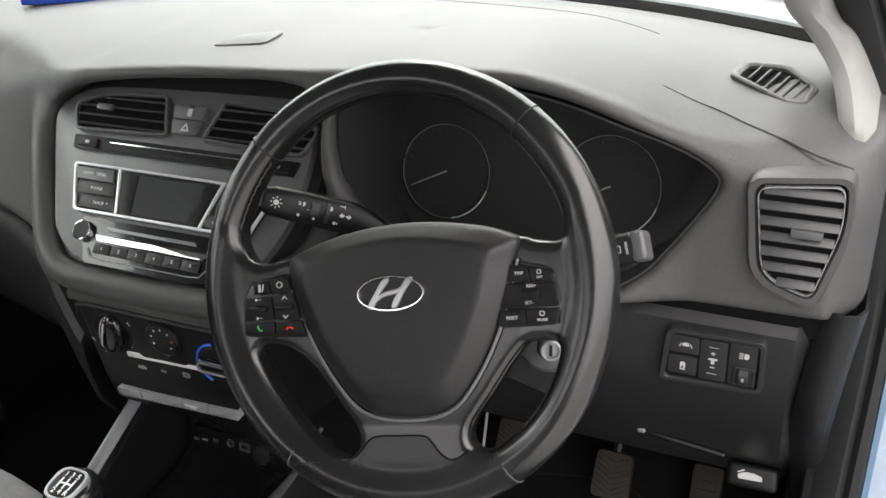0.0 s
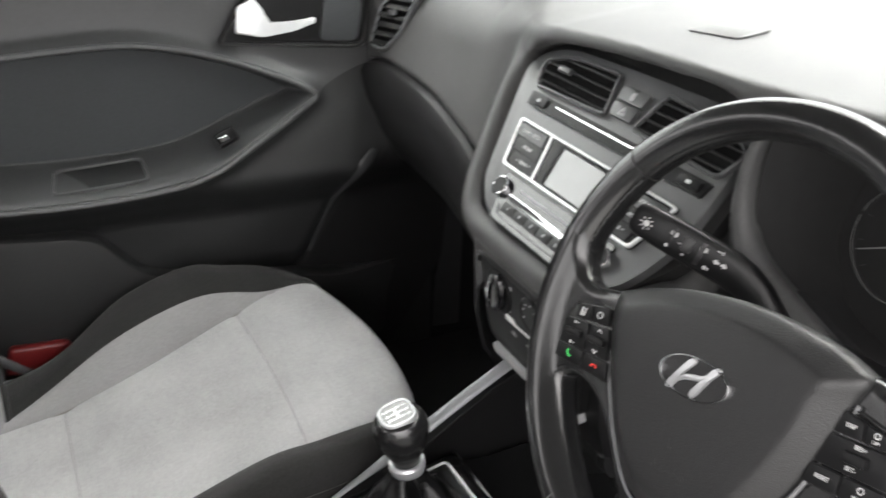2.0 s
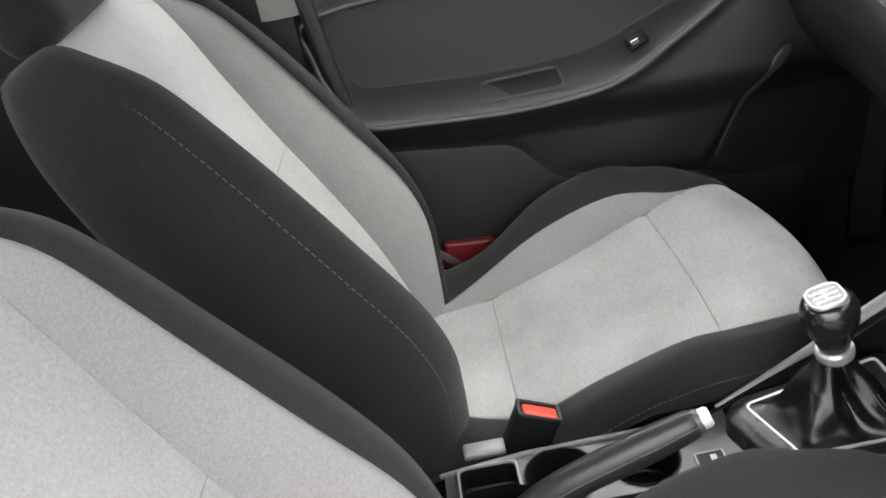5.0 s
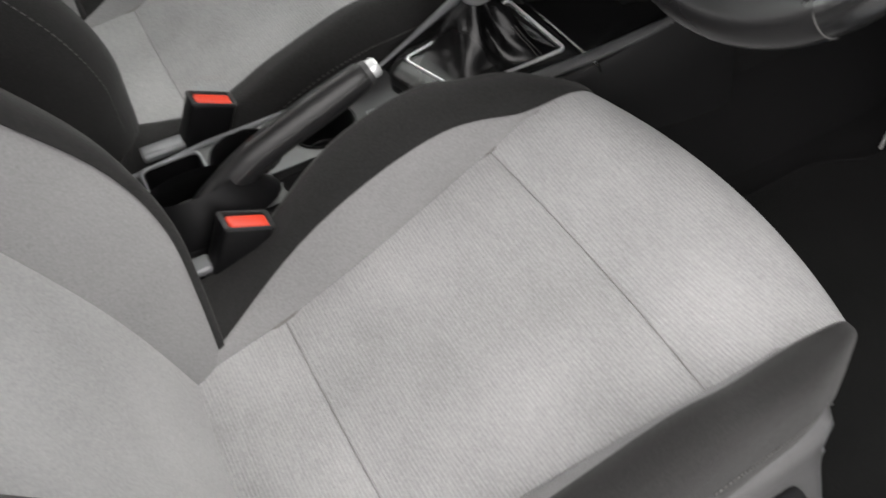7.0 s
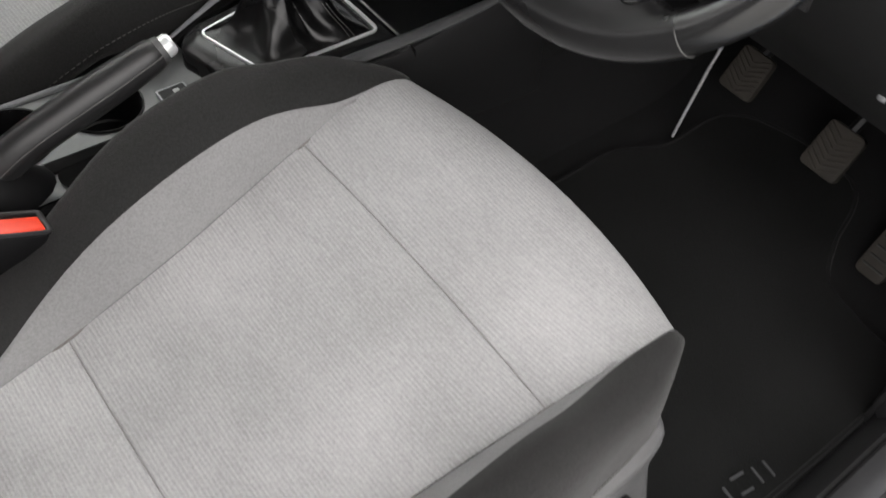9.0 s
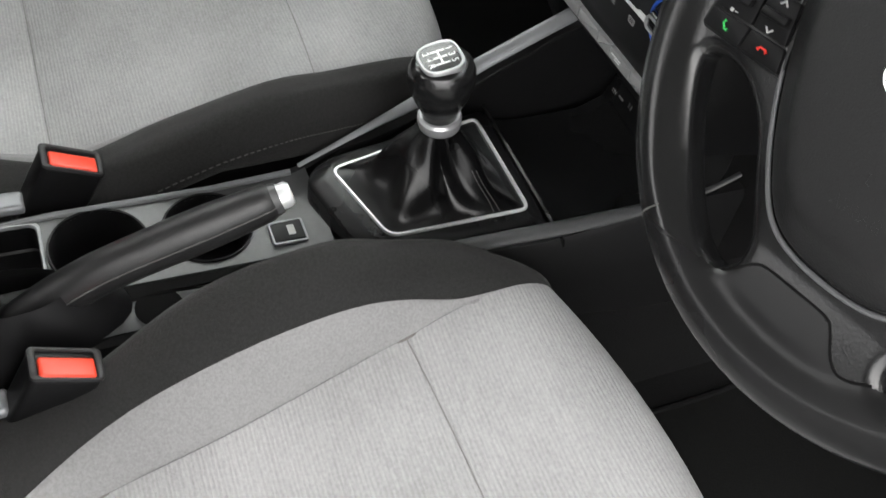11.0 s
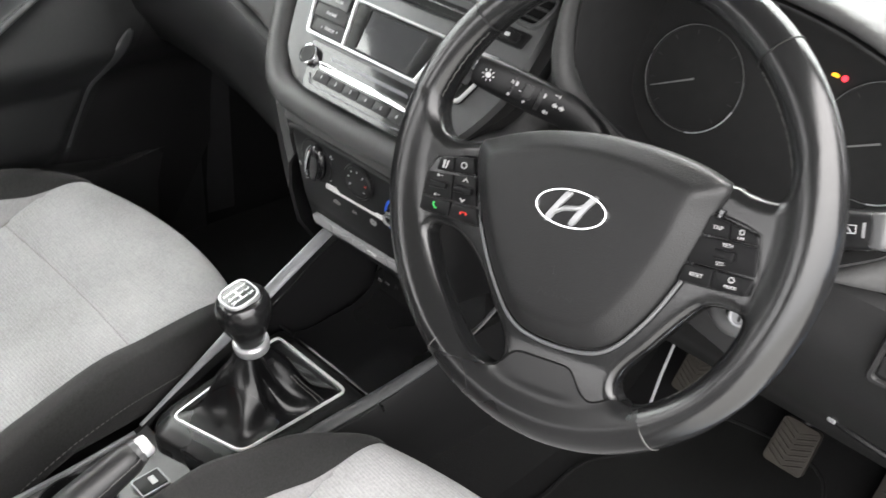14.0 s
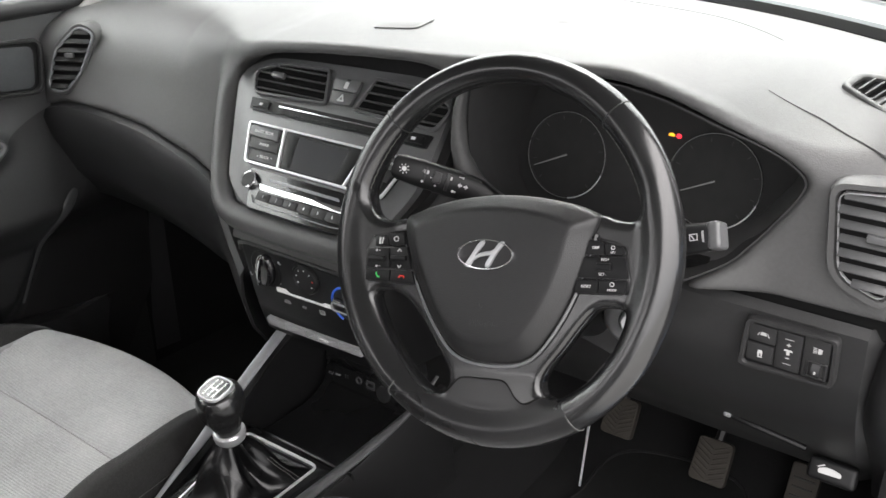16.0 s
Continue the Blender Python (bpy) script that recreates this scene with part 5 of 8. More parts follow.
arms_top = [(p.x, p.y) for p in spline([(-0.200, 0.075, 0), (-0.158, 0.062, 0), (-0.146, 0.046, 0), (-0.137, 0.0325, 0), (-0.124, 0.0275, 0), (-0.105, 0.0290, 0), (-0.085, 0.0310, 0), (0.0, 0.036, 0), (0.105, 0.0330, 0), (0.124, 0.0290, 0),
                                        (0.141, 0.0265, 0), (0.151, 0.0310, 0), (0.1565, 0.0440, 0), (0.166, 0.058, 0), (0.205, 0.070, 0)], 70)]
arms = arms_top + [(0.21, -0.21), (-0.21, -0.21)]
step = 0.0021
ax_u = np.arange(-0.195, 0.1951, step)
ax_z = np.arange(-0.0231, 0.0252, step)
gu, gv = np.meshgrid(ax_u, ax_u, indexing="ij")
rho = np.hypot(gu, gv)
deg_ = np.degrees(np.arctan2(gv, gu)) % 360
tube_r, mid_r = rim_shape(deg_)
gz = ax_z[None, None, :]
d_rim = np.hypot((rho - mid_r)[..., None], gz / 1.08) - tube_r[..., None]
flat = np.maximum.reduce([rho - RIM_R, poly_dist(arms, gu, gv), -poly_dist(hole_l, gu, gv), -poly_dist(hole_r, gu, gv)])
# the arms lie a little proud at the rim and drop towards the hub; the two legs slope back
top_z = 0.0085 + 0.0035 * np.clip((np.abs(gu) - 0.11) / 0.04, 0, 1) + 0.003 * np.clip((-gv - 0.115) / 0.03, 0, 1)
mid_z, half_z = (top_z - 0.014) / 2, (top_z + 0.014) / 2
soft = 0.0075
qa = flat[..., None] + soft
qb = np.abs(gz - mid_z[..., None]) - half_z[..., None] + soft
d_arm = np.hypot(np.maximum(qa, 0), np.maximum(qb, 0)) + np.minimum(np.maximum(qa, qb), 0) - soft
d_wheel = union(d_rim, d_arm, 0.011)
w_verts, w_quads = skin(d_wheel, (ax_u[0], ax_u[0], ax_z[0]), step)


def wheel_z(u, v):
    """Height of the front of the rim and arms."""
    i, j = int((u - ax_u[0]) / step + 0.5), int((v - ax_u[0]) / step + 0.5)
    col_ = d_wheel[i, j]
    for k in range(len(col_) - 1, 0, -1):
        if col_[k - 1] < 0 <= col_[k]:
            return ax_z[k - 1] + step * col_[k - 1] / (col_[k - 1] - col_[k])
    return 0.0


lid = [(-0.0560, -0.1435), (-0.0470, -0.1418), (-0.0395, -0.1372), (-0.0300, -0.1268), (-0.0215, -0.1232), (0.0, -0.1226), (0.0200, -0.1228), (0.0270, -0.1275), (0.0345, -0.1365), (0.0425, -0.1413), (0.0500, -0.1398), (0.0590, -0.1345)]
centre_ = w_verts[w_quads].mean(1)
c_deg = np.degrees(np.arctan2(centre_[:, 1], centre_[:, 0])) % 360
lid_v = np.interp(centre_[:, 0], [p[0] for p in lid], [p[1] for p in lid])
is_lid = (c_deg > 233.5) & (c_deg < 301.5) & (centre_[:, 1] < lid_v) & (np.hypot(centre_[:, 0], centre_[:, 1]) > 0.11)
rim_ = skin_part("rim", w_verts, w_quads[~is_lid], M_LEATHER, wheel, "worn black leather rim and spokes", WM)
skin_part("lower_spoke_cover", w_verts, w_quads[is_lid], M_SATINB, wheel, "satin black lower rim cover", WM)
gap = [p for p in spline([(u, v, 0) for u, v in lid], 48)]
part("cover_gap", tube([WM @ Vector((p.x, p.y, wheel_z(p.x, p.y) + 0.0001)) for p in gap], 0.0008, 6), M_VOID, wheel, "fine dark joint")
for deg in (44.5, 131.5, 233.5, 301.5):
    a = radians(deg)
    tr, mr = (float(q) for q in rim_shape(deg))
    lp = [WM @ (Vector((math.cos(a), math.sin(a), 0)) * (mr + (tr + 0.0002) * math.cos(q)) + Vector((0, 0, 1.08 * (tr + 0.0002) * math.sin(q)))) for q in [2 * math.pi * j / 30 for j in range(30)]]
    part("seam", tube(lp, 0.0006, 5, True), M_THREAD if deg > 200 else M_EMBOSS, rim_, "stitched leather seam")
# row of stitches along the inner rim beside each grip
for lo_, hi_ in ((134, 232), (304, 402)):
    bits = []
    for q in range(60):
        dg = lerp(lo_, hi_, q / 59)
        a = radians(dg)
        tr, mr = (float(k) for k in rim_shape(dg % 360))
        c_ = Vector((math.cos(a), math.sin(a), 0))
        p = WM @ (c_ * (mr - tr * 0.93) + Vector((0, 0, tr * 0.42)))
        t_ = (WM.to_3x3() @ Vector((-math.sin(a), math.cos(a), 0.35 if q % 2 else -0.35))).normalized()
        bits.append(tube([p - t_ * 0.0020, p + t_ * 0.0020], 0.0005, 5))
    part("stitching", join(*bits), M_THREAD, rim_)


pad_pts = [(0.0, 0.0510), (0.040, 0.0490), (0.075, 0.0430), (0.097, 0.0355), (0.1065, 0.0290), (0.1020, 0.0150), (0.0935, -0.0150), (0.0785, -0.0490), (0.0615, -0.0770), (0.0420, -0.0985), (0.018, -0.1068),
           (-0.018, -0.1068), (-0.0420, -0.0985), (-0.0615, -0.0770), (-0.0785, -0.0490), (-0.0935, -0.0150), (-0.1020, 0.0150), (-0.1000, 0.0300), (-0.090, 0.0345), (-0.070, 0.0410), (-0.040, 0.0475)]
PADM = WM @ T((0.0075, 0, 0.0065))
pad2 = [tuple(p)[:2] for p in spline([(x, y, 0) for x, y in pad_pts], 84, True)]
pad_ = part("airbag_cover", dome(pad2, [(1.0, -0.008), (1.0, 0.001), (0.990, 0.0050), (0.972, 0.0072), (0.93, 0.0098), (0.84, 0.0160), (0.81, 0.0178), (0.785, 0.0187), (0.74, 0.0192), (0.5, 0.0200), (0.3, 0.0203), (0.03, 0.0203)], PADM), M_AIRBAG, wheel, "grained charcoal airbag cover")
edge = [PADM @ Vector((x * 1.020, y * 1.016 - 0.0006, 0.0042)) for x, y in [tuple(p)[:2] for p in spline([(x, y, 0) for x, y in pad_pts[5:17]], 60)]]
part("trim_line", tube(edge, 0.0015, 8), M_LINE, wheel, "satin silver trim line")
em = WM @ T((0.0085, -0.0055, 0.0268))
el = disc2(0.0300, 48, squash=0.475)
emblem = part("emblem", ring(el, [(x * 0.94, y * 0.89) for x, y in el], 0.0026, em, 0.0009, back=-0.002), M_CHROME, pad_, "chrome oval emblem")
for s in (-1, 1):
    bar = [tuple(p)[:2] for p in spline([(s * 0.0105 - 0.0100, -0.0100, 0), (s * 0.0105 - 0.0060, -0.0114, 0), (s * 0.0105 + 0.0020, 0.0010, 0), (s * 0.0105 + 0.0096, 0.0104, 0), (s * 0.0105 + 0.0052, 0.0116, 0), (s * 0.0105 - 0.0028, 0.0012, 0)], 24, True)]
    part("emblem_bar", plate(bar, 0.0026, em, 0.0006, back=-0.001), M_COLLAR, emblem)
sweep = [em @ p for p in spline([(-0.0125, -0.0050, 0.0016), (-0.0060, -0.0010, 0.0018), (0.0, 0.0004, 0.0018), (0.0070, 0.0018, 0.0018), (0.0135, 0.0058, 0.0016)], 20)]
part("emblem_bar", tube(sweep, [lerp(0.0012, 0.0021, math.sin(math.pi * i / 19)) for i in range(20)], 8, flat=0.7, up=tuple(em.to_3x3() @ Vector((0, 0, 1)))), M_COLLAR, emblem)
lettering("raised_word", "AIRBAG", 0.0088, PADM @ T((0.0, -0.0690, 0.0196)), M_LOWER, pad_)
part("raised_mark", plate(box2(0.0012, 0.006, 0, -0.005, -0.0525), 0.0205, PADM, back=0.015), M_LOWER, pad_)
part("raised_mark", plate(box2(0.0030, 0.0010, 0, -0.0035, -0.0550), 0.0205, PADM, back=0.015), M_LOWER, pad_)

# button groups
def cells(parent, items, m):
    for outline_, words, material, size in items:
        k_ = key("thumb_button", parent, rounded(outline_, 0.0014, 3), m, M_BLACK, 0.0028, 0.0006)
        cx = sum(p[0] for p in outline_) / len(outline_)
        cy = sum(p[1] for p in outline_) / len(outline_)
        if words:
            lettering("key_label", words, size, m @ T((cx, cy, 0.0030)), material, k_)
        else:
            yield k_, cx, cy

LB = WM @ T((0.008, 0.0007, 0.0085)) @ Matrix.Diagonal((1.0, 0.89, 1.0, 1.0))
lp_ = part("button_panel", plate(rounded([(-0.1525, -0.041), (-0.086, -0.044), (-0.100, 0.018), (-0.141, 0.012), (-0.1500, -0.004)], 0.005, 4), 0.0035, LB, 0.001, back=-0.006), M_SATINB, wheel, "black thumb button panel")
LBT = LB @ T((0, 0, 0.0034))
mic, ring_, vol, trk, grn, rd = [
    [(-0.1385, -0.0005), (-0.1215, 0.0005), (-0.1235, 0.0135), (-0.1375, 0.0115)],
    [(-0.1200, 0.0005), (-0.1010, 0.0015), (-0.1030, 0.0165), (-0.1220, 0.0140)],
    [(-0.1490, -0.0250), (-0.1195, -0.0255), (-0.1210, -0.0020), (-0.1470, -0.0030)],
    [(-0.1180, -0.0255), (-0.0930, -0.0260), (-0.0985, -0.0005), (-0.1195, -0.0020)],
    [(-0.1500, -0.0390), (-0.1200, -0.0405), (-0.1190, -0.0270), (-0.1490, -0.0265)],
    [(-0.1185, -0.0405), (-0.0880, -0.0420), (-0.0920, -0.0275), (-0.1175, -0.0270)]]
made = list(cells(lp_, [(o, "", M_WHITE, 0) for o in (mic, ring_, vol, trk, grn, rd)], LBT))
def at(i, dx=0.0, dy=0.0, z=0.0030):
    return LBT @ T((made[i][1] + dx, made[i][2] + dy, z))
glyph(made[0][0], at(0), [[(-0.003, -0.004), (-0.001, -0.004), (-0.0005, 0.0035), (-0.0025, 0.0035)], [(0.0, -0.004), (0.0012, -0.004), (0.003, 0.0035), (0.0018, 0.0035)]])
part("symbol", ring(disc2(0.0032, 16), disc2(0.0022, 16), 0.0003, at(1)), M_WHITE, made[1][0])
for i in (2, 3):
    part("rocker", rbox((0.019, 0.0058, 0.004), at(i, 0, 0, 0.0045), 0.0014, 2), M_BLACK, made[i][0])
    glyph(made[i][0], at(i, 0, 0.0088), [[(-0.003, -0.0012), (-0.002, -0.0016), (0, 0.0008), (0.002, -0.0016), (0.003, -0.0012), (0, 0.0022)]] if i == 3 else [box2(0.0022, 0.0022, 0, -0.0018, 0), box2(0.0022, 0.0007, 0, 0.0018, 0)])
    glyph(made[i][0], at(i, 0, -0.0092), [[(-0.003, 0.0012), (0, -0.0022), (0.003, 0.0012), (0.002, 0.0016), (0, -0.0008), (-0.002, 0.0016)]] if i == 3 else [box2(0.0022, 0.0022, 0, -0.0018, 0), box2(0.0022, 0.0007, 0, 0.0018, 0)])
def handset(m, material, parent, a):
    bm1 = tube([m @ Matrix.Rotation(a, 4, "Z") @ Vector(p) for p in ((-0.0032, 0.0010, 0), (-0.002, -0.0009, 0), (0.002, -0.0009, 0), (0.0032, 0.0010, 0))], [0.0010, 0.0007, 0.0007, 0.0010], 8)
    part("symbol", bm1, material, parent)
handset(at(4), M_GREEN, made[4][0], radians(-55))
handset(at(5), M_REDPRINT, made[5][0], radians(180))
part("panel_trim", tube([LB @ Vector(p) for p in ((-0.1525, -0.038, 0.003), (-0.1515, -0.006, 0.003), (-0.1425, 0.0125, 0.003), (-0.1005, 0.0190, 0.003))], 0.0005, 6), M_SATINB, lp_)

RB = WM @ T((0.0085, 0.0055, 0.0085))
rp_ = part("button_panel", plate(rounded([(0.082, -0.044), (0.1310, -0.0435), (0.1365, -0.030), (0.1310, -0.002), (0.0975, 0.006)], 0.005, 4), 0.0035, RB, 0.001, back=-0.006), M_SATINB, wheel, "black thumb button panel")
RBT = RB @ T((0, 0, 0.0034))
list(cells(rp_, [([(0.0945, -0.0085), (0.1125, -0.0085), (0.1115, 0.0022), (0.0980, 0.0048)], "TRIP", M_WHITE, 0.0036),
                 ([(0.0840, -0.0425), (0.1070, -0.0425), (0.1070, -0.0305), (0.0870, -0.0305)], "RESET", M_WHITE, 0.0036)], RBT))
made_r = list(cells(rp_, [([(0.1135, -0.0085), (0.1310, -0.0085), (0.1295, -0.0018), (0.1125, 0.0018)], "", M_WHITE, 0), ([(0.1080, -0.0425), (0.1315, -0.0425), (0.1340, -0.0305), (0.1080, -0.0305)], "", M_WHITE, 0),
                          ([(0.0880, -0.0290), (0.1345, -0.0290), (0.1318, -0.0100), (0.0935, -0.0100)], "", M_WHITE, 0)], RBT))
part("symbol", ring(disc2(0.0019, 14), disc2(0.0013, 14), 0.0003, RBT @ T((0.1205, -0.0022, 0.003))), M_WHITE, made_r[0][0])
part("symbol", ring(disc2(0.0021, 14), disc2(0.0015, 14), 0.0003, RBT @ T((0.1205, -0.0340, 0.003))), M_WHITE, made_r[1][0])
lettering("key_label", "LIM", 0.0028, RBT @ T((0.1205, -0.0062, 0.003)), M_WHITE, made_r[0][0])
lettering("key_label", "MODE", 0.0030, RBT @ T((0.1205, -0.0390, 0.003)), M_WHITE, made_r[1][0])
lettering("key_label", "RES+", 0.0036, RBT @ T((0.1135, -0.0126, 0.003)), M_WHITE, made_r[2][0])
lettering("key_label", "SET-", 0.0036, RBT @ T((0.1110, -0.0255, 0.003)), M_WHITE, made_r[2][0])
part("rocker", rbox((0.014, 0.0065, 0.005), RBT @ T((0.1130, -0.0190, 0.0045)), 0.0014, 2), M_BLACK, made_r[2][0])
part("panel_trim", tube([RB @ Vector(p) for p in ((0.1375, -0.030, 0.003), (0.1326, -0.0015, 0.003), (0.120, 0.0028, 0.003), (0.0982, 0.0072, 0.003))], 0.0005, 6), M_SATINB, rp_)

# column shroud and stalks
CC = Vector((0.3455, 0.0113, 0.6465))
col = thing("steering_column", "black steering column shroud behind the wheel", "steering column")
CN = Vector((0, -math.cos(radians(24)), math.sin(radians(24))))
CV = Vector((0, math.sin(radians(24)), math.cos(radians(24))))
rows = []
for d_, w_, h_, o_ in ((0.024, 0.050, 0.046, -0.012), (0.030, 0.058, 0.050, -0.014), (0.09, 0.064, 0.054, -0.020), (0.15, 0.066, 0.056, -0.026), (0.20, 0.066, 0.056, -0.034)):
    c_ = CC - CN * d_ + CV * o_
    rows.append([c_ + Vector((1, 0, 0)) * w_ * math.copysign(abs(math.cos(q)) ** 0.6, math.cos(q)) + CV * h_ * math.copysign(abs(math.sin(q)) ** 0.6, math.sin(q)) for q in [2 * math.pi * j / 28 for j in range(28)]])
part("shroud", grid(rows, close_u=True, thick=0.002), M_BLACK, col)

def stalk(s, label, shapes_at):
    ob = thing("stalk", label, "stalk", "column stalks")
    root = Vector((0.4005, 0.109, 0.6156)) if s > 0 else Vector((0.302, 0.152, 0.624))
    tip = Vector((0.5230, 0.111, 0.6635)) if s > 0 else Vector((0.1815, 0.071, 0.673))
    ax = (tip - root).normalized()
    rows_ = []
    slim = ((0.0, 0.009, 0.009), (0.25, 0.0105, 0.0095), (0.45, 0.0135, 0.011), (0.60, 0.0150, 0.0118), (0.80, 0.0148, 0.0118), (0.96, 0.0135, 0.011), (1.0, 0.0115, 0.009))
    flared = ((0.0, 0.0115, 0.0100), (0.12, 0.0125, 0.0105), (0.25, 0.0140, 0.0112), (0.37, 0.0150, 0.0116), (0.47, 0.0155, 0.0117), (0.60, 0.0157, 0.0115), (0.80, 0.0154, 0.0112), (0.96, 0.0144, 0.0105), (1.0, 0.0124, 0.0088))
    for f, w_, h_ in slim if s > 0 else flared:
        c_ = root.lerp(tip, f) - (CV * 0.15 * max(0.0, 0.5 - f) ** 2 if s < 0 else CV * 0.0)
        side = ax.cross(CN).normalized()
        rows_.append([c_ + side * w_ * math.copysign(abs(math.cos(q)) ** 0.7, math.cos(q)) + CN * h_ * math.copysign(abs(math.sin(q)) ** 0.7, math.sin(q)) for q in [2 * math.pi * j / 20 for j in range(20)]])
    bm = grid(rows_, close_u=True)
    bm.faces.new([bm.verts.new(p) for p in rows_[-1]])
    bmesh.ops.remove_doubles(bm, verts=bm.verts, dist=0.00001)
    body = part("stalk_body", bm, M_BLACK, ob)
    sm = basis(root.lerp(tip, 0.5) + CN * 0.0125, ax * s, CV)
    for f, shp, w_ in shapes_at:
        p = sm @ T((s * ((f - 0.5) * (tip - root).length), 0, 0))
        glyph(body, p @ T((0, w_, 0)), shp)
    return ob, body, root, tip, ax, sm

sun_g = [disc2(0.0026, 12)] + [[(math.cos(q) * 0.0036 - math.sin(q) * 0.0004, math.sin(q) * 0.0036 + math.cos(q) * 0.0004), (math.cos(q) * 0.0036 + math.sin(q) * 0.0004, math.sin(q) * 0.0036 - math.cos(q) * 0.0004), (math.cos(q) * 0.0056 + math.sin(q) * 0.0004, math.sin(q) * 0.0056 - math.cos(q) * 0.0004), (math.cos(q) * 0.0056 - math.sin(q) * 0.0004, math.sin(q) * 0.0056 + math.cos(q) * 0.0004)] for q in [2 * math.pi * j / 8 for j in range(8)]]
lamp_g = [rounded([(0, -0.0022), (0.003, -0.0018), (0.003, 0.0018), (0, 0.0022)], 0.0008, 3), box2(0.0025, 0.0005, 0, -0.0022, 0.0012), box2(0.0025, 0.0005, 0, -0.0022, 0), box2(0.0025, 0.0005, 0, -0.0022, -0.0012)]
arrows = [[(-0.006, 0), (-0.003, 0.0025), (-0.003, 0.001), (-0.0008, 0.001), (-0.0008, -0.001), (-0.003, -0.001), (-0.003, -0.0025)], [(0.006, 0), (0.003, -0.0025), (0.003, -0.001), (0.0008, -0.001), (0.0008, 0.001), (0.003, 0.001), (0.003, 0.0025)]]
st = stalk(-1, "black light stalk with white symbols", [(0.90, sun_g, 0.0), (0.745, lamp_g, 0.004), (0.755, [disc2(0.0014, 10)], -0.007), (0.575, lamp_g, 0.005), (0.585, [disc2(0.0014, 10)], -0.003), (0.47, arrows, 0.001), (0.50, [box2(0.0042, 0.0008), box2(0.0008, 0.003, 0, 0.0028, 0)], 0.0095), (0.66, [disc2(0.0011, 8)], -0.0075), (0.70, [box2(0.0024, 0.0006), [(0.0018, 0.001), (0.0034, 0), (0.0018, -0.001)]], -0.0005), (0.53, [disc2(0.0016, 10), box2(0.0012, 0.0022, 0, 0.0026, 0)], -0.0075)])
part("stalk_collar", tube([st[2].lerp(st[3], 0.62), st[2].lerp(st[3], 0.645)], 0.0128, 20), M_RUBBER, st[0], "black rotary collar")
part("stalk_collar", tube([st[2].lerp(st[3], 0.79), st[2].lerp(st[3], 0.80)], 0.0122, 20), M_RUBBER, st[0], "black rotary collar")
part("stalk_rocker", rbox((0.009, 0.012, 0.004), st[5] @ T((-0.16 * (st[3] - st[2]).length, 0.0015, -0.0005)), 0.0012, 2), M_LOWER, st[0], "grey sliding stalk switch")
wiper = [box2(0.0072, 0.0006, 0, 0, 0.0028), box2(0.0072, 0.0006, 0, 0, -0.0028), box2(0.0006, 0.0062, 0, 0.0036, 0), box2(0.0006, 0.0062, 0, -0.0036, 0), [(-0.003, 0.002), (-0.0024, 0.0024), (0.001, -0.002), (0.0004, -0.0024)]]
st2 = stalk(1, "black wiper stalk with white symbols", [(0.86, wiper, 0.0), (0.66, [disc2(0.0012, 10)], 0.005), (0.66, [disc2(0.0012, 10)], -0.004)])
part("stalk_end", rbox((0.013, 0.026, 0.022), basis(st2[3] + st2[4] * 0.001, st2[4], CV), 0.005, 4), M_GREYP, st2[0], "dark stalk end switch")
part("stalk_collar", tube([st2[2].lerp(st2[3], 0.93), st2[2].lerp(st2[3], 0.945)], 0.0138, 24, flat=0.85, up=tuple(CN)), M_KEY, st2[0], "grey rotary collar")

# thin metal rod hanging below the column
rod = thing("adjuster_rod", "thin bare metal column adjuster rod", "rod")
part("rod", tube([(0.240, 0.50, 0.26), (0.233, 0.478, 0.12), (0.232, 0.460, 0.002)], 0.0022, 8), M_SILVER, rod)

# ---------------------------------------------------------------- pedals and driver mat
def pedal(x, y, z, w, h, arm, label):
    ob = thing("pedal", label, "pedal", "pedals")
    m = basis((x, y, z), (1, 0, 0), (0, 0.50, 0.866))
    p_ = part("pad", plate(rounded([(-w / 2, -h / 2), (w / 2, -h / 2), (w / 2 * 0.94, h / 2), (-w / 2 * 0.94, h / 2)], 0.008, 4), 0.008, m, 0.003, back=-0.006), M_PEDAL, ob)
    bits = []
    for q in range(7):
        yy = -h / 2 + 0.01 + (h - 0.02) * q / 6
        for s in (-1, 1):
            a = m @ Vector((s * 0.002, yy - 0.006, 0.0085))
            b = m @ Vector((s * w * 0.43, yy + 0.006, 0.0085))
            bits.append(tube([a, b], 0.0016, 6))
    part("tread", join(*bits), M_PEDAL, p_, "chevron rubber tread")
    part("arm", tube(spline([(x, y + 0.01, z + 0.01), (x + arm, y + 0.05, z + 0.10), (x + arm, y + 0.06, z + 0.30)], 8), 0.008, 8), M_BLACK, ob)

pedal(0.425, 0.525, 0.100, 0.058, 0.070, 0.005, "worn brown-black brake pedal with chevron tread")
pedal(0.265, 0.530, 0.115, 0.055, 0.065, 0.01, "worn dark clutch pedal with chevron tread")
ac = thing("accelerator_pedal", "long worn accelerator pedal", "pedal")
am = basis((0.560, 0.52, 0.07), (1, 0, 0), (0, 0.45, 0.89))
pa = part("pad", plate(rounded([(-0.020, -0.075), (0.020, -0.075), (0.022, 0.075), (-0.022, 0.075)], 0.008, 4), 0.007, am, 0.003, back=-0.005), M_PEDAL, ac)
part("tread", join(*[tube([am @ Vector((-0.015, -0.06 + 0.014 * q, 0.0075)), am @ Vector((0.015, -0.06 + 0.014 * q, 0.0075))], 0.0016, 6) for q in range(9)]), M_RUBBER, pa)

fm = thing("floor_mat", "black carpet floor mat with stitched edge and a pale woven mark", "floor mat")
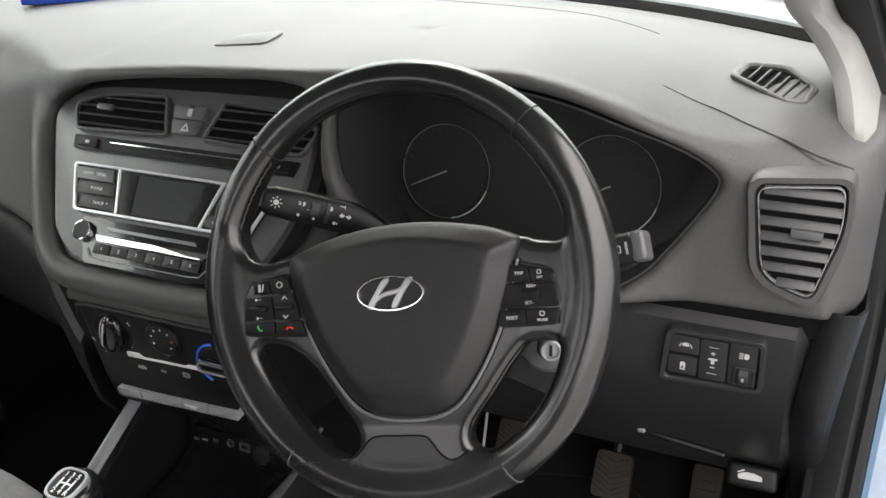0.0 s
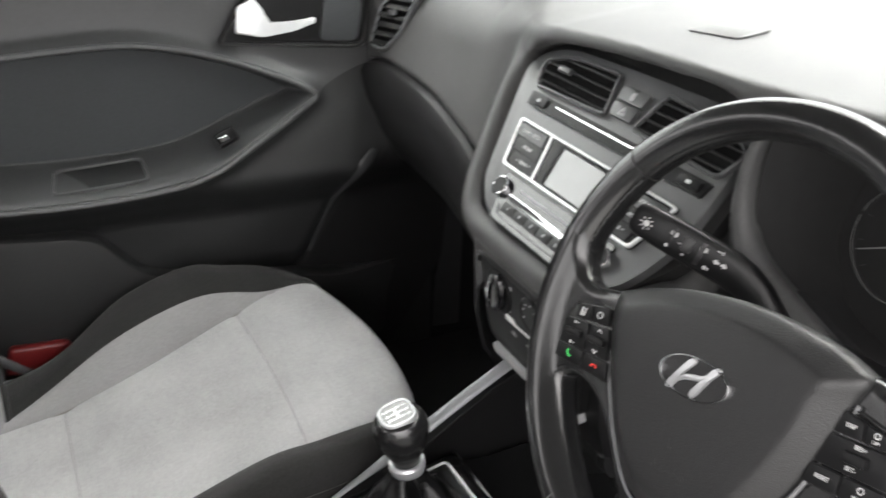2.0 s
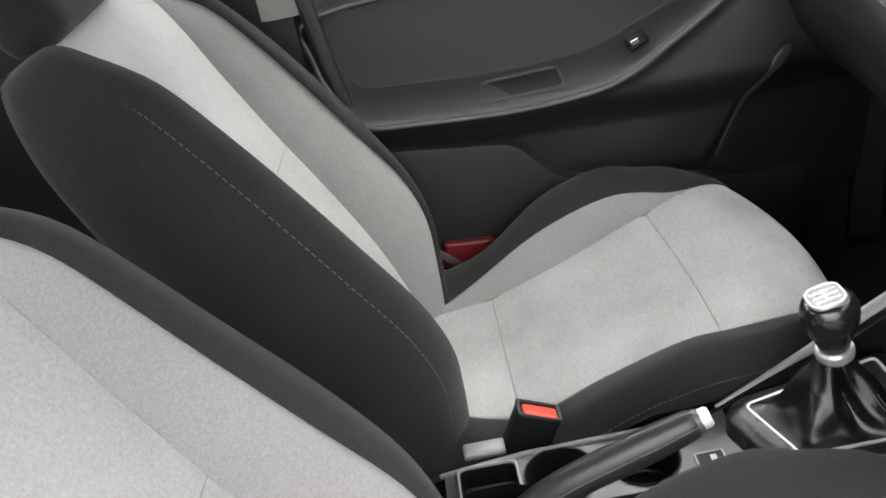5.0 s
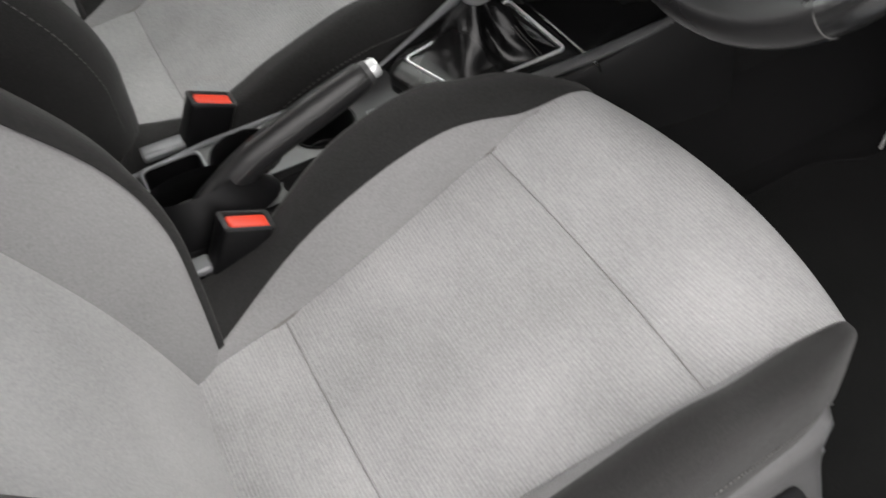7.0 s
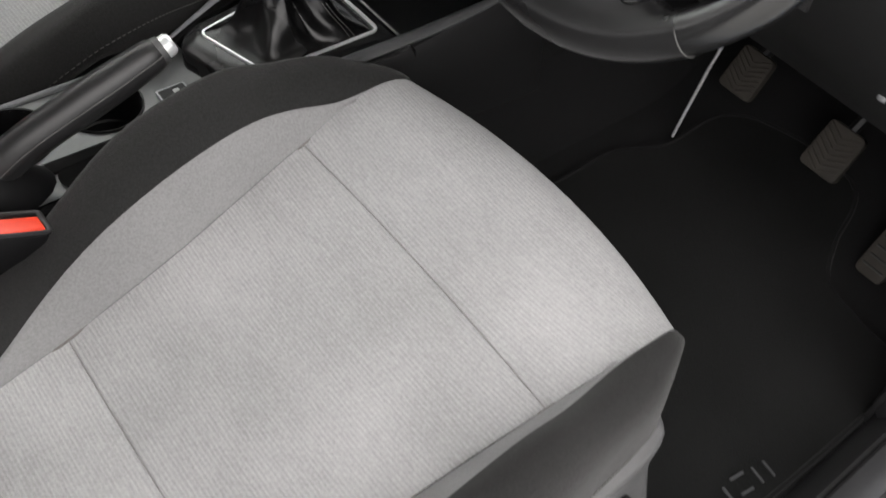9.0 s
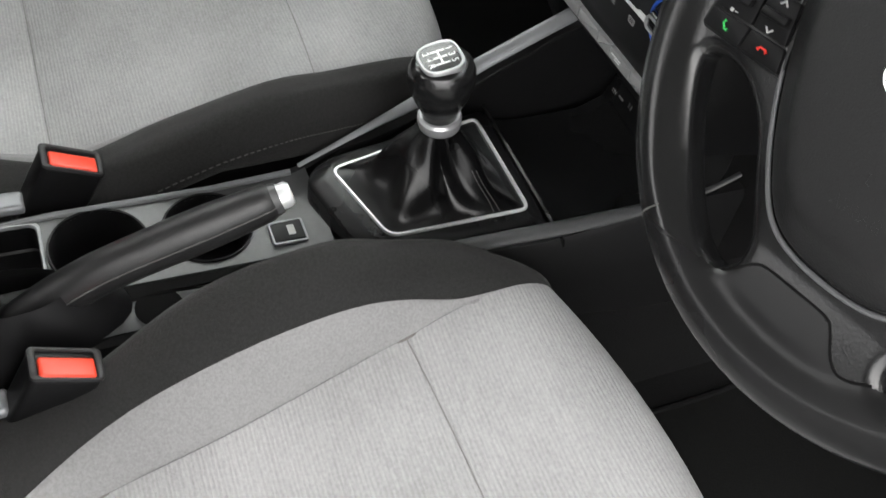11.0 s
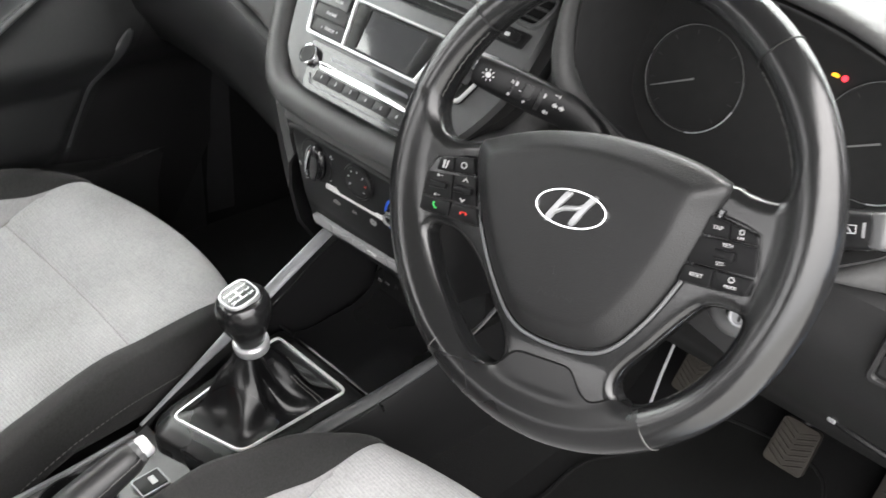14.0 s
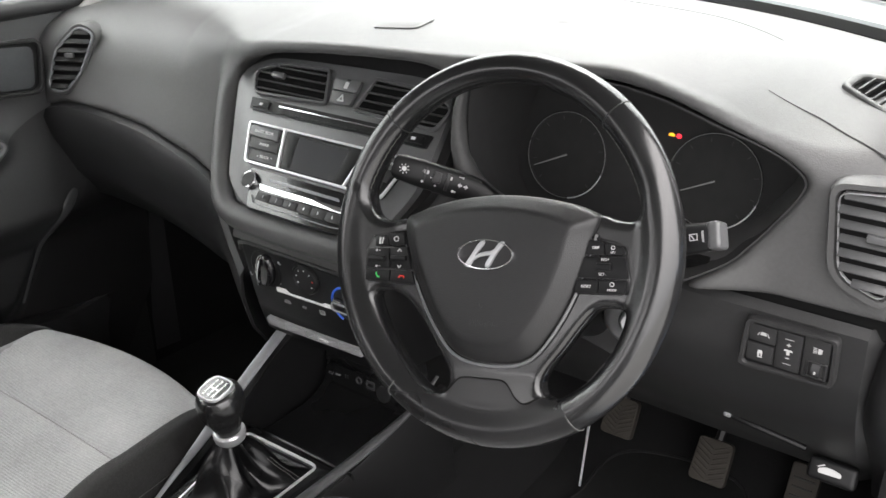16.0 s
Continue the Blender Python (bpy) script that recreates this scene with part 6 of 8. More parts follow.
mo = [tuple(p)[:2] for p in spline([(0.205, 0.26, 0), (0.203, 0.36, 0), (0.235, 0.44, 0), (0.245, 0.54, 0), (0.32, 0.575, 0), (0.46, 0.575, 0), (0.50, 0.50, 0), (0.535, 0.44, 0), (0.60, 0.42, 0), (0.675, 0.40, 0), (0.683, 0.30, 0), (0.680, 0.10, 0), (0.674, -0.02, 0),
                                    (0.63, -0.05, 0), (0.50, -0.06, 0), (0.35, -0.06, 0), (0.22, -0.05, 0), (0.205, 0.05, 0)], 110, True)]
def lift(p):
    return Vector((p.x, p.y, floor_z(p.x, p.y) + p.z + 0.003))
bm = dome(mo, [(1.0, 0.0), (1.0, 0.004), (0.995, 0.0065), (0.97, 0.007), (0.85, 0.007), (0.7, 0.007), (0.5, 0.007), (0.3, 0.007), (0.05, 0.007)], Matrix())
for v_ in bm.verts:
    v_.co = lift(v_.co)
part("mat_top", bm, M_MAT, fm)
part("edge_binding", tube([lift(Vector((x, y, 0.006))) for x, y in mo], 0.0035, 6, True), M_CARPET, fm, "black bound edge")
# woven mark near the sill: plain bars
mk = basis((0.655, 0.115, 0.0085), (0.14, 0.99, 0), (-0.99, 0.14, 0))
part("woven_mark", join(plate(box2(0.003, 0.018, 0.001, -0.034, -0.002), 0.0012, mk), plate(box2(0.020, 0.0032, 0.001, -0.011, 0.010), 0.0012, mk), plate(box2(0.018, 0.0032, 0.001, -0.012, -0.009), 0.0012, mk),
     plate(box2(0.0030, 0.020, 0.001, 0.011, 0), 0.0012, mk), plate(box2(0.0030, 0.020, 0.001, 0.028, 0), 0.0012, mk)), M_BAR, fm, "pale grey woven mark")
part("mat_clip", lathe([(0.0175, 0.0), (0.0175, 0.005), (0.0145, 0.0072), (0.007, 0.0072), (0.006, 0.003), (0.0005, 0.003)], T((0.624, -0.010, 0.004)), 28), M_RUBBER, fm, "round black mat fixing")

fr = thing("fuel_release", "black fuel flap lever with a white pump symbol by the sill", "lever")
part("lever", rbox((0.020, 0.028, 0.018), pose(0.674, -0.024, 0.016, 12, 0, 8), 0.008, 5), M_BLACK, fr)
part("stem", tube(spline([(0.672, -0.034, 0.014), (0.668, -0.048, 0.008), (0.655, -0.058, 0.006), (0.630, -0.052, 0.005)], 10), [0.006 - 0.003 * i / 9 for i in range(10)], 8), M_BLACK, fr)
glyph(fr, basis((0.674, -0.025, 0.0256), (0.6, 0.8, 0.1), (-0.8, 0.6, 0.2)), [box2(0.0042, 0.0064, 0.0006, -0.001, 0), box2(0.0014, 0.005, 0.0004, 0.0030, 0.0005)])

# ---------------------------------------------------------------- seats
CUSH = [  # y, insert height, insert half-width, ridge offset, ridge height, outer half-width, share of the inner panel
    (-0.575, 0.150, 0.118, 0.020, 0.010, 0.225, 0.0),
    (-0.520, 0.150, 0.124, 0.030, 0.022, 0.238, 0.15),
    (-0.410, 0.150, 0.151, 0.060, 0.040, 0.252, 0.55),
    (-0.300, 0.180, 0.161, 0.074, 0.083, 0.262, 0.49),
    (-0.200, 0.214, 0.173, 0.059, 0.084, 0.259, 0.46),
    (-0.138, 0.236, 0.181, 0.049, 0.055, 0.252, 0.38),
    (-0.085, 0.252, 0.188, 0.036, 0.031, 0.245, 0.14),
    (-0.045, 0.259, 0.192, 0.020, 0.011, 0.230, 0.0),
    (-0.012, 0.255, 0.192, 0.010, 0.002, 0.214, 0.0),
    (0.008, 0.240, 0.190, 0.006, 0.000, 0.205, 0.0),
    (0.020, 0.210, 0.182, 0.006, 0.000, 0.198, 0.0),
    (0.024, 0.165, 0.178, 0.006, 0.000, 0.194, 0.0),
    (0.020, 0.115, 0.176, 0.006, 0.000, 0.192, 0.0)]


def seat(name, cx, label, recline, out, lever, back_y=-0.53, ahead=0.0, ridges=(1.0, 1.0), upper=1.0):
    ob = thing(name, label, "car seat", "front seats", at=(cx, -0.25, 0.0))
    off = Vector((-cx, 0.25, 0))
    def P(x, y, z):
        return Vector((cx + x, y + ahead, z)) + off
    # stations along the cushion, resampled smoothly
    prm = [(i,) + c for i, c in enumerate(CUSH)]
    st_ = [curve_at(prm, i * 12 / 60) for i in range(61)]
    def bow(x, y, w):
        return 0.030 * (1 - (x / w) ** 2) * smoothstep(-0.26, 0.03, y)
    def cush_row(s, a, b, n):
        y, z, wi, ro, rh, wo, sh = s
        return [P(x, y + bow(x, y, wi), z - 0.012 * (1 - (x / wi) ** 2) * (1 - smoothstep(-0.1, 0.02, y))) for x in [lerp(a, b, k / n) * wi for k in range(n + 1)]]
    def zone(y0, y1):
        return [s for i, s in enumerate(st_) if y0 - 1e-6 <= i <= y1 + 1e-6]
    # seam positions by station number (60 stations over 12 spans)
    i_back, i_front = 10, 25
    for nm, a, b, mt in (("rear_insert", 0, i_back, M_RIB), ("centre_insert", i_back, i_front, M_RIB), ("front_insert", i_front, 60, M_RIB)):
        rows_ = []
        zs = zone(a, b)
        for k, s in enumerate(zs):
            r_ = cush_row(s, -1, 1, 16)
            dip = 0.005 * (math.exp(-k * 1.1) * (a > 0) + math.exp(-(len(zs) - 1 - k) * 1.1) * (b < 60))
            rows_.append([p - Vector((0, 0, dip)) for p in r_])
        part(nm, grid(rows_, thick=0.008), mt, ob, "light grey woven seat fabric" if nm != "centre_insert" else "finely ribbed light grey seat fabric", smooth=60)
    for k in (i_back, i_front):
        part("seam", tube([p - Vector((0, 0, 0.0042)) for p in cush_row(st_[k], -1, 1, 16)], 0.0007, 6), M_SEAM, ob, "sewn seam")
    for s_ in (-1, 1):
        rows_ = []
        for i, s in enumerate(st_):
            y, z, wi, ro, rh, wo, sh = s
            rh *= ridges[s_ > 0]
            r_ = []
            for k in range(7):
                f = sh * k / 6
                r_.append(P(s_ * (wi + ro * f), y + bow(wi, y, wi), z + rh * math.sin(f * math.pi / 2) - (0.004 if k == 0 else 0.0025 if k == 6 else 0)))
            rows_.append(r_)
        # dark line for the dirt in the seam and the soft shade along it
        part("soiled_shaded_seam", tube([r_[0] + Vector((0, 0, 0.0002)) for r_ in rows_[8:30]], 0.0013, 6), M_DIRT_SHADE, ob, "soiled seam beside the insert, crease shade in its colour")
        part("inner_bolster", grid(rows_[2:36], thick=0.006), M_SIDE, ob, "plain grey inner bolster panel", smooth=60)
        rows_ = []
        for i, s in enumerate(st_):
            y, z, wi, ro, rh, wo, sh = s
            rh *= ridges[s_ > 0]
            x0 = wi + ro
            z0 = z + rh
            r_ = [P(s_ * (wi + ro * sh - 0.001), y, z + rh * math.sin(sh * math.pi / 2) - 0.004)]
            for k in range(1, 5):
                f = lerp(sh, 1, k / 4)
                r_.append(P(s_ * (wi + ro * f), y, z + rh * math.sin(f * math.pi / 2) + 0.001))
            low = lerp(min(0.200, z0 - 0.055), 0.105, smoothstep(-0.05, 0.0, y))
            for f, g in ((0.35, 0.004), (0.65, 0.0), (0.88, -0.012), (1.0, -0.030)):
                r_.append(P(s_ * lerp(x0, wo, f), y, max(z0 + g * min(1, (wo - x0) / 0.03), low + 0.02)))
            for f in (0.3, 0.6, 0.85, 1.0):
                zz = lerp(max(z0 - 0.030, low + 0.02), low, f)
                r_.append(P(s_ * (wo + 0.004 * math.sin(math.pi * f)), y, zz))
            rows_.append(r_)
        side = part("side_bolster", grid(rows_, thick=0.006), M_DARKF, ob, "dark charcoal side bolster", smooth=60)
        bits = []
        for i in range(6, 32):
            y, z, wi, ro, rh, wo, sh = st_[i]
            y2, z2, wi2, ro2, rh2, wo2, sh = st_[i + 1]
            rh, rh2 = rh * ridges[s_ > 0], rh2 * ridges[s_ > 0]
            za, zb = z + rh - 0.030, z2 + rh2 - 0.030
            la, lb_ = min(0.200, z + rh - 0.055), min(0.200, z2 + rh2 - 0.055)
            for q in range(3):
                f, g = q / 3, q / 3 + 0.2
                A = P(s_ * (lerp(wo, wo2, f) + 0.0045), lerp(y, y2, f), lerp(lerp(za, la, 0.34), lerp(zb, lb_, 0.34), f))
                Bp = P(s_ * (lerp(wo, wo2, g) + 0.0045), lerp(y, y2, g), lerp(lerp(za, la, 0.34), lerp(zb, lb_, 0.34), g))
                bits.append(tube([A, Bp], 0.0007, 5))
        part("stitching", join(*bits), M_THREAD, side, "pale stitch line")
    # base under the cushion
    rows_ = []
    for y, h, w in ((-0.60, 0.15, 1.0), (-0.4, 0.15, 1.0), (-0.2, 0.18, 1.0), (-0.07, 0.18, 1.0), (-0.05, 0.15, 0.9), (-0.03, 0.12, 0.85)):
        rows_.append([P(x * w, y, z) for x, z in ((-0.222, h), (-0.226, 0.06), (-0.205, 0.012), (0.205, 0.012), (0.226, 0.06), (0.222, h))])
    part("seat_base", grid(rows_, thick=0.004), M_BLACK, ob)
    # outer plastic side shield
    s_ = out
    rows_ = []
    for y, inx, lowz in ((-0.60, 0, 0.03), (-0.50, 0, 0.02), (-0.35, 0, 0.018), (-0.20, 0.001, 0.018), (-0.12, 0.003, 0.018), (-0.085, 0.005, 0.020), (-0.062, 0.008, 0.024), (-0.050, 0.014, 0.03), (-0.042, 0.026, 0.04), (-0.038, 0.048, 0.05)):
        top = (0.213 if lever else 0.150) - 0.02 * smoothstep(-0.30, -0.60, y) - 0.2 * max(0, inx - 0.007)
        rows_.append([P(s_ * (a - inx), y, lerp(lowz, top, f)) for a, f in ((0.246, 1.0), (0.257, 0.985), (0.262, 0.94), (0.262, 0.80), (0.262, 0.72), (0.267, 0.60), (0.279, 0.42), (0.289, 0.28), (0.292, 0.14), (0.287, 0.04), (0.265, 0.0))])
    shield = part("side_shield", grid(rows_, thick=0.004), M_SHIELD, ob, "grey plastic side shield", smooth=50)
    if lever:
        lm = basis(P(0.2715, -0.27, 0.127), (0, 1, 0), (-0.36, 0, 0.93))
        lo_ = rounded([(-0.20, -0.020), (0.168, -0.021), (0.186, -0.008), (0.176, 0.020), (-0.20, 0.021)], [0.01, 0.02, 0.014, 0.012, 0.01], 6)
        part("height_lever", plate(lo_, 0.021, lm, 0.008, 5, back=-0.006), M_SHIELD, shield, "long grey height lever")
        # black plate round the lever in place of the shaded gap
        part("lever_gap_shade", plate([(x * 1.035, y * 1.24 + 0.003) for x, y in lo_], 0.0022, lm, 0.001, back=-0.008), M_BLACK, shield)
    # runner
    for s2 in (-1, 1):
        part("runner", rbox((0.035, 0.62, 0.03), T(P(s2 * 0.19, -0.27, 0.005)), 0.004, 2), M_SATIN, ob, "metal seat runner")
    # ---- backrest
    ca, sa = math.cos(radians(recline)), math.sin(radians(recline))
    def Q(x, s, d):
        """Across, up along the backrest, and forward of its face."""
        return P(x, back_y - s * sa + d * ca, 0.150 + s * ca + d * sa)
    BACK = [  # up, insert half-width, face depth, ridge offset, ridge depth, outer half-width
        (-0.03, 0.115, 0.000, 0.028, 0.028, 0.205), (0.05, 0.120, 0.012, 0.045, 0.055, 0.222), (0.12, 0.127, 0.018, 0.062, 0.078, 0.240), (0.20, 0.134, 0.018, 0.070, 0.088, 0.252), (0.30, 0.142, 0.012, 0.068, 0.085, 0.258),
        (0.40, 0.150, 0.004, 0.060, 0.080, 0.256), (0.50, 0.154, 0.0, 0.052, 0.066, 0.248), (0.58, 0.154, 0.0, 0.042, 0.044, 0.232), (0.635, 0.150, -0.006, 0.022, 0.010, 0.200), (0.665, 0.130, -0.030, 0.014, 0.0, 0.165), (0.67, 0.110, -0.070, 0.010, 0.0, 0.135)]
    prm = [(i,) + c for i, c in enumerate(BACK)]
    sb = [curve_at(prm, i * 10 / 50) for i in range(51)]
    for r_ in sb:
        r_[4] *= lerp(1.0, upper, smoothstep(0.22, 0.5, r_[0]))
    def panel_at(s):
        """Share of the bolster that the pale panel covers: all of it low down, less towards the shoulder."""
        return lerp(0.985, 0.74, smoothstep(0.06, 0.36, s))
    split = 23
    for nm, a, b, mt in (("backrest_insert", 0, 50, M_FABRIC),):
        rows_ = []
        for k in range(a, b + 1):
            s, wi, d, ro, rd_, wo = sb[k]
            dip = 0.0006 * math.exp(-abs(k - split) * 0.9)
            rows_.append([Q(x, s, d - dip - 0.010 * (1 - (x / wi) ** 2)) for x in [lerp(-wi, wi, j / 16) for j in range(17)]])
        bi = part(nm, grid(rows_, thick=0.008), mt, ob, "light grey woven seat fabric", smooth=60)
    s, wi, d, ro, rd_, wo = sb[split]
    part("lumbar_seam", tube([Q(x, s, d + 0.0001 - 0.010 * (1 - (x / wi) ** 2)) for x in [lerp(-wi, wi, j / 16) for j in range(17)]], 0.0005, 6), M_SEAM, bi, "fine cross seam")
    for s_ in (-1, 1):
        rows_ = []
        for k in range(51):
            s, wi, d, ro, rd_, wo = sb[k]
            rows_.append([Q(s_ * (wi + ro * f), s, d + rd_ * math.sin(f * math.pi / 2) - (0.004 if f == 0 else 0)) for f in [panel_at(s) * q / 6 for q in range(7)]]
                         + [Q(s_ * lerp(wi + ro, wo, 0.55 * e_ * low) if low > 0 else s_ * (wi + ro * panel_at(s) + 0.0002 * e_), s, d + rd_ * math.sin(panel_at(s) * math.pi / 2) + 0.004 * low - 0.010 * e_ * e_ * low) for low in [1 - smoothstep(0.10, 0.30, s)] for e_ in (0.4, 0.7, 1.0)])
        part("backrest_inner_bolster", grid(rows_[:46], thick=0.006), M_SIDE, ob, "plain grey inner bolster panel", smooth=60)
        rows_ = []
        for k in range(51):
            s, wi, d, ro, rd_, wo = sb[k]
            x0, d0 = wi + ro, d + rd_
            pn = panel_at(s)
            rows_.append([Q(s_ * (wi + ro * pn - 0.001), s, d + rd_ * math.sin(pn * math.pi / 2) - 0.003)] + [Q(s_ * (wi + ro * f), s, d + rd_ * math.sin(f * math.pi / 2) + 0.0008) for f in (pn, lerp(pn, 1, 0.33), lerp(pn, 1, 0.66), 1.0)] + [ Q(s_ * lerp(x0, wo, 0.45), s, d0 - 0.004), Q(s_ * lerp(x0, wo, 0.8), s, d0 - 0.022), Q(s_ * wo, s, d0 - 0.05),
                          Q(s_ * (wo + 0.003), s, lerp(d0 - 0.05, -0.09, 0.5)), Q(s_ * (wo - 0.004), s, -0.085), Q(s_ * (wo - 0.03), s, -0.105)])
        bs = part("backrest_side", grid(rows_, thick=0.006), M_DARKF, ob, "dark charcoal backrest side", smooth=60)
        bits = []
        for k in range(4, 44):
            s, wi, d, ro, rd_, wo = sb[k]
            s2, wi2, d2, ro2, rd2, wo2 = sb[k + 1]
            for q in range(2):
                f, g = q / 2, q / 2 + 0.3
                e1 = Q(s_ * (lerp(wi + ro, wo, 0.80) + 0.0045), s, d + rd_ - 0.0175)
                e2 = Q(s_ * (lerp(wi2 + ro2, wo2, 0.80) + 0.0045), s2, d2 + rd2 - 0.0175)
                bits.append(tube([e1.lerp(e2, f), e1.lerp(e2, g)], 0.0007, 5))
        part("stitching", join(*bits), M_THREAD, bs)
    rows_ = [[Q(x, sb[k][0], -0.105 + 0.02 * (x / sb[k][5]) ** 2) for x in [lerp(-sb[k][5] + 0.03, sb[k][5] - 0.03, j / 8) for j in range(9)]] for k in range(0, 51, 5)]
    part("backrest_rear", grid(rows_, thick=0.006), M_DARKF, ob, "dark fabric seat back", smooth=60)
    # head restraint
    for s_ in (-1, 1):
        part("head_post", tube([Q(s_ * 0.06, 0.64, -0.055), Q(s_ * 0.06, 0.74, -0.055)], 0.006, 10), M_CHROME, ob, "chrome headrest post")
    bm = rbox((0.25, 0.085, 0.17), Matrix(), 0.04, 5)
    for v_ in bm.verts:
        v_.co = Q(v_.co.x, 0.752 + v_.co.z, -0.050 + v_.co.y)
    part("headrest", bm, M_DARKF, ob, "dark fabric head restraint")
    return ob


seat("driver_seat", 0.349, "grey cloth driver seat with dark charcoal bolsters, lightly soiled", 24.5, 1, True, back_y=-0.522, upper=0.78)
seat("passenger_seat", -0.349, "grey cloth passenger seat with dark charcoal bolsters", 25, -1, False, back_y=-0.525, ahead=0.022, ridges=(1.0, 0.70))

# ---------------------------------------------------------------- belt buckles
def buckle(cx, cy, cz, tilt, label):
    ob = thing("belt_buckle", label, "seat belt buckle", "belt buckles", at=(cx, cy, 0.13))
    m = pose(0, 0, cz - 0.13, tilt, 0, 0)
    part("buckle_body", rbox((0.030, 0.056, 0.085), m @ T((0, 0, -0.040)), 0.006, 3), M_BLACK, ob)
    part("buckle_rim", ring(box2(0.031, 0.058, 0.005), box2(0.024, 0.046, 0.003), 0.004, m @ T((0, 0, 0.0005)), 0.001), M_RUBBER, ob)
    part("release_button", rbox((0.019, 0.044, 0.010), m @ T((0.0045, 0.0, 0.0010)), 0.003, 3), M_RED, ob, "red-orange release button")
    part("stalk", rbox((0.012, 0.038, 0.10), m @ T((0, -0.01, -0.11)), 0.004, 2), M_RUBBER, ob)
    part("anchor", rbox((0.024, 0.054, 0.012), T((0.004 * (1 if cx < 0 else -1), -0.074, 0.052)), 0.006, 3), M_SATIN, ob, "pale grey anchor cover")

buckle(0.114, -0.407, 0.222, -25, "driver's black belt buckle with red button beside the seat")
buckle(-0.108, -0.372, 0.222, -25, "passenger's black belt buckle with red button beside the seat")

# ---------------------------------------------------------------- centre console
def inside(poly, x, y):
    c = False
    n = len(poly)
    for i in range(n):
        (x1, y1), (x2, y2) = poly[i], poly[i - 1]
        if (y1 > y) != (y2 > y) and x < (x2 - x1) * (y - y1) / (y2 - y1) + x1:
            c = not c
    return c
con = thing("centre_console", "black and grey centre console with cup holders and tray", "centre console")
def con_z(y):
    return curve_at([(-0.62, 0.150), (-0.50, 0.180), (-0.40, 0.190), (-0.19, 0.193), (-0.15, 0.205), (-0.13, 0.222), (0.0, 0.226), (0.06, 0.226)], y)[0]
def con_w(y):
    return curve_at([(-0.62, 0.082), (-0.40, 0.084), (-0.19, 0.082), (-0.10, 0.086), (0.06, 0.098), (0.2, 0.105)], y)[0]
# side walls
for s in (-1, 1):
    rows = []
    for i in range(24):
        y = -0.62 + 0.88 * i / 23
        top = con_z(min(y, 0.05))
        if s < 0:
            top = curve_at([(-0.165, top), (-0.09, 0.230), (-0.03, 0.250), (0.034, 0.282), (0.082, 0.308), (0.138, 0.336), (0.50, 0.345)], max(y, -0.165))[0]
        else:
            top = lerp(top, 0.262, smoothstep(0.0, 0.22, y))
        w = con_w(y)
        rows.append([(s * (w - 0.012), y, top - 0.004), (s * (w - 0.002), y, top - 0.004), (s * (w + 0.002), y, top - 0.012), (s * (w + 0.010), y, lerp(top, 0.0, 0.4)), (s * (w + 0.022), y, lerp(top, 0, 0.75)), (s * (w + 0.05), y, 0.0)])
    part("console_side", grid(rows, thick=0.004), M_DARKP, con, "black console side panel", smooth=50)
# top deck with openings for tray, cups and handbrake
deck_holes = [("tray", box2(0.088, 0.070, 0.010, -0.024, -0.447, 5)), ("cup", disc2(0.043, 44, -0.026, -0.363)), ("cup", disc2(0.041, 44, -0.026, -0.264))]
nx, ny = 84, 210
bm = bmesh.new()
vv = {}
def vtx(i, j):
    if (i, j) not in vv:
        y = -0.50 + 0.345 * j / ny
        w = con_w(y) - 0.010
        x = lerp(-w, w, i / nx)
        vv[(i, j)] = bm.verts.new((x, y, con_z(y)))
    return vv[(i, j)]
for i in range(nx):
    for j in range(ny):
        y = -0.50 + 0.345 * (j + 0.5) / ny
        w = con_w(y) - 0.010
        x = lerp(-w, w, (i + 0.5) / nx)
        if any(inside(h, x, y) for _, h in deck_holes):
            continue
        bm.faces.new((vtx(i, j), vtx(i + 1, j), vtx(i + 1, j + 1), vtx(i, j + 1)))
part("console_deck", bm, M_DECK, con, "grey console deck")
for nm, h in deck_holes:
    depth = 0.055 if nm == "cup" else 0.030
    zt = con_z(sum(p[1] for p in h) / len(h)) + 0.0015
    cx_, cy_ = sum(p[0] for p in h) / len(h), sum(p[1] for p in h) / len(h)
    rows_ = [[(cx_ + (x - cx_) * s_, cy_ + (y - cy_) * s_, zt + d_) for x, y in h] for s_, d_ in ((1.05, -0.002), (1.045, 0.0015), (1.0, 0.001), (0.985, -0.004), (0.95, -depth), (0.90, -depth - 0.002), (0.02, -depth - 0.002))]
    part("cup_holder" if nm == "cup" else "tray", grid(rows_, close_u=True), M_BLACK, con, "black round cup holder" if nm == "cup" else "black rectangular coin tray")
# slot and pocket on the driver's side of the lever: black sheets for their shade, and the shelf joint
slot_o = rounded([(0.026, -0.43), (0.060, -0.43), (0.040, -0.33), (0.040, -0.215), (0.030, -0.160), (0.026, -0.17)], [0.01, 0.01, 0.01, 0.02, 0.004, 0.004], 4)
part("slot_shade", plate(slot_o, 0.0014, T((0, 0, 0.1925)), 0.0006, back=-0.002), M_VOID, con, "black sheet for the shaded slot beside the handbrake")
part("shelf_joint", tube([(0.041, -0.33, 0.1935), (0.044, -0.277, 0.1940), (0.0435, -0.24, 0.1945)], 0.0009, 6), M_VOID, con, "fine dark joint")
part("pocket_shade", lathe([(0.020, 0.0016), (0.021, 0.0022), (0.019, 0.0018), (0.018, 0.0012), (0.0005, 0.0012)], T((0.056, -0.325, 0.1915)), 28), M_VOID, con, "small black disc for a shaded pocket")
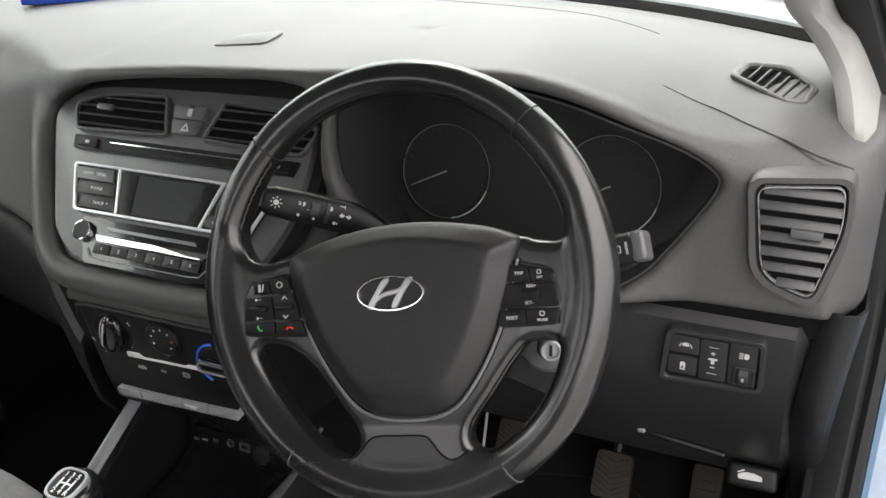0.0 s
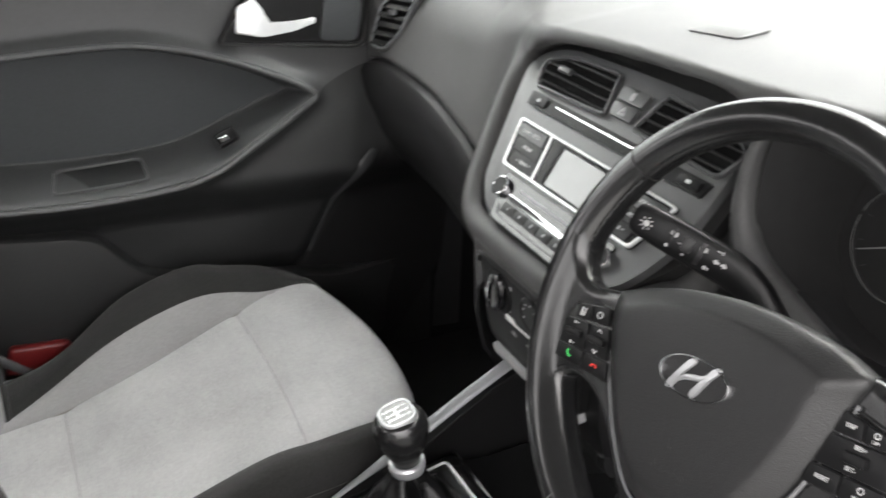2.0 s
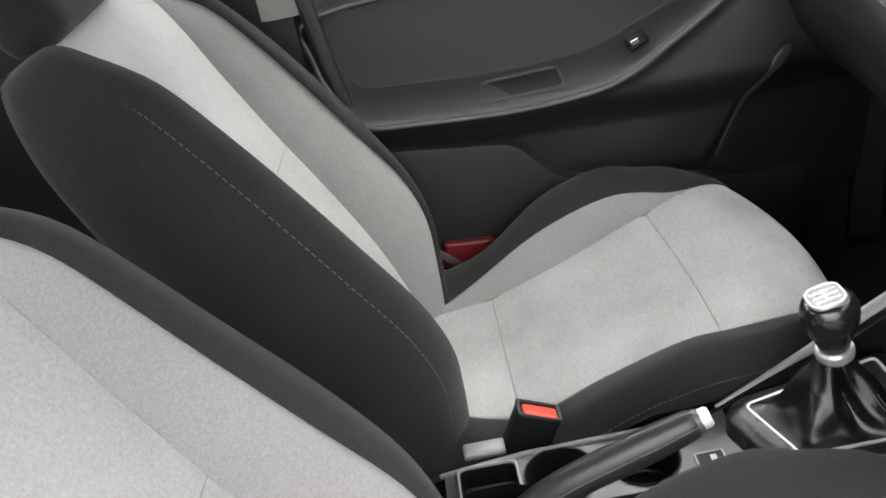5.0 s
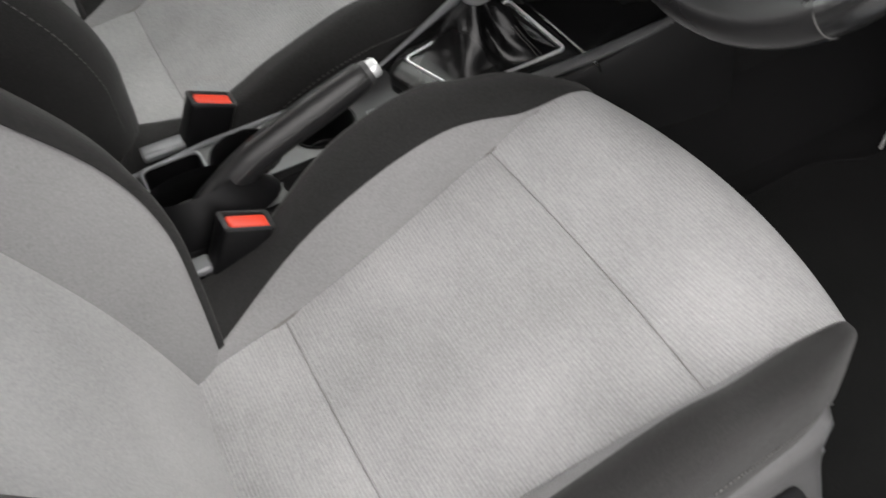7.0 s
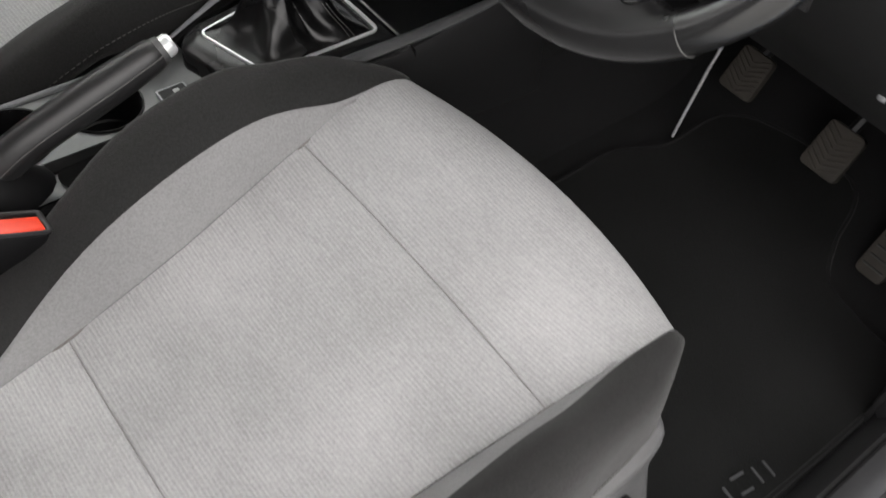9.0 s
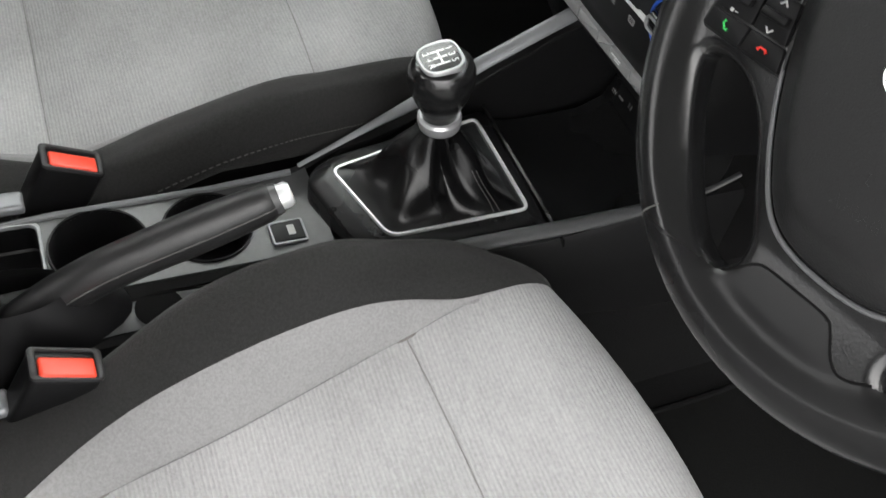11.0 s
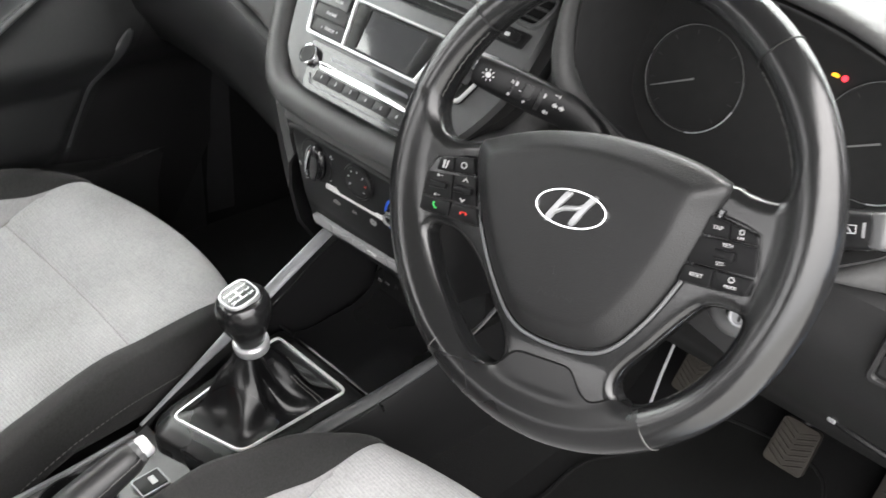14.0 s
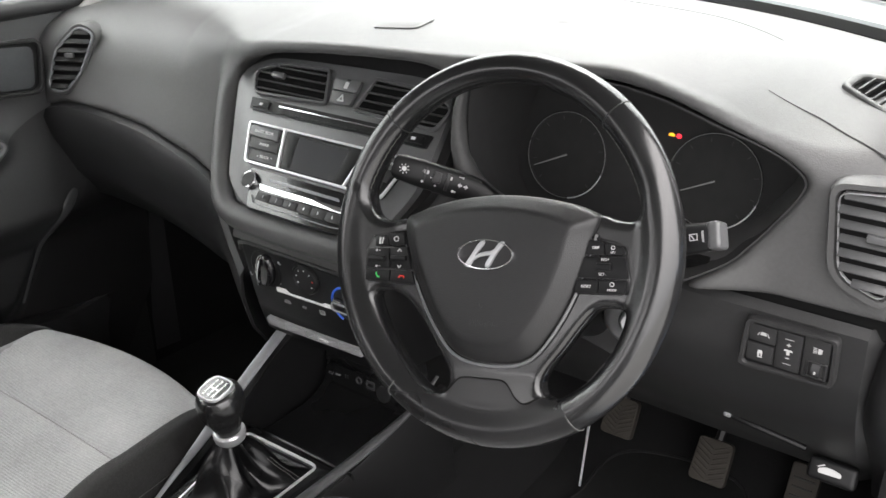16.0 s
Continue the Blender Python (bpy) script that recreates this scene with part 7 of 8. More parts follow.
part("tray_rim", ring(box2(0.094, 0.076, 0.012, -0.024, -0.447, 6), box2(0.086, 0.068, 0.010, -0.024, -0.447, 6), 0.0035, T((0, 0, con_z(-0.447))), 0.0012), M_SATIN, con, "satin grey tray rim")
part("tray_rail", tube([(-0.072, -0.505, con_z(-0.5)), (-0.072, -0.40, con_z(-0.4) + 0.002), (-0.073, -0.25, con_z(-0.25) + 0.002), (-0.074, -0.17, con_z(-0.17) + 0.001)], 0.0035, 8), M_SATIN, con)
# small switch beside the lever
sw = part("console_switch", rbox((0.024, 0.030, 0.006), T((0.000, -0.193, con_z(-0.193) + 0.002)) @ pose(0, 0, 0, 3, 0, 0), 0.002, 2), M_BLACK, con)
part("switch_ring", ring(box2(0.028, 0.034, 0.003), box2(0.0245, 0.0305, 0.002), 0.003, T((0, -0.193, con_z(-0.193) + 0.001))), M_SATIN, sw)
part("switch_mark", plate(box2(0.012, 0.007, 0.001), 0.0004, T((0, -0.190, con_z(-0.193) + 0.0052))), M_WHITE, sw)

# gear surround: dark plate, bright trapezoid ring
RING_PTS, RING_R = [(-0.037, -0.098), (0.060, -0.070), (0.062, 0.078), (-0.073, 0.076)], [0.012, 0.014, 0.012, 0.012]
GB = basis((0, -0.045, 0.232), (1, 0, 0), (0, 0.999, 0.03))
go = rounded([(-0.060, -0.100), (-0.036, -0.122), (0.076, -0.094), (0.086, 0.094), (-0.092, 0.096)], [0.02, 0.012, 0.012, 0.012, 0.014], 6)
part("gear_plate", dome(go, [(1.0, -0.030), (1.0, -0.0085), (0.995, -0.0065), (0.96, -0.0035), (0.86, 0.0022), (0.82, 0.0034), (0.5, 0.0035), (0.05, 0.0035)], GB), M_SURR, con, "charcoal gear lever surround")
g_o = rounded(RING_PTS, RING_R, 7)
g_i = grow(g_o, -0.0032)
part("bright_ring", ring(g_o, g_i, 0.0062, GB, 0.0014), M_SILVER, con, "bright silver gear surround ring")
# rails
part("rail", tube(spline([(-0.066, -0.165, 0.214), (-0.082, -0.09, 0.236), (-0.092, -0.03, 0.256), (-0.098, 0.034, 0.288), (-0.099, 0.082, 0.314), (-0.101, 0.138, 0.342)], 20), [0.0022 + 0.0058 * smoothstep(0.0, 0.55, i / 19) for i in range(20)], 16, flat=0.40, up=(0.45, -0.25, 0.85)), M_SATIN, con, "satin grey side rail")
part("rail", tube(spline([(0.082, -0.12, 0.226), (0.088, -0.03, 0.236), (0.094, 0.08, 0.243), (0.102, 0.19, 0.262), (0.107, 0.235, 0.290)], 20), [0.0085 - 0.0055 * smoothstep(0.5, 0.85, i / 19) for i in range(20)], 10, flat=0.6), M_GREYP, con, "dark grey side rail")
# cubby ahead of the lever
rows = [[(x, y, z) for x in (-0.10, -0.05, 0.0, 0.05, 0.10)] for y, z in ((0.052, 0.228), (0.060, 0.205), (0.10, 0.195), (0.18, 0.198), (0.215, 0.215), (0.225, 0.26), (0.22, 0.32), (0.16, 0.355))]
part("cubby", grid(rows, thick=0.003), M_SURR, con, "black open storage cubby")
so2 = basis((-0.018, 0.2145, 0.240), (1, 0, 0), (0, 0.12, 1))
part("socket_panel", plate(rounded([(-0.074, -0.016), (0.064, -0.016), (0.064, 0.016), (-0.074, 0.016)], 0.004, 3), 0.003, so2, 0.001), M_SURR, con)
lettering("socket_label", "12V", 0.0062, so2 @ T((-0.064, -0.003, 0.0034)), M_ICON, con)
part("socket_label", plate(box2(0.009, 0.0028, 0.0006, -0.050, -0.001), 0.0034, so2, back=0.002), M_ICON, con)
part("socket_label", join(plate(box2(0.0022, 0.0060, 0.0004, -0.034, 0.002), 0.0034, so2, back=0.002), plate(box2(0.0016, 0.0060, 0.0004, -0.0295, 0.002), 0.0034, so2, back=0.002)), M_GREYP, con)
part("aux_socket", lathe([(0.0062, 0.003), (0.0062, 0.0045), (0.0050, 0.005), (0.0040, 0.0045), (0.0036, 0.003), (0.0005, 0.003)], so2 @ T((-0.007, 0.004, 0)), 24), M_GREYP, con, "small round socket")
part("usb_socket", ring(box2(0.017, 0.013, 0.002, 0.016, 0.004), box2(0.012, 0.006, 0.001, 0.016, 0.004), 0.0042, so2), M_GREYP, con, "oblong socket frame")
part("power_socket", lathe([(0.0130, 0.003), (0.0130, 0.006), (0.0105, 0.007), (0.0005, 0.0066)], so2 @ T((0.043, -0.001, 0)), 28), M_RUBBER, con)

# ---------------------------------------------------------------- gear lever
gear = thing("gear_lever", "black gear lever with chrome-ringed knob and leather gaiter", "gear lever", at=(0, -0.045, 0.23))
go_ = Vector((0, 0.045, -0.23))
axis0, axis1 = Vector((0.0, -0.044, 0.235)), Vector((-0.004, -0.066, 0.390))
def along(f):
    return axis0.lerp(axis1, f)
rng = random.Random(4)
rows = []
K = 84
ph = [rng.uniform(0, 6.28) for _ in range(4)]
base = [GB @ Vector((x, y, 0.0045)) for x, y in grow(rounded(RING_PTS, RING_R, 12), -0.0030)]
ctr0 = along(0)
def base_pt(a):
    """Where a ray at that angle from the lever's foot meets the ring."""
    d_ = Vector((math.cos(a), math.sin(a)))
    best = 0.0
    for i in range(len(base)):
        p, q = base[i], base[(i + 1) % len(base)]
        px, py, qx, qy = p.x - ctr0.x, p.y - ctr0.y, q.x - ctr0.x, q.y - ctr0.y
        den = d_.x * (qy - py) - d_.y * (qx - px)
        if abs(den) < 1e-12:
            continue
        t = (px * (qy - py) - py * (qx - px)) / den
        u = (px * d_.y - py * d_.x) / den
        if t > 0 and -1e-6 <= u <= 1 + 1e-6:
            best = max(best, t)
    return best
# folds of the gaiter: bearing, width, height, twist
FOLDS = [(2, 9, -0.015, 20), (40, 13, 0.010, -15), (66, 8, -0.009, 25), (92, 12, 0.006, 0), (140, 14, -0.006, 20), (176, 10, 0.007, -20), (206, 12, -0.012, 30), (262, 30, 0.004, 0), (318, 12, 0.004, 10)]
for k in range(25):
    f = k / 24
    row = []
    for j in range(K):
        a = 2 * math.pi * j / K
        rb = base_pt(a)
        c_ = ctr0.lerp(along(0.50), f)
        slack = 0.46 + 0.20 * max(0.0, math.cos(a + 1.15)) ** 1.5 + 0.30 * max(0.0, math.cos(a - 0.75)) ** 2
        r = lerp(rb, 0.0165, f ** slack)
        sag = math.sin(math.pi * f) ** 0.8
        fold = sag * sum(h * math.exp(-((math.degrees(a) + tw * f - c + 180) % 360 - 180) ** 2 / (2 * w * w)) for c, w, h, tw in FOLDS)
        fold += sag * (0.0022 * math.sin(5 * a + ph[1] - 5 * f) + 0.0016 * math.sin(9 * a + ph[2] + 6 * f))
        z = lerp(ctr0.z + 0.0005, along(0.50).z, f ** 1.15) + sag * (0.004 * math.sin(3 * a + ph[3]) + 0.003 * math.sin(8 * f + 2 * a))
        row.append(Vector((c_.x + (r + fold) * math.cos(a), c_.y + (r + fold) * math.sin(a), z)) + go_)
    rows.append(row)
part("gaiter_stitch", join(*[tube([rows[k][j] + Vector((0, 0, 0.0006)) + Vector((rows[k][j].x, rows[k][j].y, 0)).normalized() * 0.0008, rows[k + 1][j].lerp(rows[k][j], 0.3) + Vector((0, 0, 0.0006)) + Vector((rows[k][j].x, rows[k][j].y, 0)).normalized() * 0.0008], 0.0005, 5) for j in (8, 9) for k in range(1, 14)]), M_THREAD, gear, "double stitch line")
part("gaiter", grid(rows, close_u=True, thick=0.0015), M_BOOT, gear, "creased black leather gaiter", smooth=70)
zax = (axis1 - axis0).normalized()
KN = basis(along(0), (1, 0, 0), zax.cross(Vector((1, 0, 0))))
KN = T(go_) @ KN
L_ = (axis1 - axis0).length
part("collar", lathe([(0.0165, L_ * 0.48), (0.0195, L_ * 0.50), (0.0205, L_ * 0.53), (0.0205, L_ * 0.565), (0.0185, L_ * 0.58), (0.0135, L_ * 0.58)], KN, 32), M_COLLAR, gear, "satin silver collar")
kb = lathe([(0.0160, L_ * 0.57), (0.0175, L_ * 0.62), (0.0210, L_ * 0.68), (0.0255, L_ * 0.74), (0.0287, L_ * 0.80), (0.0300, L_ * 0.86), (0.0294, L_ * 0.92), (0.0270, L_ * 0.965), (0.0232, L_ * 0.990), (0.0180, L_ * 0.997), (0.0005, L_ * 0.999)], KN, 44)
inv = KN.inverted()
for v_ in kb.verts:
    q = inv @ v_.co
    q.y *= 1.02
    q.x *= 0.96
    v_.co = KN @ q
kn_ = part("knob", kb, M_LEATHER, gear, "smooth black knob")
tp = KN @ T((0, -0.0025, L_ * 1.006)) @ Matrix.Rotation(radians(6), 4, "X")
cap_o = rounded([(-0.0185, -0.0195), (0.0185, -0.0195), (0.0200, 0.0195), (-0.0200, 0.0195)], 0.0150, 9)
part("knob_ring", ring(cap_o, [(x * 0.82, y * 0.85) for x, y in cap_o], 0.0022, tp, 0.0012, back=-0.008), M_COLLAR, kn_, "satin silver ring on the knob")
part("knob_cap", plate([(x * 0.84, y * 0.86) for x, y in cap_o], 0.0012, tp, back=-0.004), M_GLOSS, kn_, "black shift pattern cap")
gp = tp @ T((0, 0, 0.0013))
glyph(kn_, gp, [box2(0.0175, 0.0018, 0, 0, 0), box2(0.0018, 0.013, 0, -0.0078, 0), box2(0.0018, 0.013, 0, 0, 0), box2(0.0018, 0.013, 0, 0.0078, 0)], M_SILVER)
for w, x_, y_ in (("1", -0.0078, 0.0105), ("3", 0, 0.0105), ("5", 0.0078, 0.0105), ("2", -0.0078, -0.0105), ("4", 0.0, -0.0105), ("R", 0.0078, -0.0105)):
    lettering("shift_mark", w, 0.0085, gp @ T((x_, y_, 0)), M_SILVER, kn_)

# ---------------------------------------------------------------- handbrake
hb = thing("handbrake", "raised black handbrake lever with silver button", "handbrake", at=(0.042, -0.42, 0.19))
ho = Vector((-0.042, 0.42, -0.19))
hp = spline([(0.042, -0.455, 0.170), (0.042, -0.42, 0.205), (0.042, -0.37, 0.238), (0.042, -0.31, 0.262), (0.042, -0.26, 0.280), (0.042, -0.222, 0.294)], 26)
rad = [lerp(0.0195, 0.0150, i / 25) + (0.0022 * math.exp(-((i - 18) / 5) ** 2)) for i in range(26)]
rad[-1] *= 0.85
part("grip", tube([p + ho for p in hp], rad, 18, flat=1.12), M_GRIP, hb, "black grained grip")
d_ = (hp[-1] - hp[-3]).normalized()
part("grip_end", tube([hp[-1] + ho, hp[-1] + ho + d_ * 0.006], [0.0140, 0.0125], 18, flat=1.1), M_GREYP, hb)
part("button", tube([hp[-1] + ho + d_ * 0.004, hp[-1] + ho + d_ * 0.013, hp[-1] + ho + d_ * 0.0165], [0.0115, 0.0115, 0.009], 16), M_SILVER, hb, "silver release button")
part("grip_seam", tube([p + ho + Vector((rad[i] * 0.955, 0, rad[i] * 0.36)) for i, p in enumerate(hp) if i > 5], 0.0007, 5), M_THREAD, hb, "fine moulded seam along the grip")
bt = grid([[(0.042 + 0.044 * math.cos(a) * s_, -0.432 + 0.092 * math.sin(a) * s_ - 0.01 * f, lerp(0.180, 0.235, f)) for a in [2 * math.pi * j / 24 for j in range(24)]] for f, s_ in ((0, 1.0), (0.3, 0.95), (0.7, 0.72), (1.0, 0.55))], close_u=True)
bt.transform(T(ho))
part("gaiter", bt, M_BLACK, hb)

# ---------------------------------------------------------------- passenger door
pd = thing("passenger_door", "closed black passenger door with moulded armrest and grab pocket", "car door")
def DX(y, z):
    """Inner face of the door card."""
    return -0.690 - 0.015 * smoothstep(0.55, 0.72, z) + 0.004 * math.sin(6 * y)
loop = [(-0.60, 0.608), (-0.45, 0.626), (-0.30, 0.634), (-0.19, 0.632), (-0.08, 0.606), (0.02, 0.566), (0.072, 0.536), (0.05, 0.515), (-0.03, 0.473), (-0.10, 0.438), (-0.17, 0.420), (-0.30, 0.414), (-0.45, 0.424), (-0.54, 0.435), (-0.575, 0.470), (-0.60, 0.55)]
lp2 = [(p.y, p.z) for p in spline([(0, y, z) for y, z in loop], 80, True)]
lpa = np.array(lp2)
lpb = np.roll(lpa, -1, 0)
def edge_dist(y, z):
    """Distance to the insert's outline, negative inside."""
    p = np.array((y, z))
    ab = lpb - lpa
    t = np.clip(((p - lpa) * ab).sum(1) / (ab * ab).sum(1), 0, 1)
    d = float(np.sqrt((((lpa + ab * t[:, None]) - p) ** 2).sum(1)).min())
    return -d if inside(lp2, y, z) else d
def card_x(y, z):
    d = edge_dist(y, z)
    arm = 1 - smoothstep(0.42, 0.58, z)
    out_ = 0.004 + 0.050 * arm * smoothstep(0.335, 0.418, z)
    # soft panel that bulges over the speaker, with an edge towards the dash
    s = (0.167 - y) * 0.846 + (z - 0.411) * 0.533
    out_ += 0.020 * smoothstep(0.0, 0.035, s) * smoothstep(0.20, 0.26, z) * (1 - smoothstep(0.36, 0.46, z)) * (1 - smoothstep(0.1, 0.3, s))
    if d > 0:
        x = out_ + 0.011 * math.exp(-(d / 0.013) ** 2)
    else:
        w = lerp(0.012, 0.042, arm)
        f = min(1.0, max(0.0, (-d - 0.004) / w))
        x = lerp(out_ + 0.011, -0.030, lerp(smoothstep(0, 1, f), f, arm))
    return DX(y, z) + x, d
ny_, nz_ = 210, 180
WAIST = [(-0.60, 0.430), (-0.54, 0.430), (-0.45, 0.418), (-0.30, 0.408), (-0.17, 0.414), (-0.10, 0.432), (-0.03, 0.467), (0.05, 0.510), (0.10, 0.545), (0.17, 0.572), (0.36, 0.60)]
split_ = 102
def card_rows(j0, j1):
    """Rows of the card; row split_ follows the line below which the colour is darkened for shade."""
    out = []
    for j in range(j0, j1 + 1):
        row = []
        for i in range(ny_ + 1):
            y = -0.60 + 0.96 * i / ny_
            zs = curve_at(WAIST, y)[0]
            z = lerp(-0.01, zs, j / split_) if j <= split_ else lerp(zs, 0.745, (j - split_) / (nz_ - split_))
            row.append((card_x(y, z)[0], y, z))
        out.append(row)
    return out
part("door_card", grid(card_rows(split_, nz_)), M_DOOR, pd, "charcoal plastic upper door card", smooth=80)
part("lower_door_card", grid(card_rows(0, split_)), M_DOORLOW, pd, "plastic lower door card, its colour darkened for shade", smooth=80)
rim_line = [Vector((card_x(y, z)[0] + 0.0005, y, z)) for y, z in lp2]
part("insert_rim", tube(rim_line, 0.0050, 10, True, up=(1, 0, 0)), M_DOORRIM, pd, "smooth raised rim round the door insert, caught light in its paler colour")
# highlight along the crease, laid on as a low strip of paler plastic
crease = spline([(0, 0.166, 0.436), (0, 0.154, 0.424), (0, 0.131, 0.398), (0, 0.096, 0.335), (0, 0.056, 0.240)], 24)
part("crease_highlight", tube([(card_x(p.y, p.z)[0] + 0.001, p.y, p.z) for p in crease], [0.002 + 0.013 * math.sin(math.pi * min(1, (i + 1) / 12) / 2) * (1 - i / 25) for i in range(24)], 12, flat=0.26, up=(1, 0, 0)), M_DOOR, pd, "soft door crease, its highlight laid on as a paler strip")
# darker panel between the crease and the dashboard end
rows = []
for i in range(25):
    s_ = -0.004 - 0.25 * i / 24
    r_ = []
    for j in range(41):
        u_ = -0.44 + 0.535 * j / 40
        y, z = min(0.355, 0.167 - 0.846 * s_ + 0.533 * u_), max(0.0, 0.411 + 0.533 * s_ + 0.846 * u_)
        r_.append((card_x(y, z)[0] + 0.0015, y, z))
    rows.append(r_)
part("speaker_panel", grid(rows), M_DARKP, pd, "darker grained lower front door panel", smooth=80)
# insert laid into the recess
inner = []
for k, (y, z) in enumerate(lp2):
    a, b = lp2[k - 1], lp2[(k + 1) % len(lp2)]
    t = Vector((b[0] - a[0], b[1] - a[1])).normalized()
    w = lerp(0.0135, 0.041, 1 - smoothstep(0.42, 0.58, z))
    q = min(((y + s_ * t.y * w, z - s_ * t.x * w) for s_ in (-1, 1)), key=lambda p: edge_dist(*p))
    inner.append(q)
inner = [(p.x, p.y) for p in spline([(y, z, 0) for y, z in inner[::2]], 90, True)]
cy_, cz_ = -0.30, 0.535
rows = [[(DX(cy_ + (y - cy_) * s_, cz_ + (z - cz_) * s_) - 0.0285, cy_ + (y - cy_) * s_, cz_ + (z - cz_) * s_) for y, z in inner] for s_ in (1.0, 0.8, 0.6, 0.4, 0.2, 0.0005)]
part("door_insert", grid(rows, close_u=True), M_DOORCLOTH, pd, "dark grained door insert", smooth=80)
part("insert_edge", tube([Vector(p) + Vector((0.0002, 0, 0)) for p in rows[0]], 0.0016, 8, True, up=(1, 0, 0)), M_DOOR, pd, "fine edge of the insert")
rows = [[(-0.785, y, z) for y in (-0.60, 0.36)] for z in (-0.01, 0.745)]
part("door_shell", grid(rows, thick=0.02), M_BLUE, pd, "blue outer door skin")
# grab pocket and window switch on the armrest shelf
gm = basis((-0.6745, -0.275, 0.436), (0, 1, 0.03), (-0.915, 0, 0.405))
po_ = rounded([(-0.072, -0.026), (0.072, -0.026), (0.070, 0.030), (-0.062, 0.030)], 0.010, 5)
part("grab_pocket", ring(po_, [(x * 0.94, y * 0.80) for x, y in po_], 0.0065, gm, 0.002, back=-0.02), M_DOORRIM, pd)
part("pocket_floor", plate([(x * 0.95, y * 0.82) for x, y in po_], 0.0022, gm, back=-0.01), M_DOORLOW, pd, "black grab pocket")
wm_ = basis((-0.652, -0.080, 0.484), (0, 0.92, 0.40), (-0.72, -0.28, 0.62))
wsw = part("window_switch", rbox((0.034, 0.024, 0.012), wm_, 0.004, 3), M_BLACK, pd)
part("switch_lever", rbox((0.013, 0.008, 0.004), wm_ @ T((-0.004, -0.004, 0.007)), 0.001, 2), M_CHROME, wsw, "bright window switch lip")
# door release handle in its bezel
hm_ = basis((-0.683, 0.055, 0.655), (0, 1, -0.03), (-0.08, 0.03, 1))
bz = rounded([(-0.130, -0.034), (0.115, -0.052), (0.128, 0.040), (-0.075, 0.048)], [0.012, 0.02, 0.02, 0.03], 6)
bz_i = [(x * 0.94, y * 0.86) for x, y in bz]
part("handle_bezel", ring(bz, bz_i, 0.010, hm_, 0.003, back=-0.004), M_LOWER, pd, "black handle bezel")
part("handle_recess", plate(bz_i, 0.0015, hm_, back=-0.002), M_BLACK, pd)
part("speaker_pad", plate(rounded([(0.035, -0.036), (0.100, -0.040), (0.110, 0.028), (0.045, 0.032)], 0.012, 5), 0.005, hm_, 0.002), M_DOORCLOTH, pd)
rows_ = [(-0.102, -0.018, 0.006), (-0.098, 0.022, 0.010), (-0.072, 0.034, 0.013), (-0.058, 0.016, 0.014), (-0.050, -0.006, 0.014), (0.0, -0.002, 0.014), (0.026, 0.002, 0.012), (0.027, -0.007, 0.011), (-0.01, -0.018, 0.012), (-0.06, -0.025, 0.012)]
part("release_handle", plate(rounded([(x, y) for x, y, _ in rows_], 0.005, 4), 0.014, hm_, 0.003, 3, back=0.006), M_SILVER, pd, "satin silver release handle")
# lower pocket
pk = [(-0.60, 0.385), (-0.50, 0.380), (-0.40, 0.366), (-0.30, 0.348), (-0.268, 0.315), (-0.235, 0.278), (-0.18, 0.258), (-0.11, 0.247), (0.02, 0.222), (0.147, 0.200), (0.25, 0.19)]
rows = []
for i in range(44):
    y = -0.60 + 0.84 * i / 43
    z = curve_at(pk, y)[0]
    d = 0.045 * (1 - smoothstep(0.08, 0.24, y))
    rows.append([(DX(y, z) + 0.004, y, z - 0.004), (DX(y, z) + d - 0.004, y, z), (DX(y, z) + d + 0.002, y, z - 0.004), (DX(y, z) + d + 0.004, y, z - 0.015), (DX(y, z) + d, y, lerp(z, 0.05, 0.5)), (DX(y, z) + d * 0.8, y, 0.05), (DX(y, z), y, 0.02)])
part("door_pocket", grid(rows, thick=0.003), M_LOWER, pd, "black lower door pocket")
# waist rail at the top of the card and the glass above
part("waist_rail", tube([(-0.700, y, 0.738 + 0.01 * y) for y in (-0.62, -0.4, -0.2, 0.0, 0.2, 0.40)], 0.016, 10), M_RUBBER, pd, "black waist seal")
rows = [[(-0.712 + 0.10 * f * f, y, 0.73 + 0.33 * f) for y in (-0.60, -0.3, 0.0, lerp(0.40, 0.20, f))] for f in (0, 0.35, 0.7, 1.0)]
gl = part("pane", grid(rows, thick=0.004), M_GLASS, pd, "clear door glass")
gl.visible_shadow = False
part("mirror_sail", plate([(-0.10, -0.015), (0.10, -0.015), (0.10, 0.01), (-0.02, 0.10)], 0.006, basis((-0.700, 0.33, 0.745), (0, 1, 0), (0.1, 0, 1)), 0.002), M_BLACK, pd, "black mirror corner trim")

# passenger door mirror outside
mr_ = thing("door_mirror", "black door mirror outside the passenger window", "door mirror", at=(-0.80, 0.40, 0.72))
part("mirror_shell", rbox((0.20, 0.09, 0.13), T((-0.05, 0.02, 0.09)), 0.035, 4), M_BLUE, mr_, "blue mirror shell")
part("mirror_glass", rbox((0.16, 0.004, 0.10), T((-0.05, -0.028, 0.09)), 0.002, 1), M_CHROME, mr_)
part("mirror_arm", rbox((0.10, 0.05, 0.04), T((0.06, 0.02, 0.03)), 0.012, 3), M_BLACK, mr_)

# rear: passenger side B-pillar, rear door and rear seat
rows = [[(-0.690 + 0.02 * f, -0.66 + dy, z) for dy in (-0.07, -0.05, 0.0, 0.045, 0.06)] for z, f in ((0.0, 0), (0.3, 0), (0.6, 0), (0.75, 0), (0.95, 1.5), (1.12, 4))]
rows = [[(x + (0.022 if 0 < i < 4 else 0), y, z) for i, (x, y, z) in enumerate(r)] for r in rows]
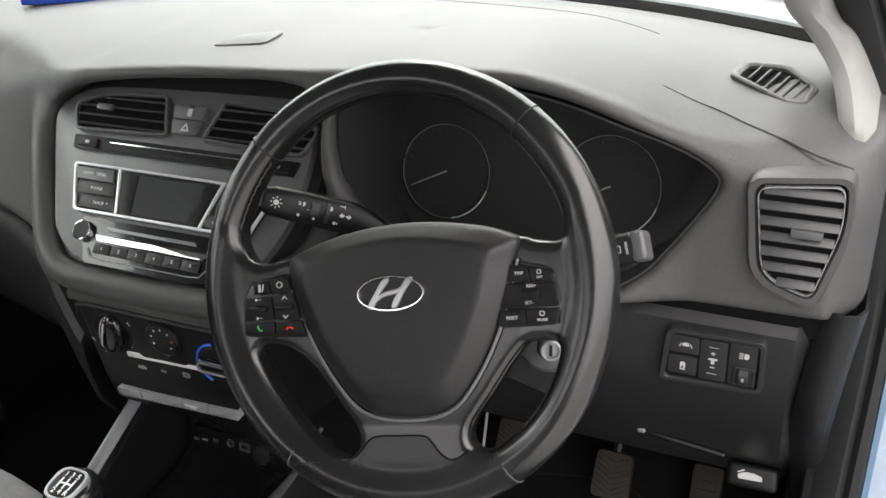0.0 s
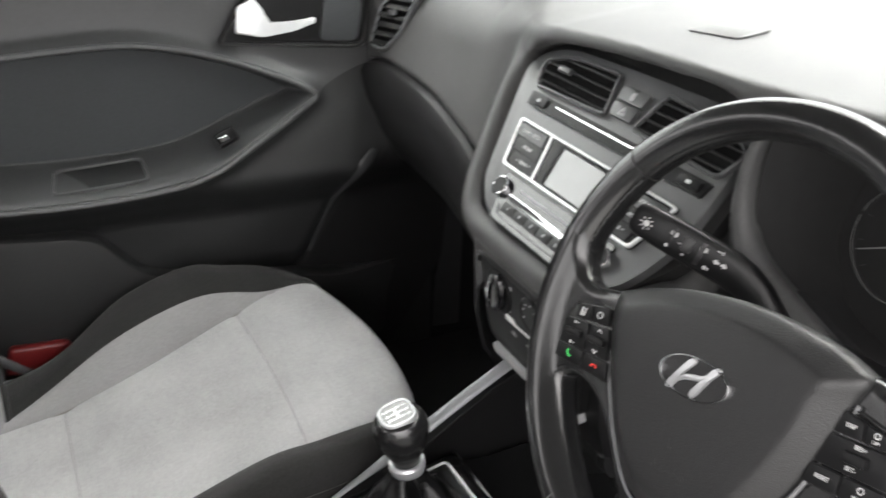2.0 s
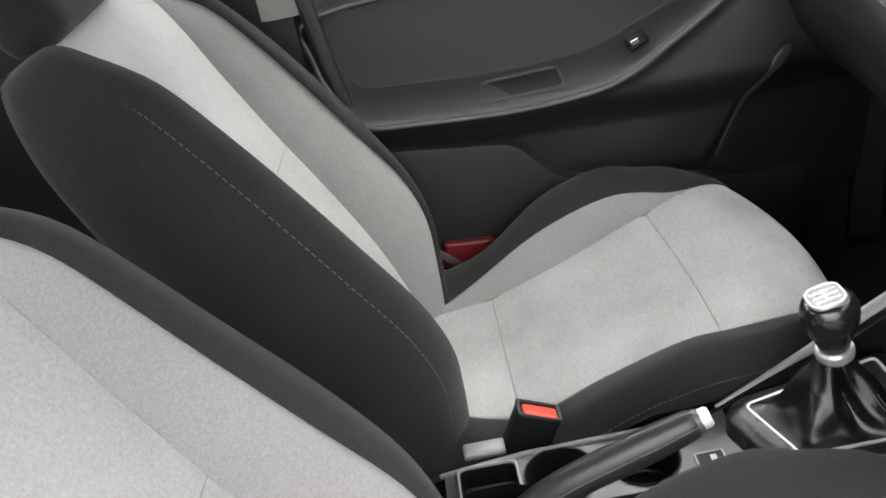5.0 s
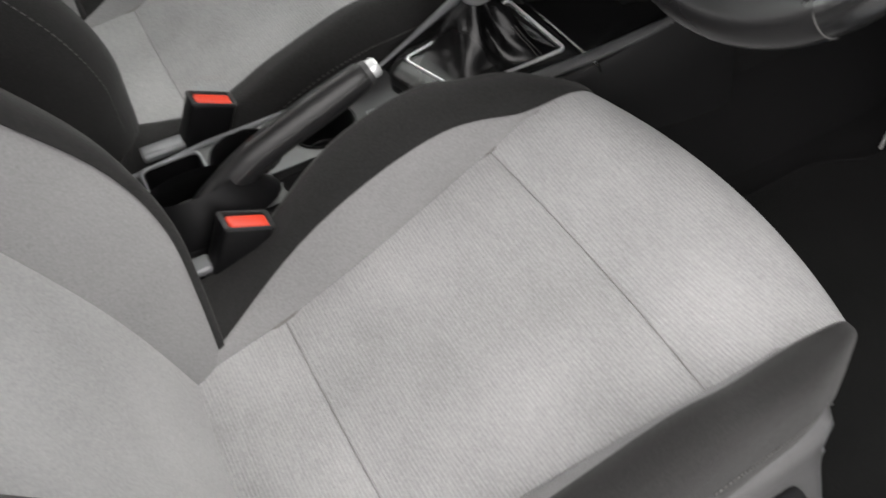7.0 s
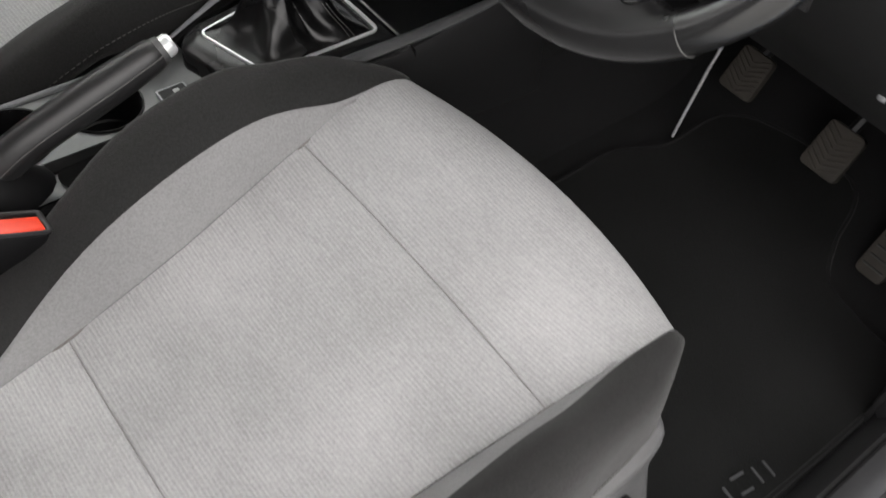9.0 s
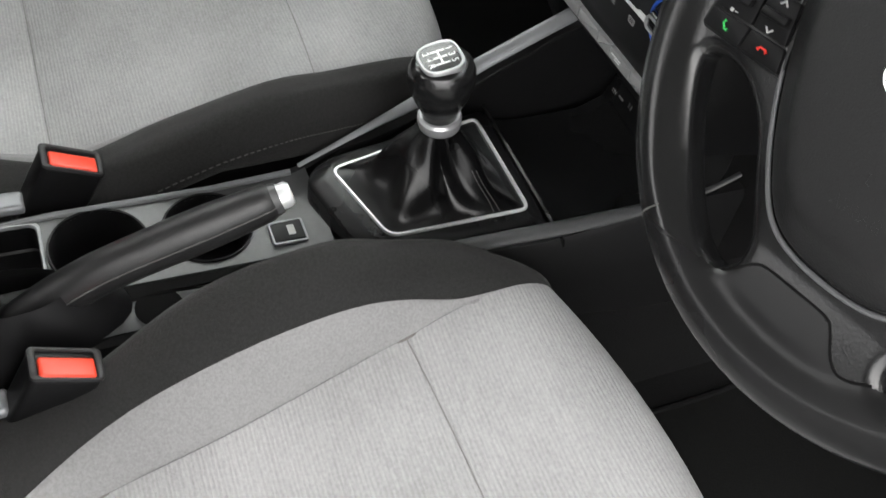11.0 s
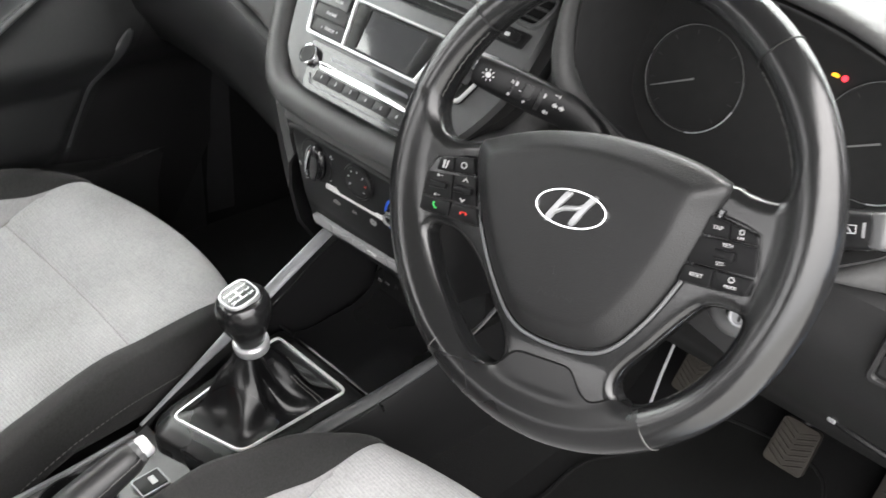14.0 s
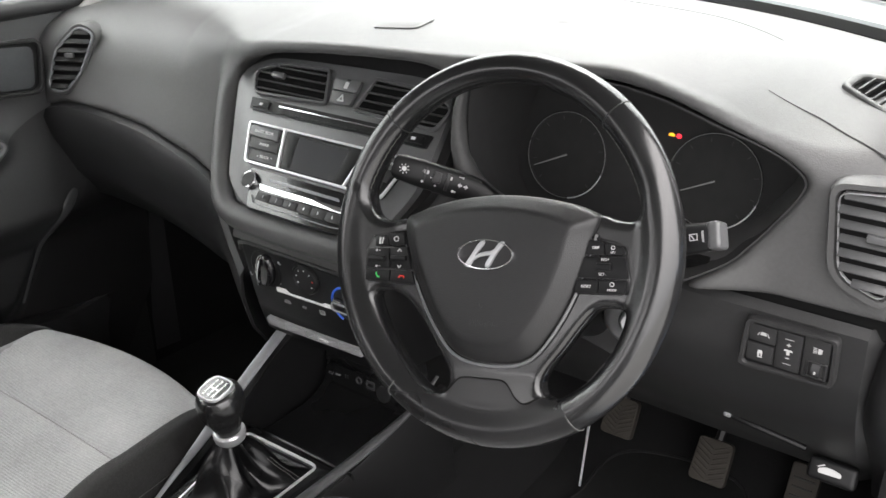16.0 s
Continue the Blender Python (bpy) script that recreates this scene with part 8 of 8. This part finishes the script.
up_rows = [[(-0.663 + 0.02 * f + b_, y, z) for y, b_ in ((-0.660, 0), (-0.652, 0.004), (-0.635, 0.006), (-0.612, 0.004), (-0.600, -0.002))] for z, f in ((0.626, 0), (0.70, 0), (0.75, 0), (0.95, 1.5), (1.12, 4))]
sheet("trim_pillar_centre_upper", up_rows, M_PILLAR, "grey upper trim of the centre pillar", "pillar trim", thick=0.004)
sheet("trim_door_seal", [[(x + a, y + b_, z) for a, b_ in ((-0.020, -0.015), (-0.004, -0.013), (0.004, -0.006), (0.005, 0.003), (0.0, 0.011), (-0.018, 0.013))] for x, y, z in spline([(-0.600, -0.640, 1.05), (-0.640, -0.624, 0.86), (-0.655, -0.603, 0.715), (-0.657, -0.588, 0.615), (-0.657, -0.569, 0.485), (-0.657, -0.556, 0.43), (-0.657, -0.548, 0.36), (-0.657, -0.545, 0.10)], 24)], M_RUBBER, "black rubber seal round the passenger door opening", "door seal", thick=0.003)
sheet("trim_pillar_centre", rows, M_LOWER, "black centre pillar trim behind the passenger door", "pillar trim", thick=0.004)
rows = [[(-0.700, y, z) for y in (-1.6, -1.2, -0.9, -0.72)] for z in (-0.02, 0.3, 0.6, 0.74)]
sheet("door_rear_passenger", rows, M_LOWER, "black trim of the closed rear door", "car door", thick=0.01)
rows = [[(0.705, y, z) for y in (-1.6, -1.2, -0.98)] for z in (-0.02, 0.3, 0.6, 0.74)]
sheet("door_rear_driver", rows, M_LOWER, "black trim of the closed rear door", "car door", thick=0.01)
rows = [[(0.700 - 0.02 * f, -0.95 + dy, z) for dy in (-0.06, -0.03, 0.03, 0.06)] for z, f in ((0.0, 0), (0.6, 0), (0.95, 1.5), (1.12, 4))]
sheet("trim_pillar_centre_driver", rows, M_LOWER, "black centre pillar trim behind the driver's opening", "pillar trim", thick=0.01)
rs = thing("rear_seat", "dark grey rear bench seat behind the front seats", "car seat")
part("rear_cushion", rbox((1.28, 0.50, 0.18), pose(0, -1.22, 0.18, 8, 0, 0), 0.05, 4), M_DARKF, rs)
part("rear_backrest", rbox((1.28, 0.14, 0.62), pose(0, -1.50, 0.48, -20, 0, 0), 0.05, 4), M_DARKF, rs)
# pouch and belt anchor low down by the passenger door
rc = thing("red_pouch", "dark red pouch lying in the passenger door bin", "pouch")
part("pouch", rbox((0.020, 0.104, 0.050), pose(-0.642, -0.407, 0.164, -5, 0, 0), 0.0095, 5, taper=0.85), M_REDCARD, rc)
ba = thing("belt_anchor", "pale grey seat belt anchor strap beside the passenger seat", "belt anchor")
part("strap", tube([(-0.612, -0.482, 0.205), (-0.611, -0.455, 0.183), (-0.610, -0.428, 0.160), (-0.612, -0.420, 0.02)], 0.008, 8, flat=0.25, up=(1, 0, 0)), M_GREYP, ba)
part("clip", rbox((0.010, 0.030, 0.014), pose(-0.608, -0.464, 0.145, 8, 0, 0), 0.003, 2), M_SATIN, ba)
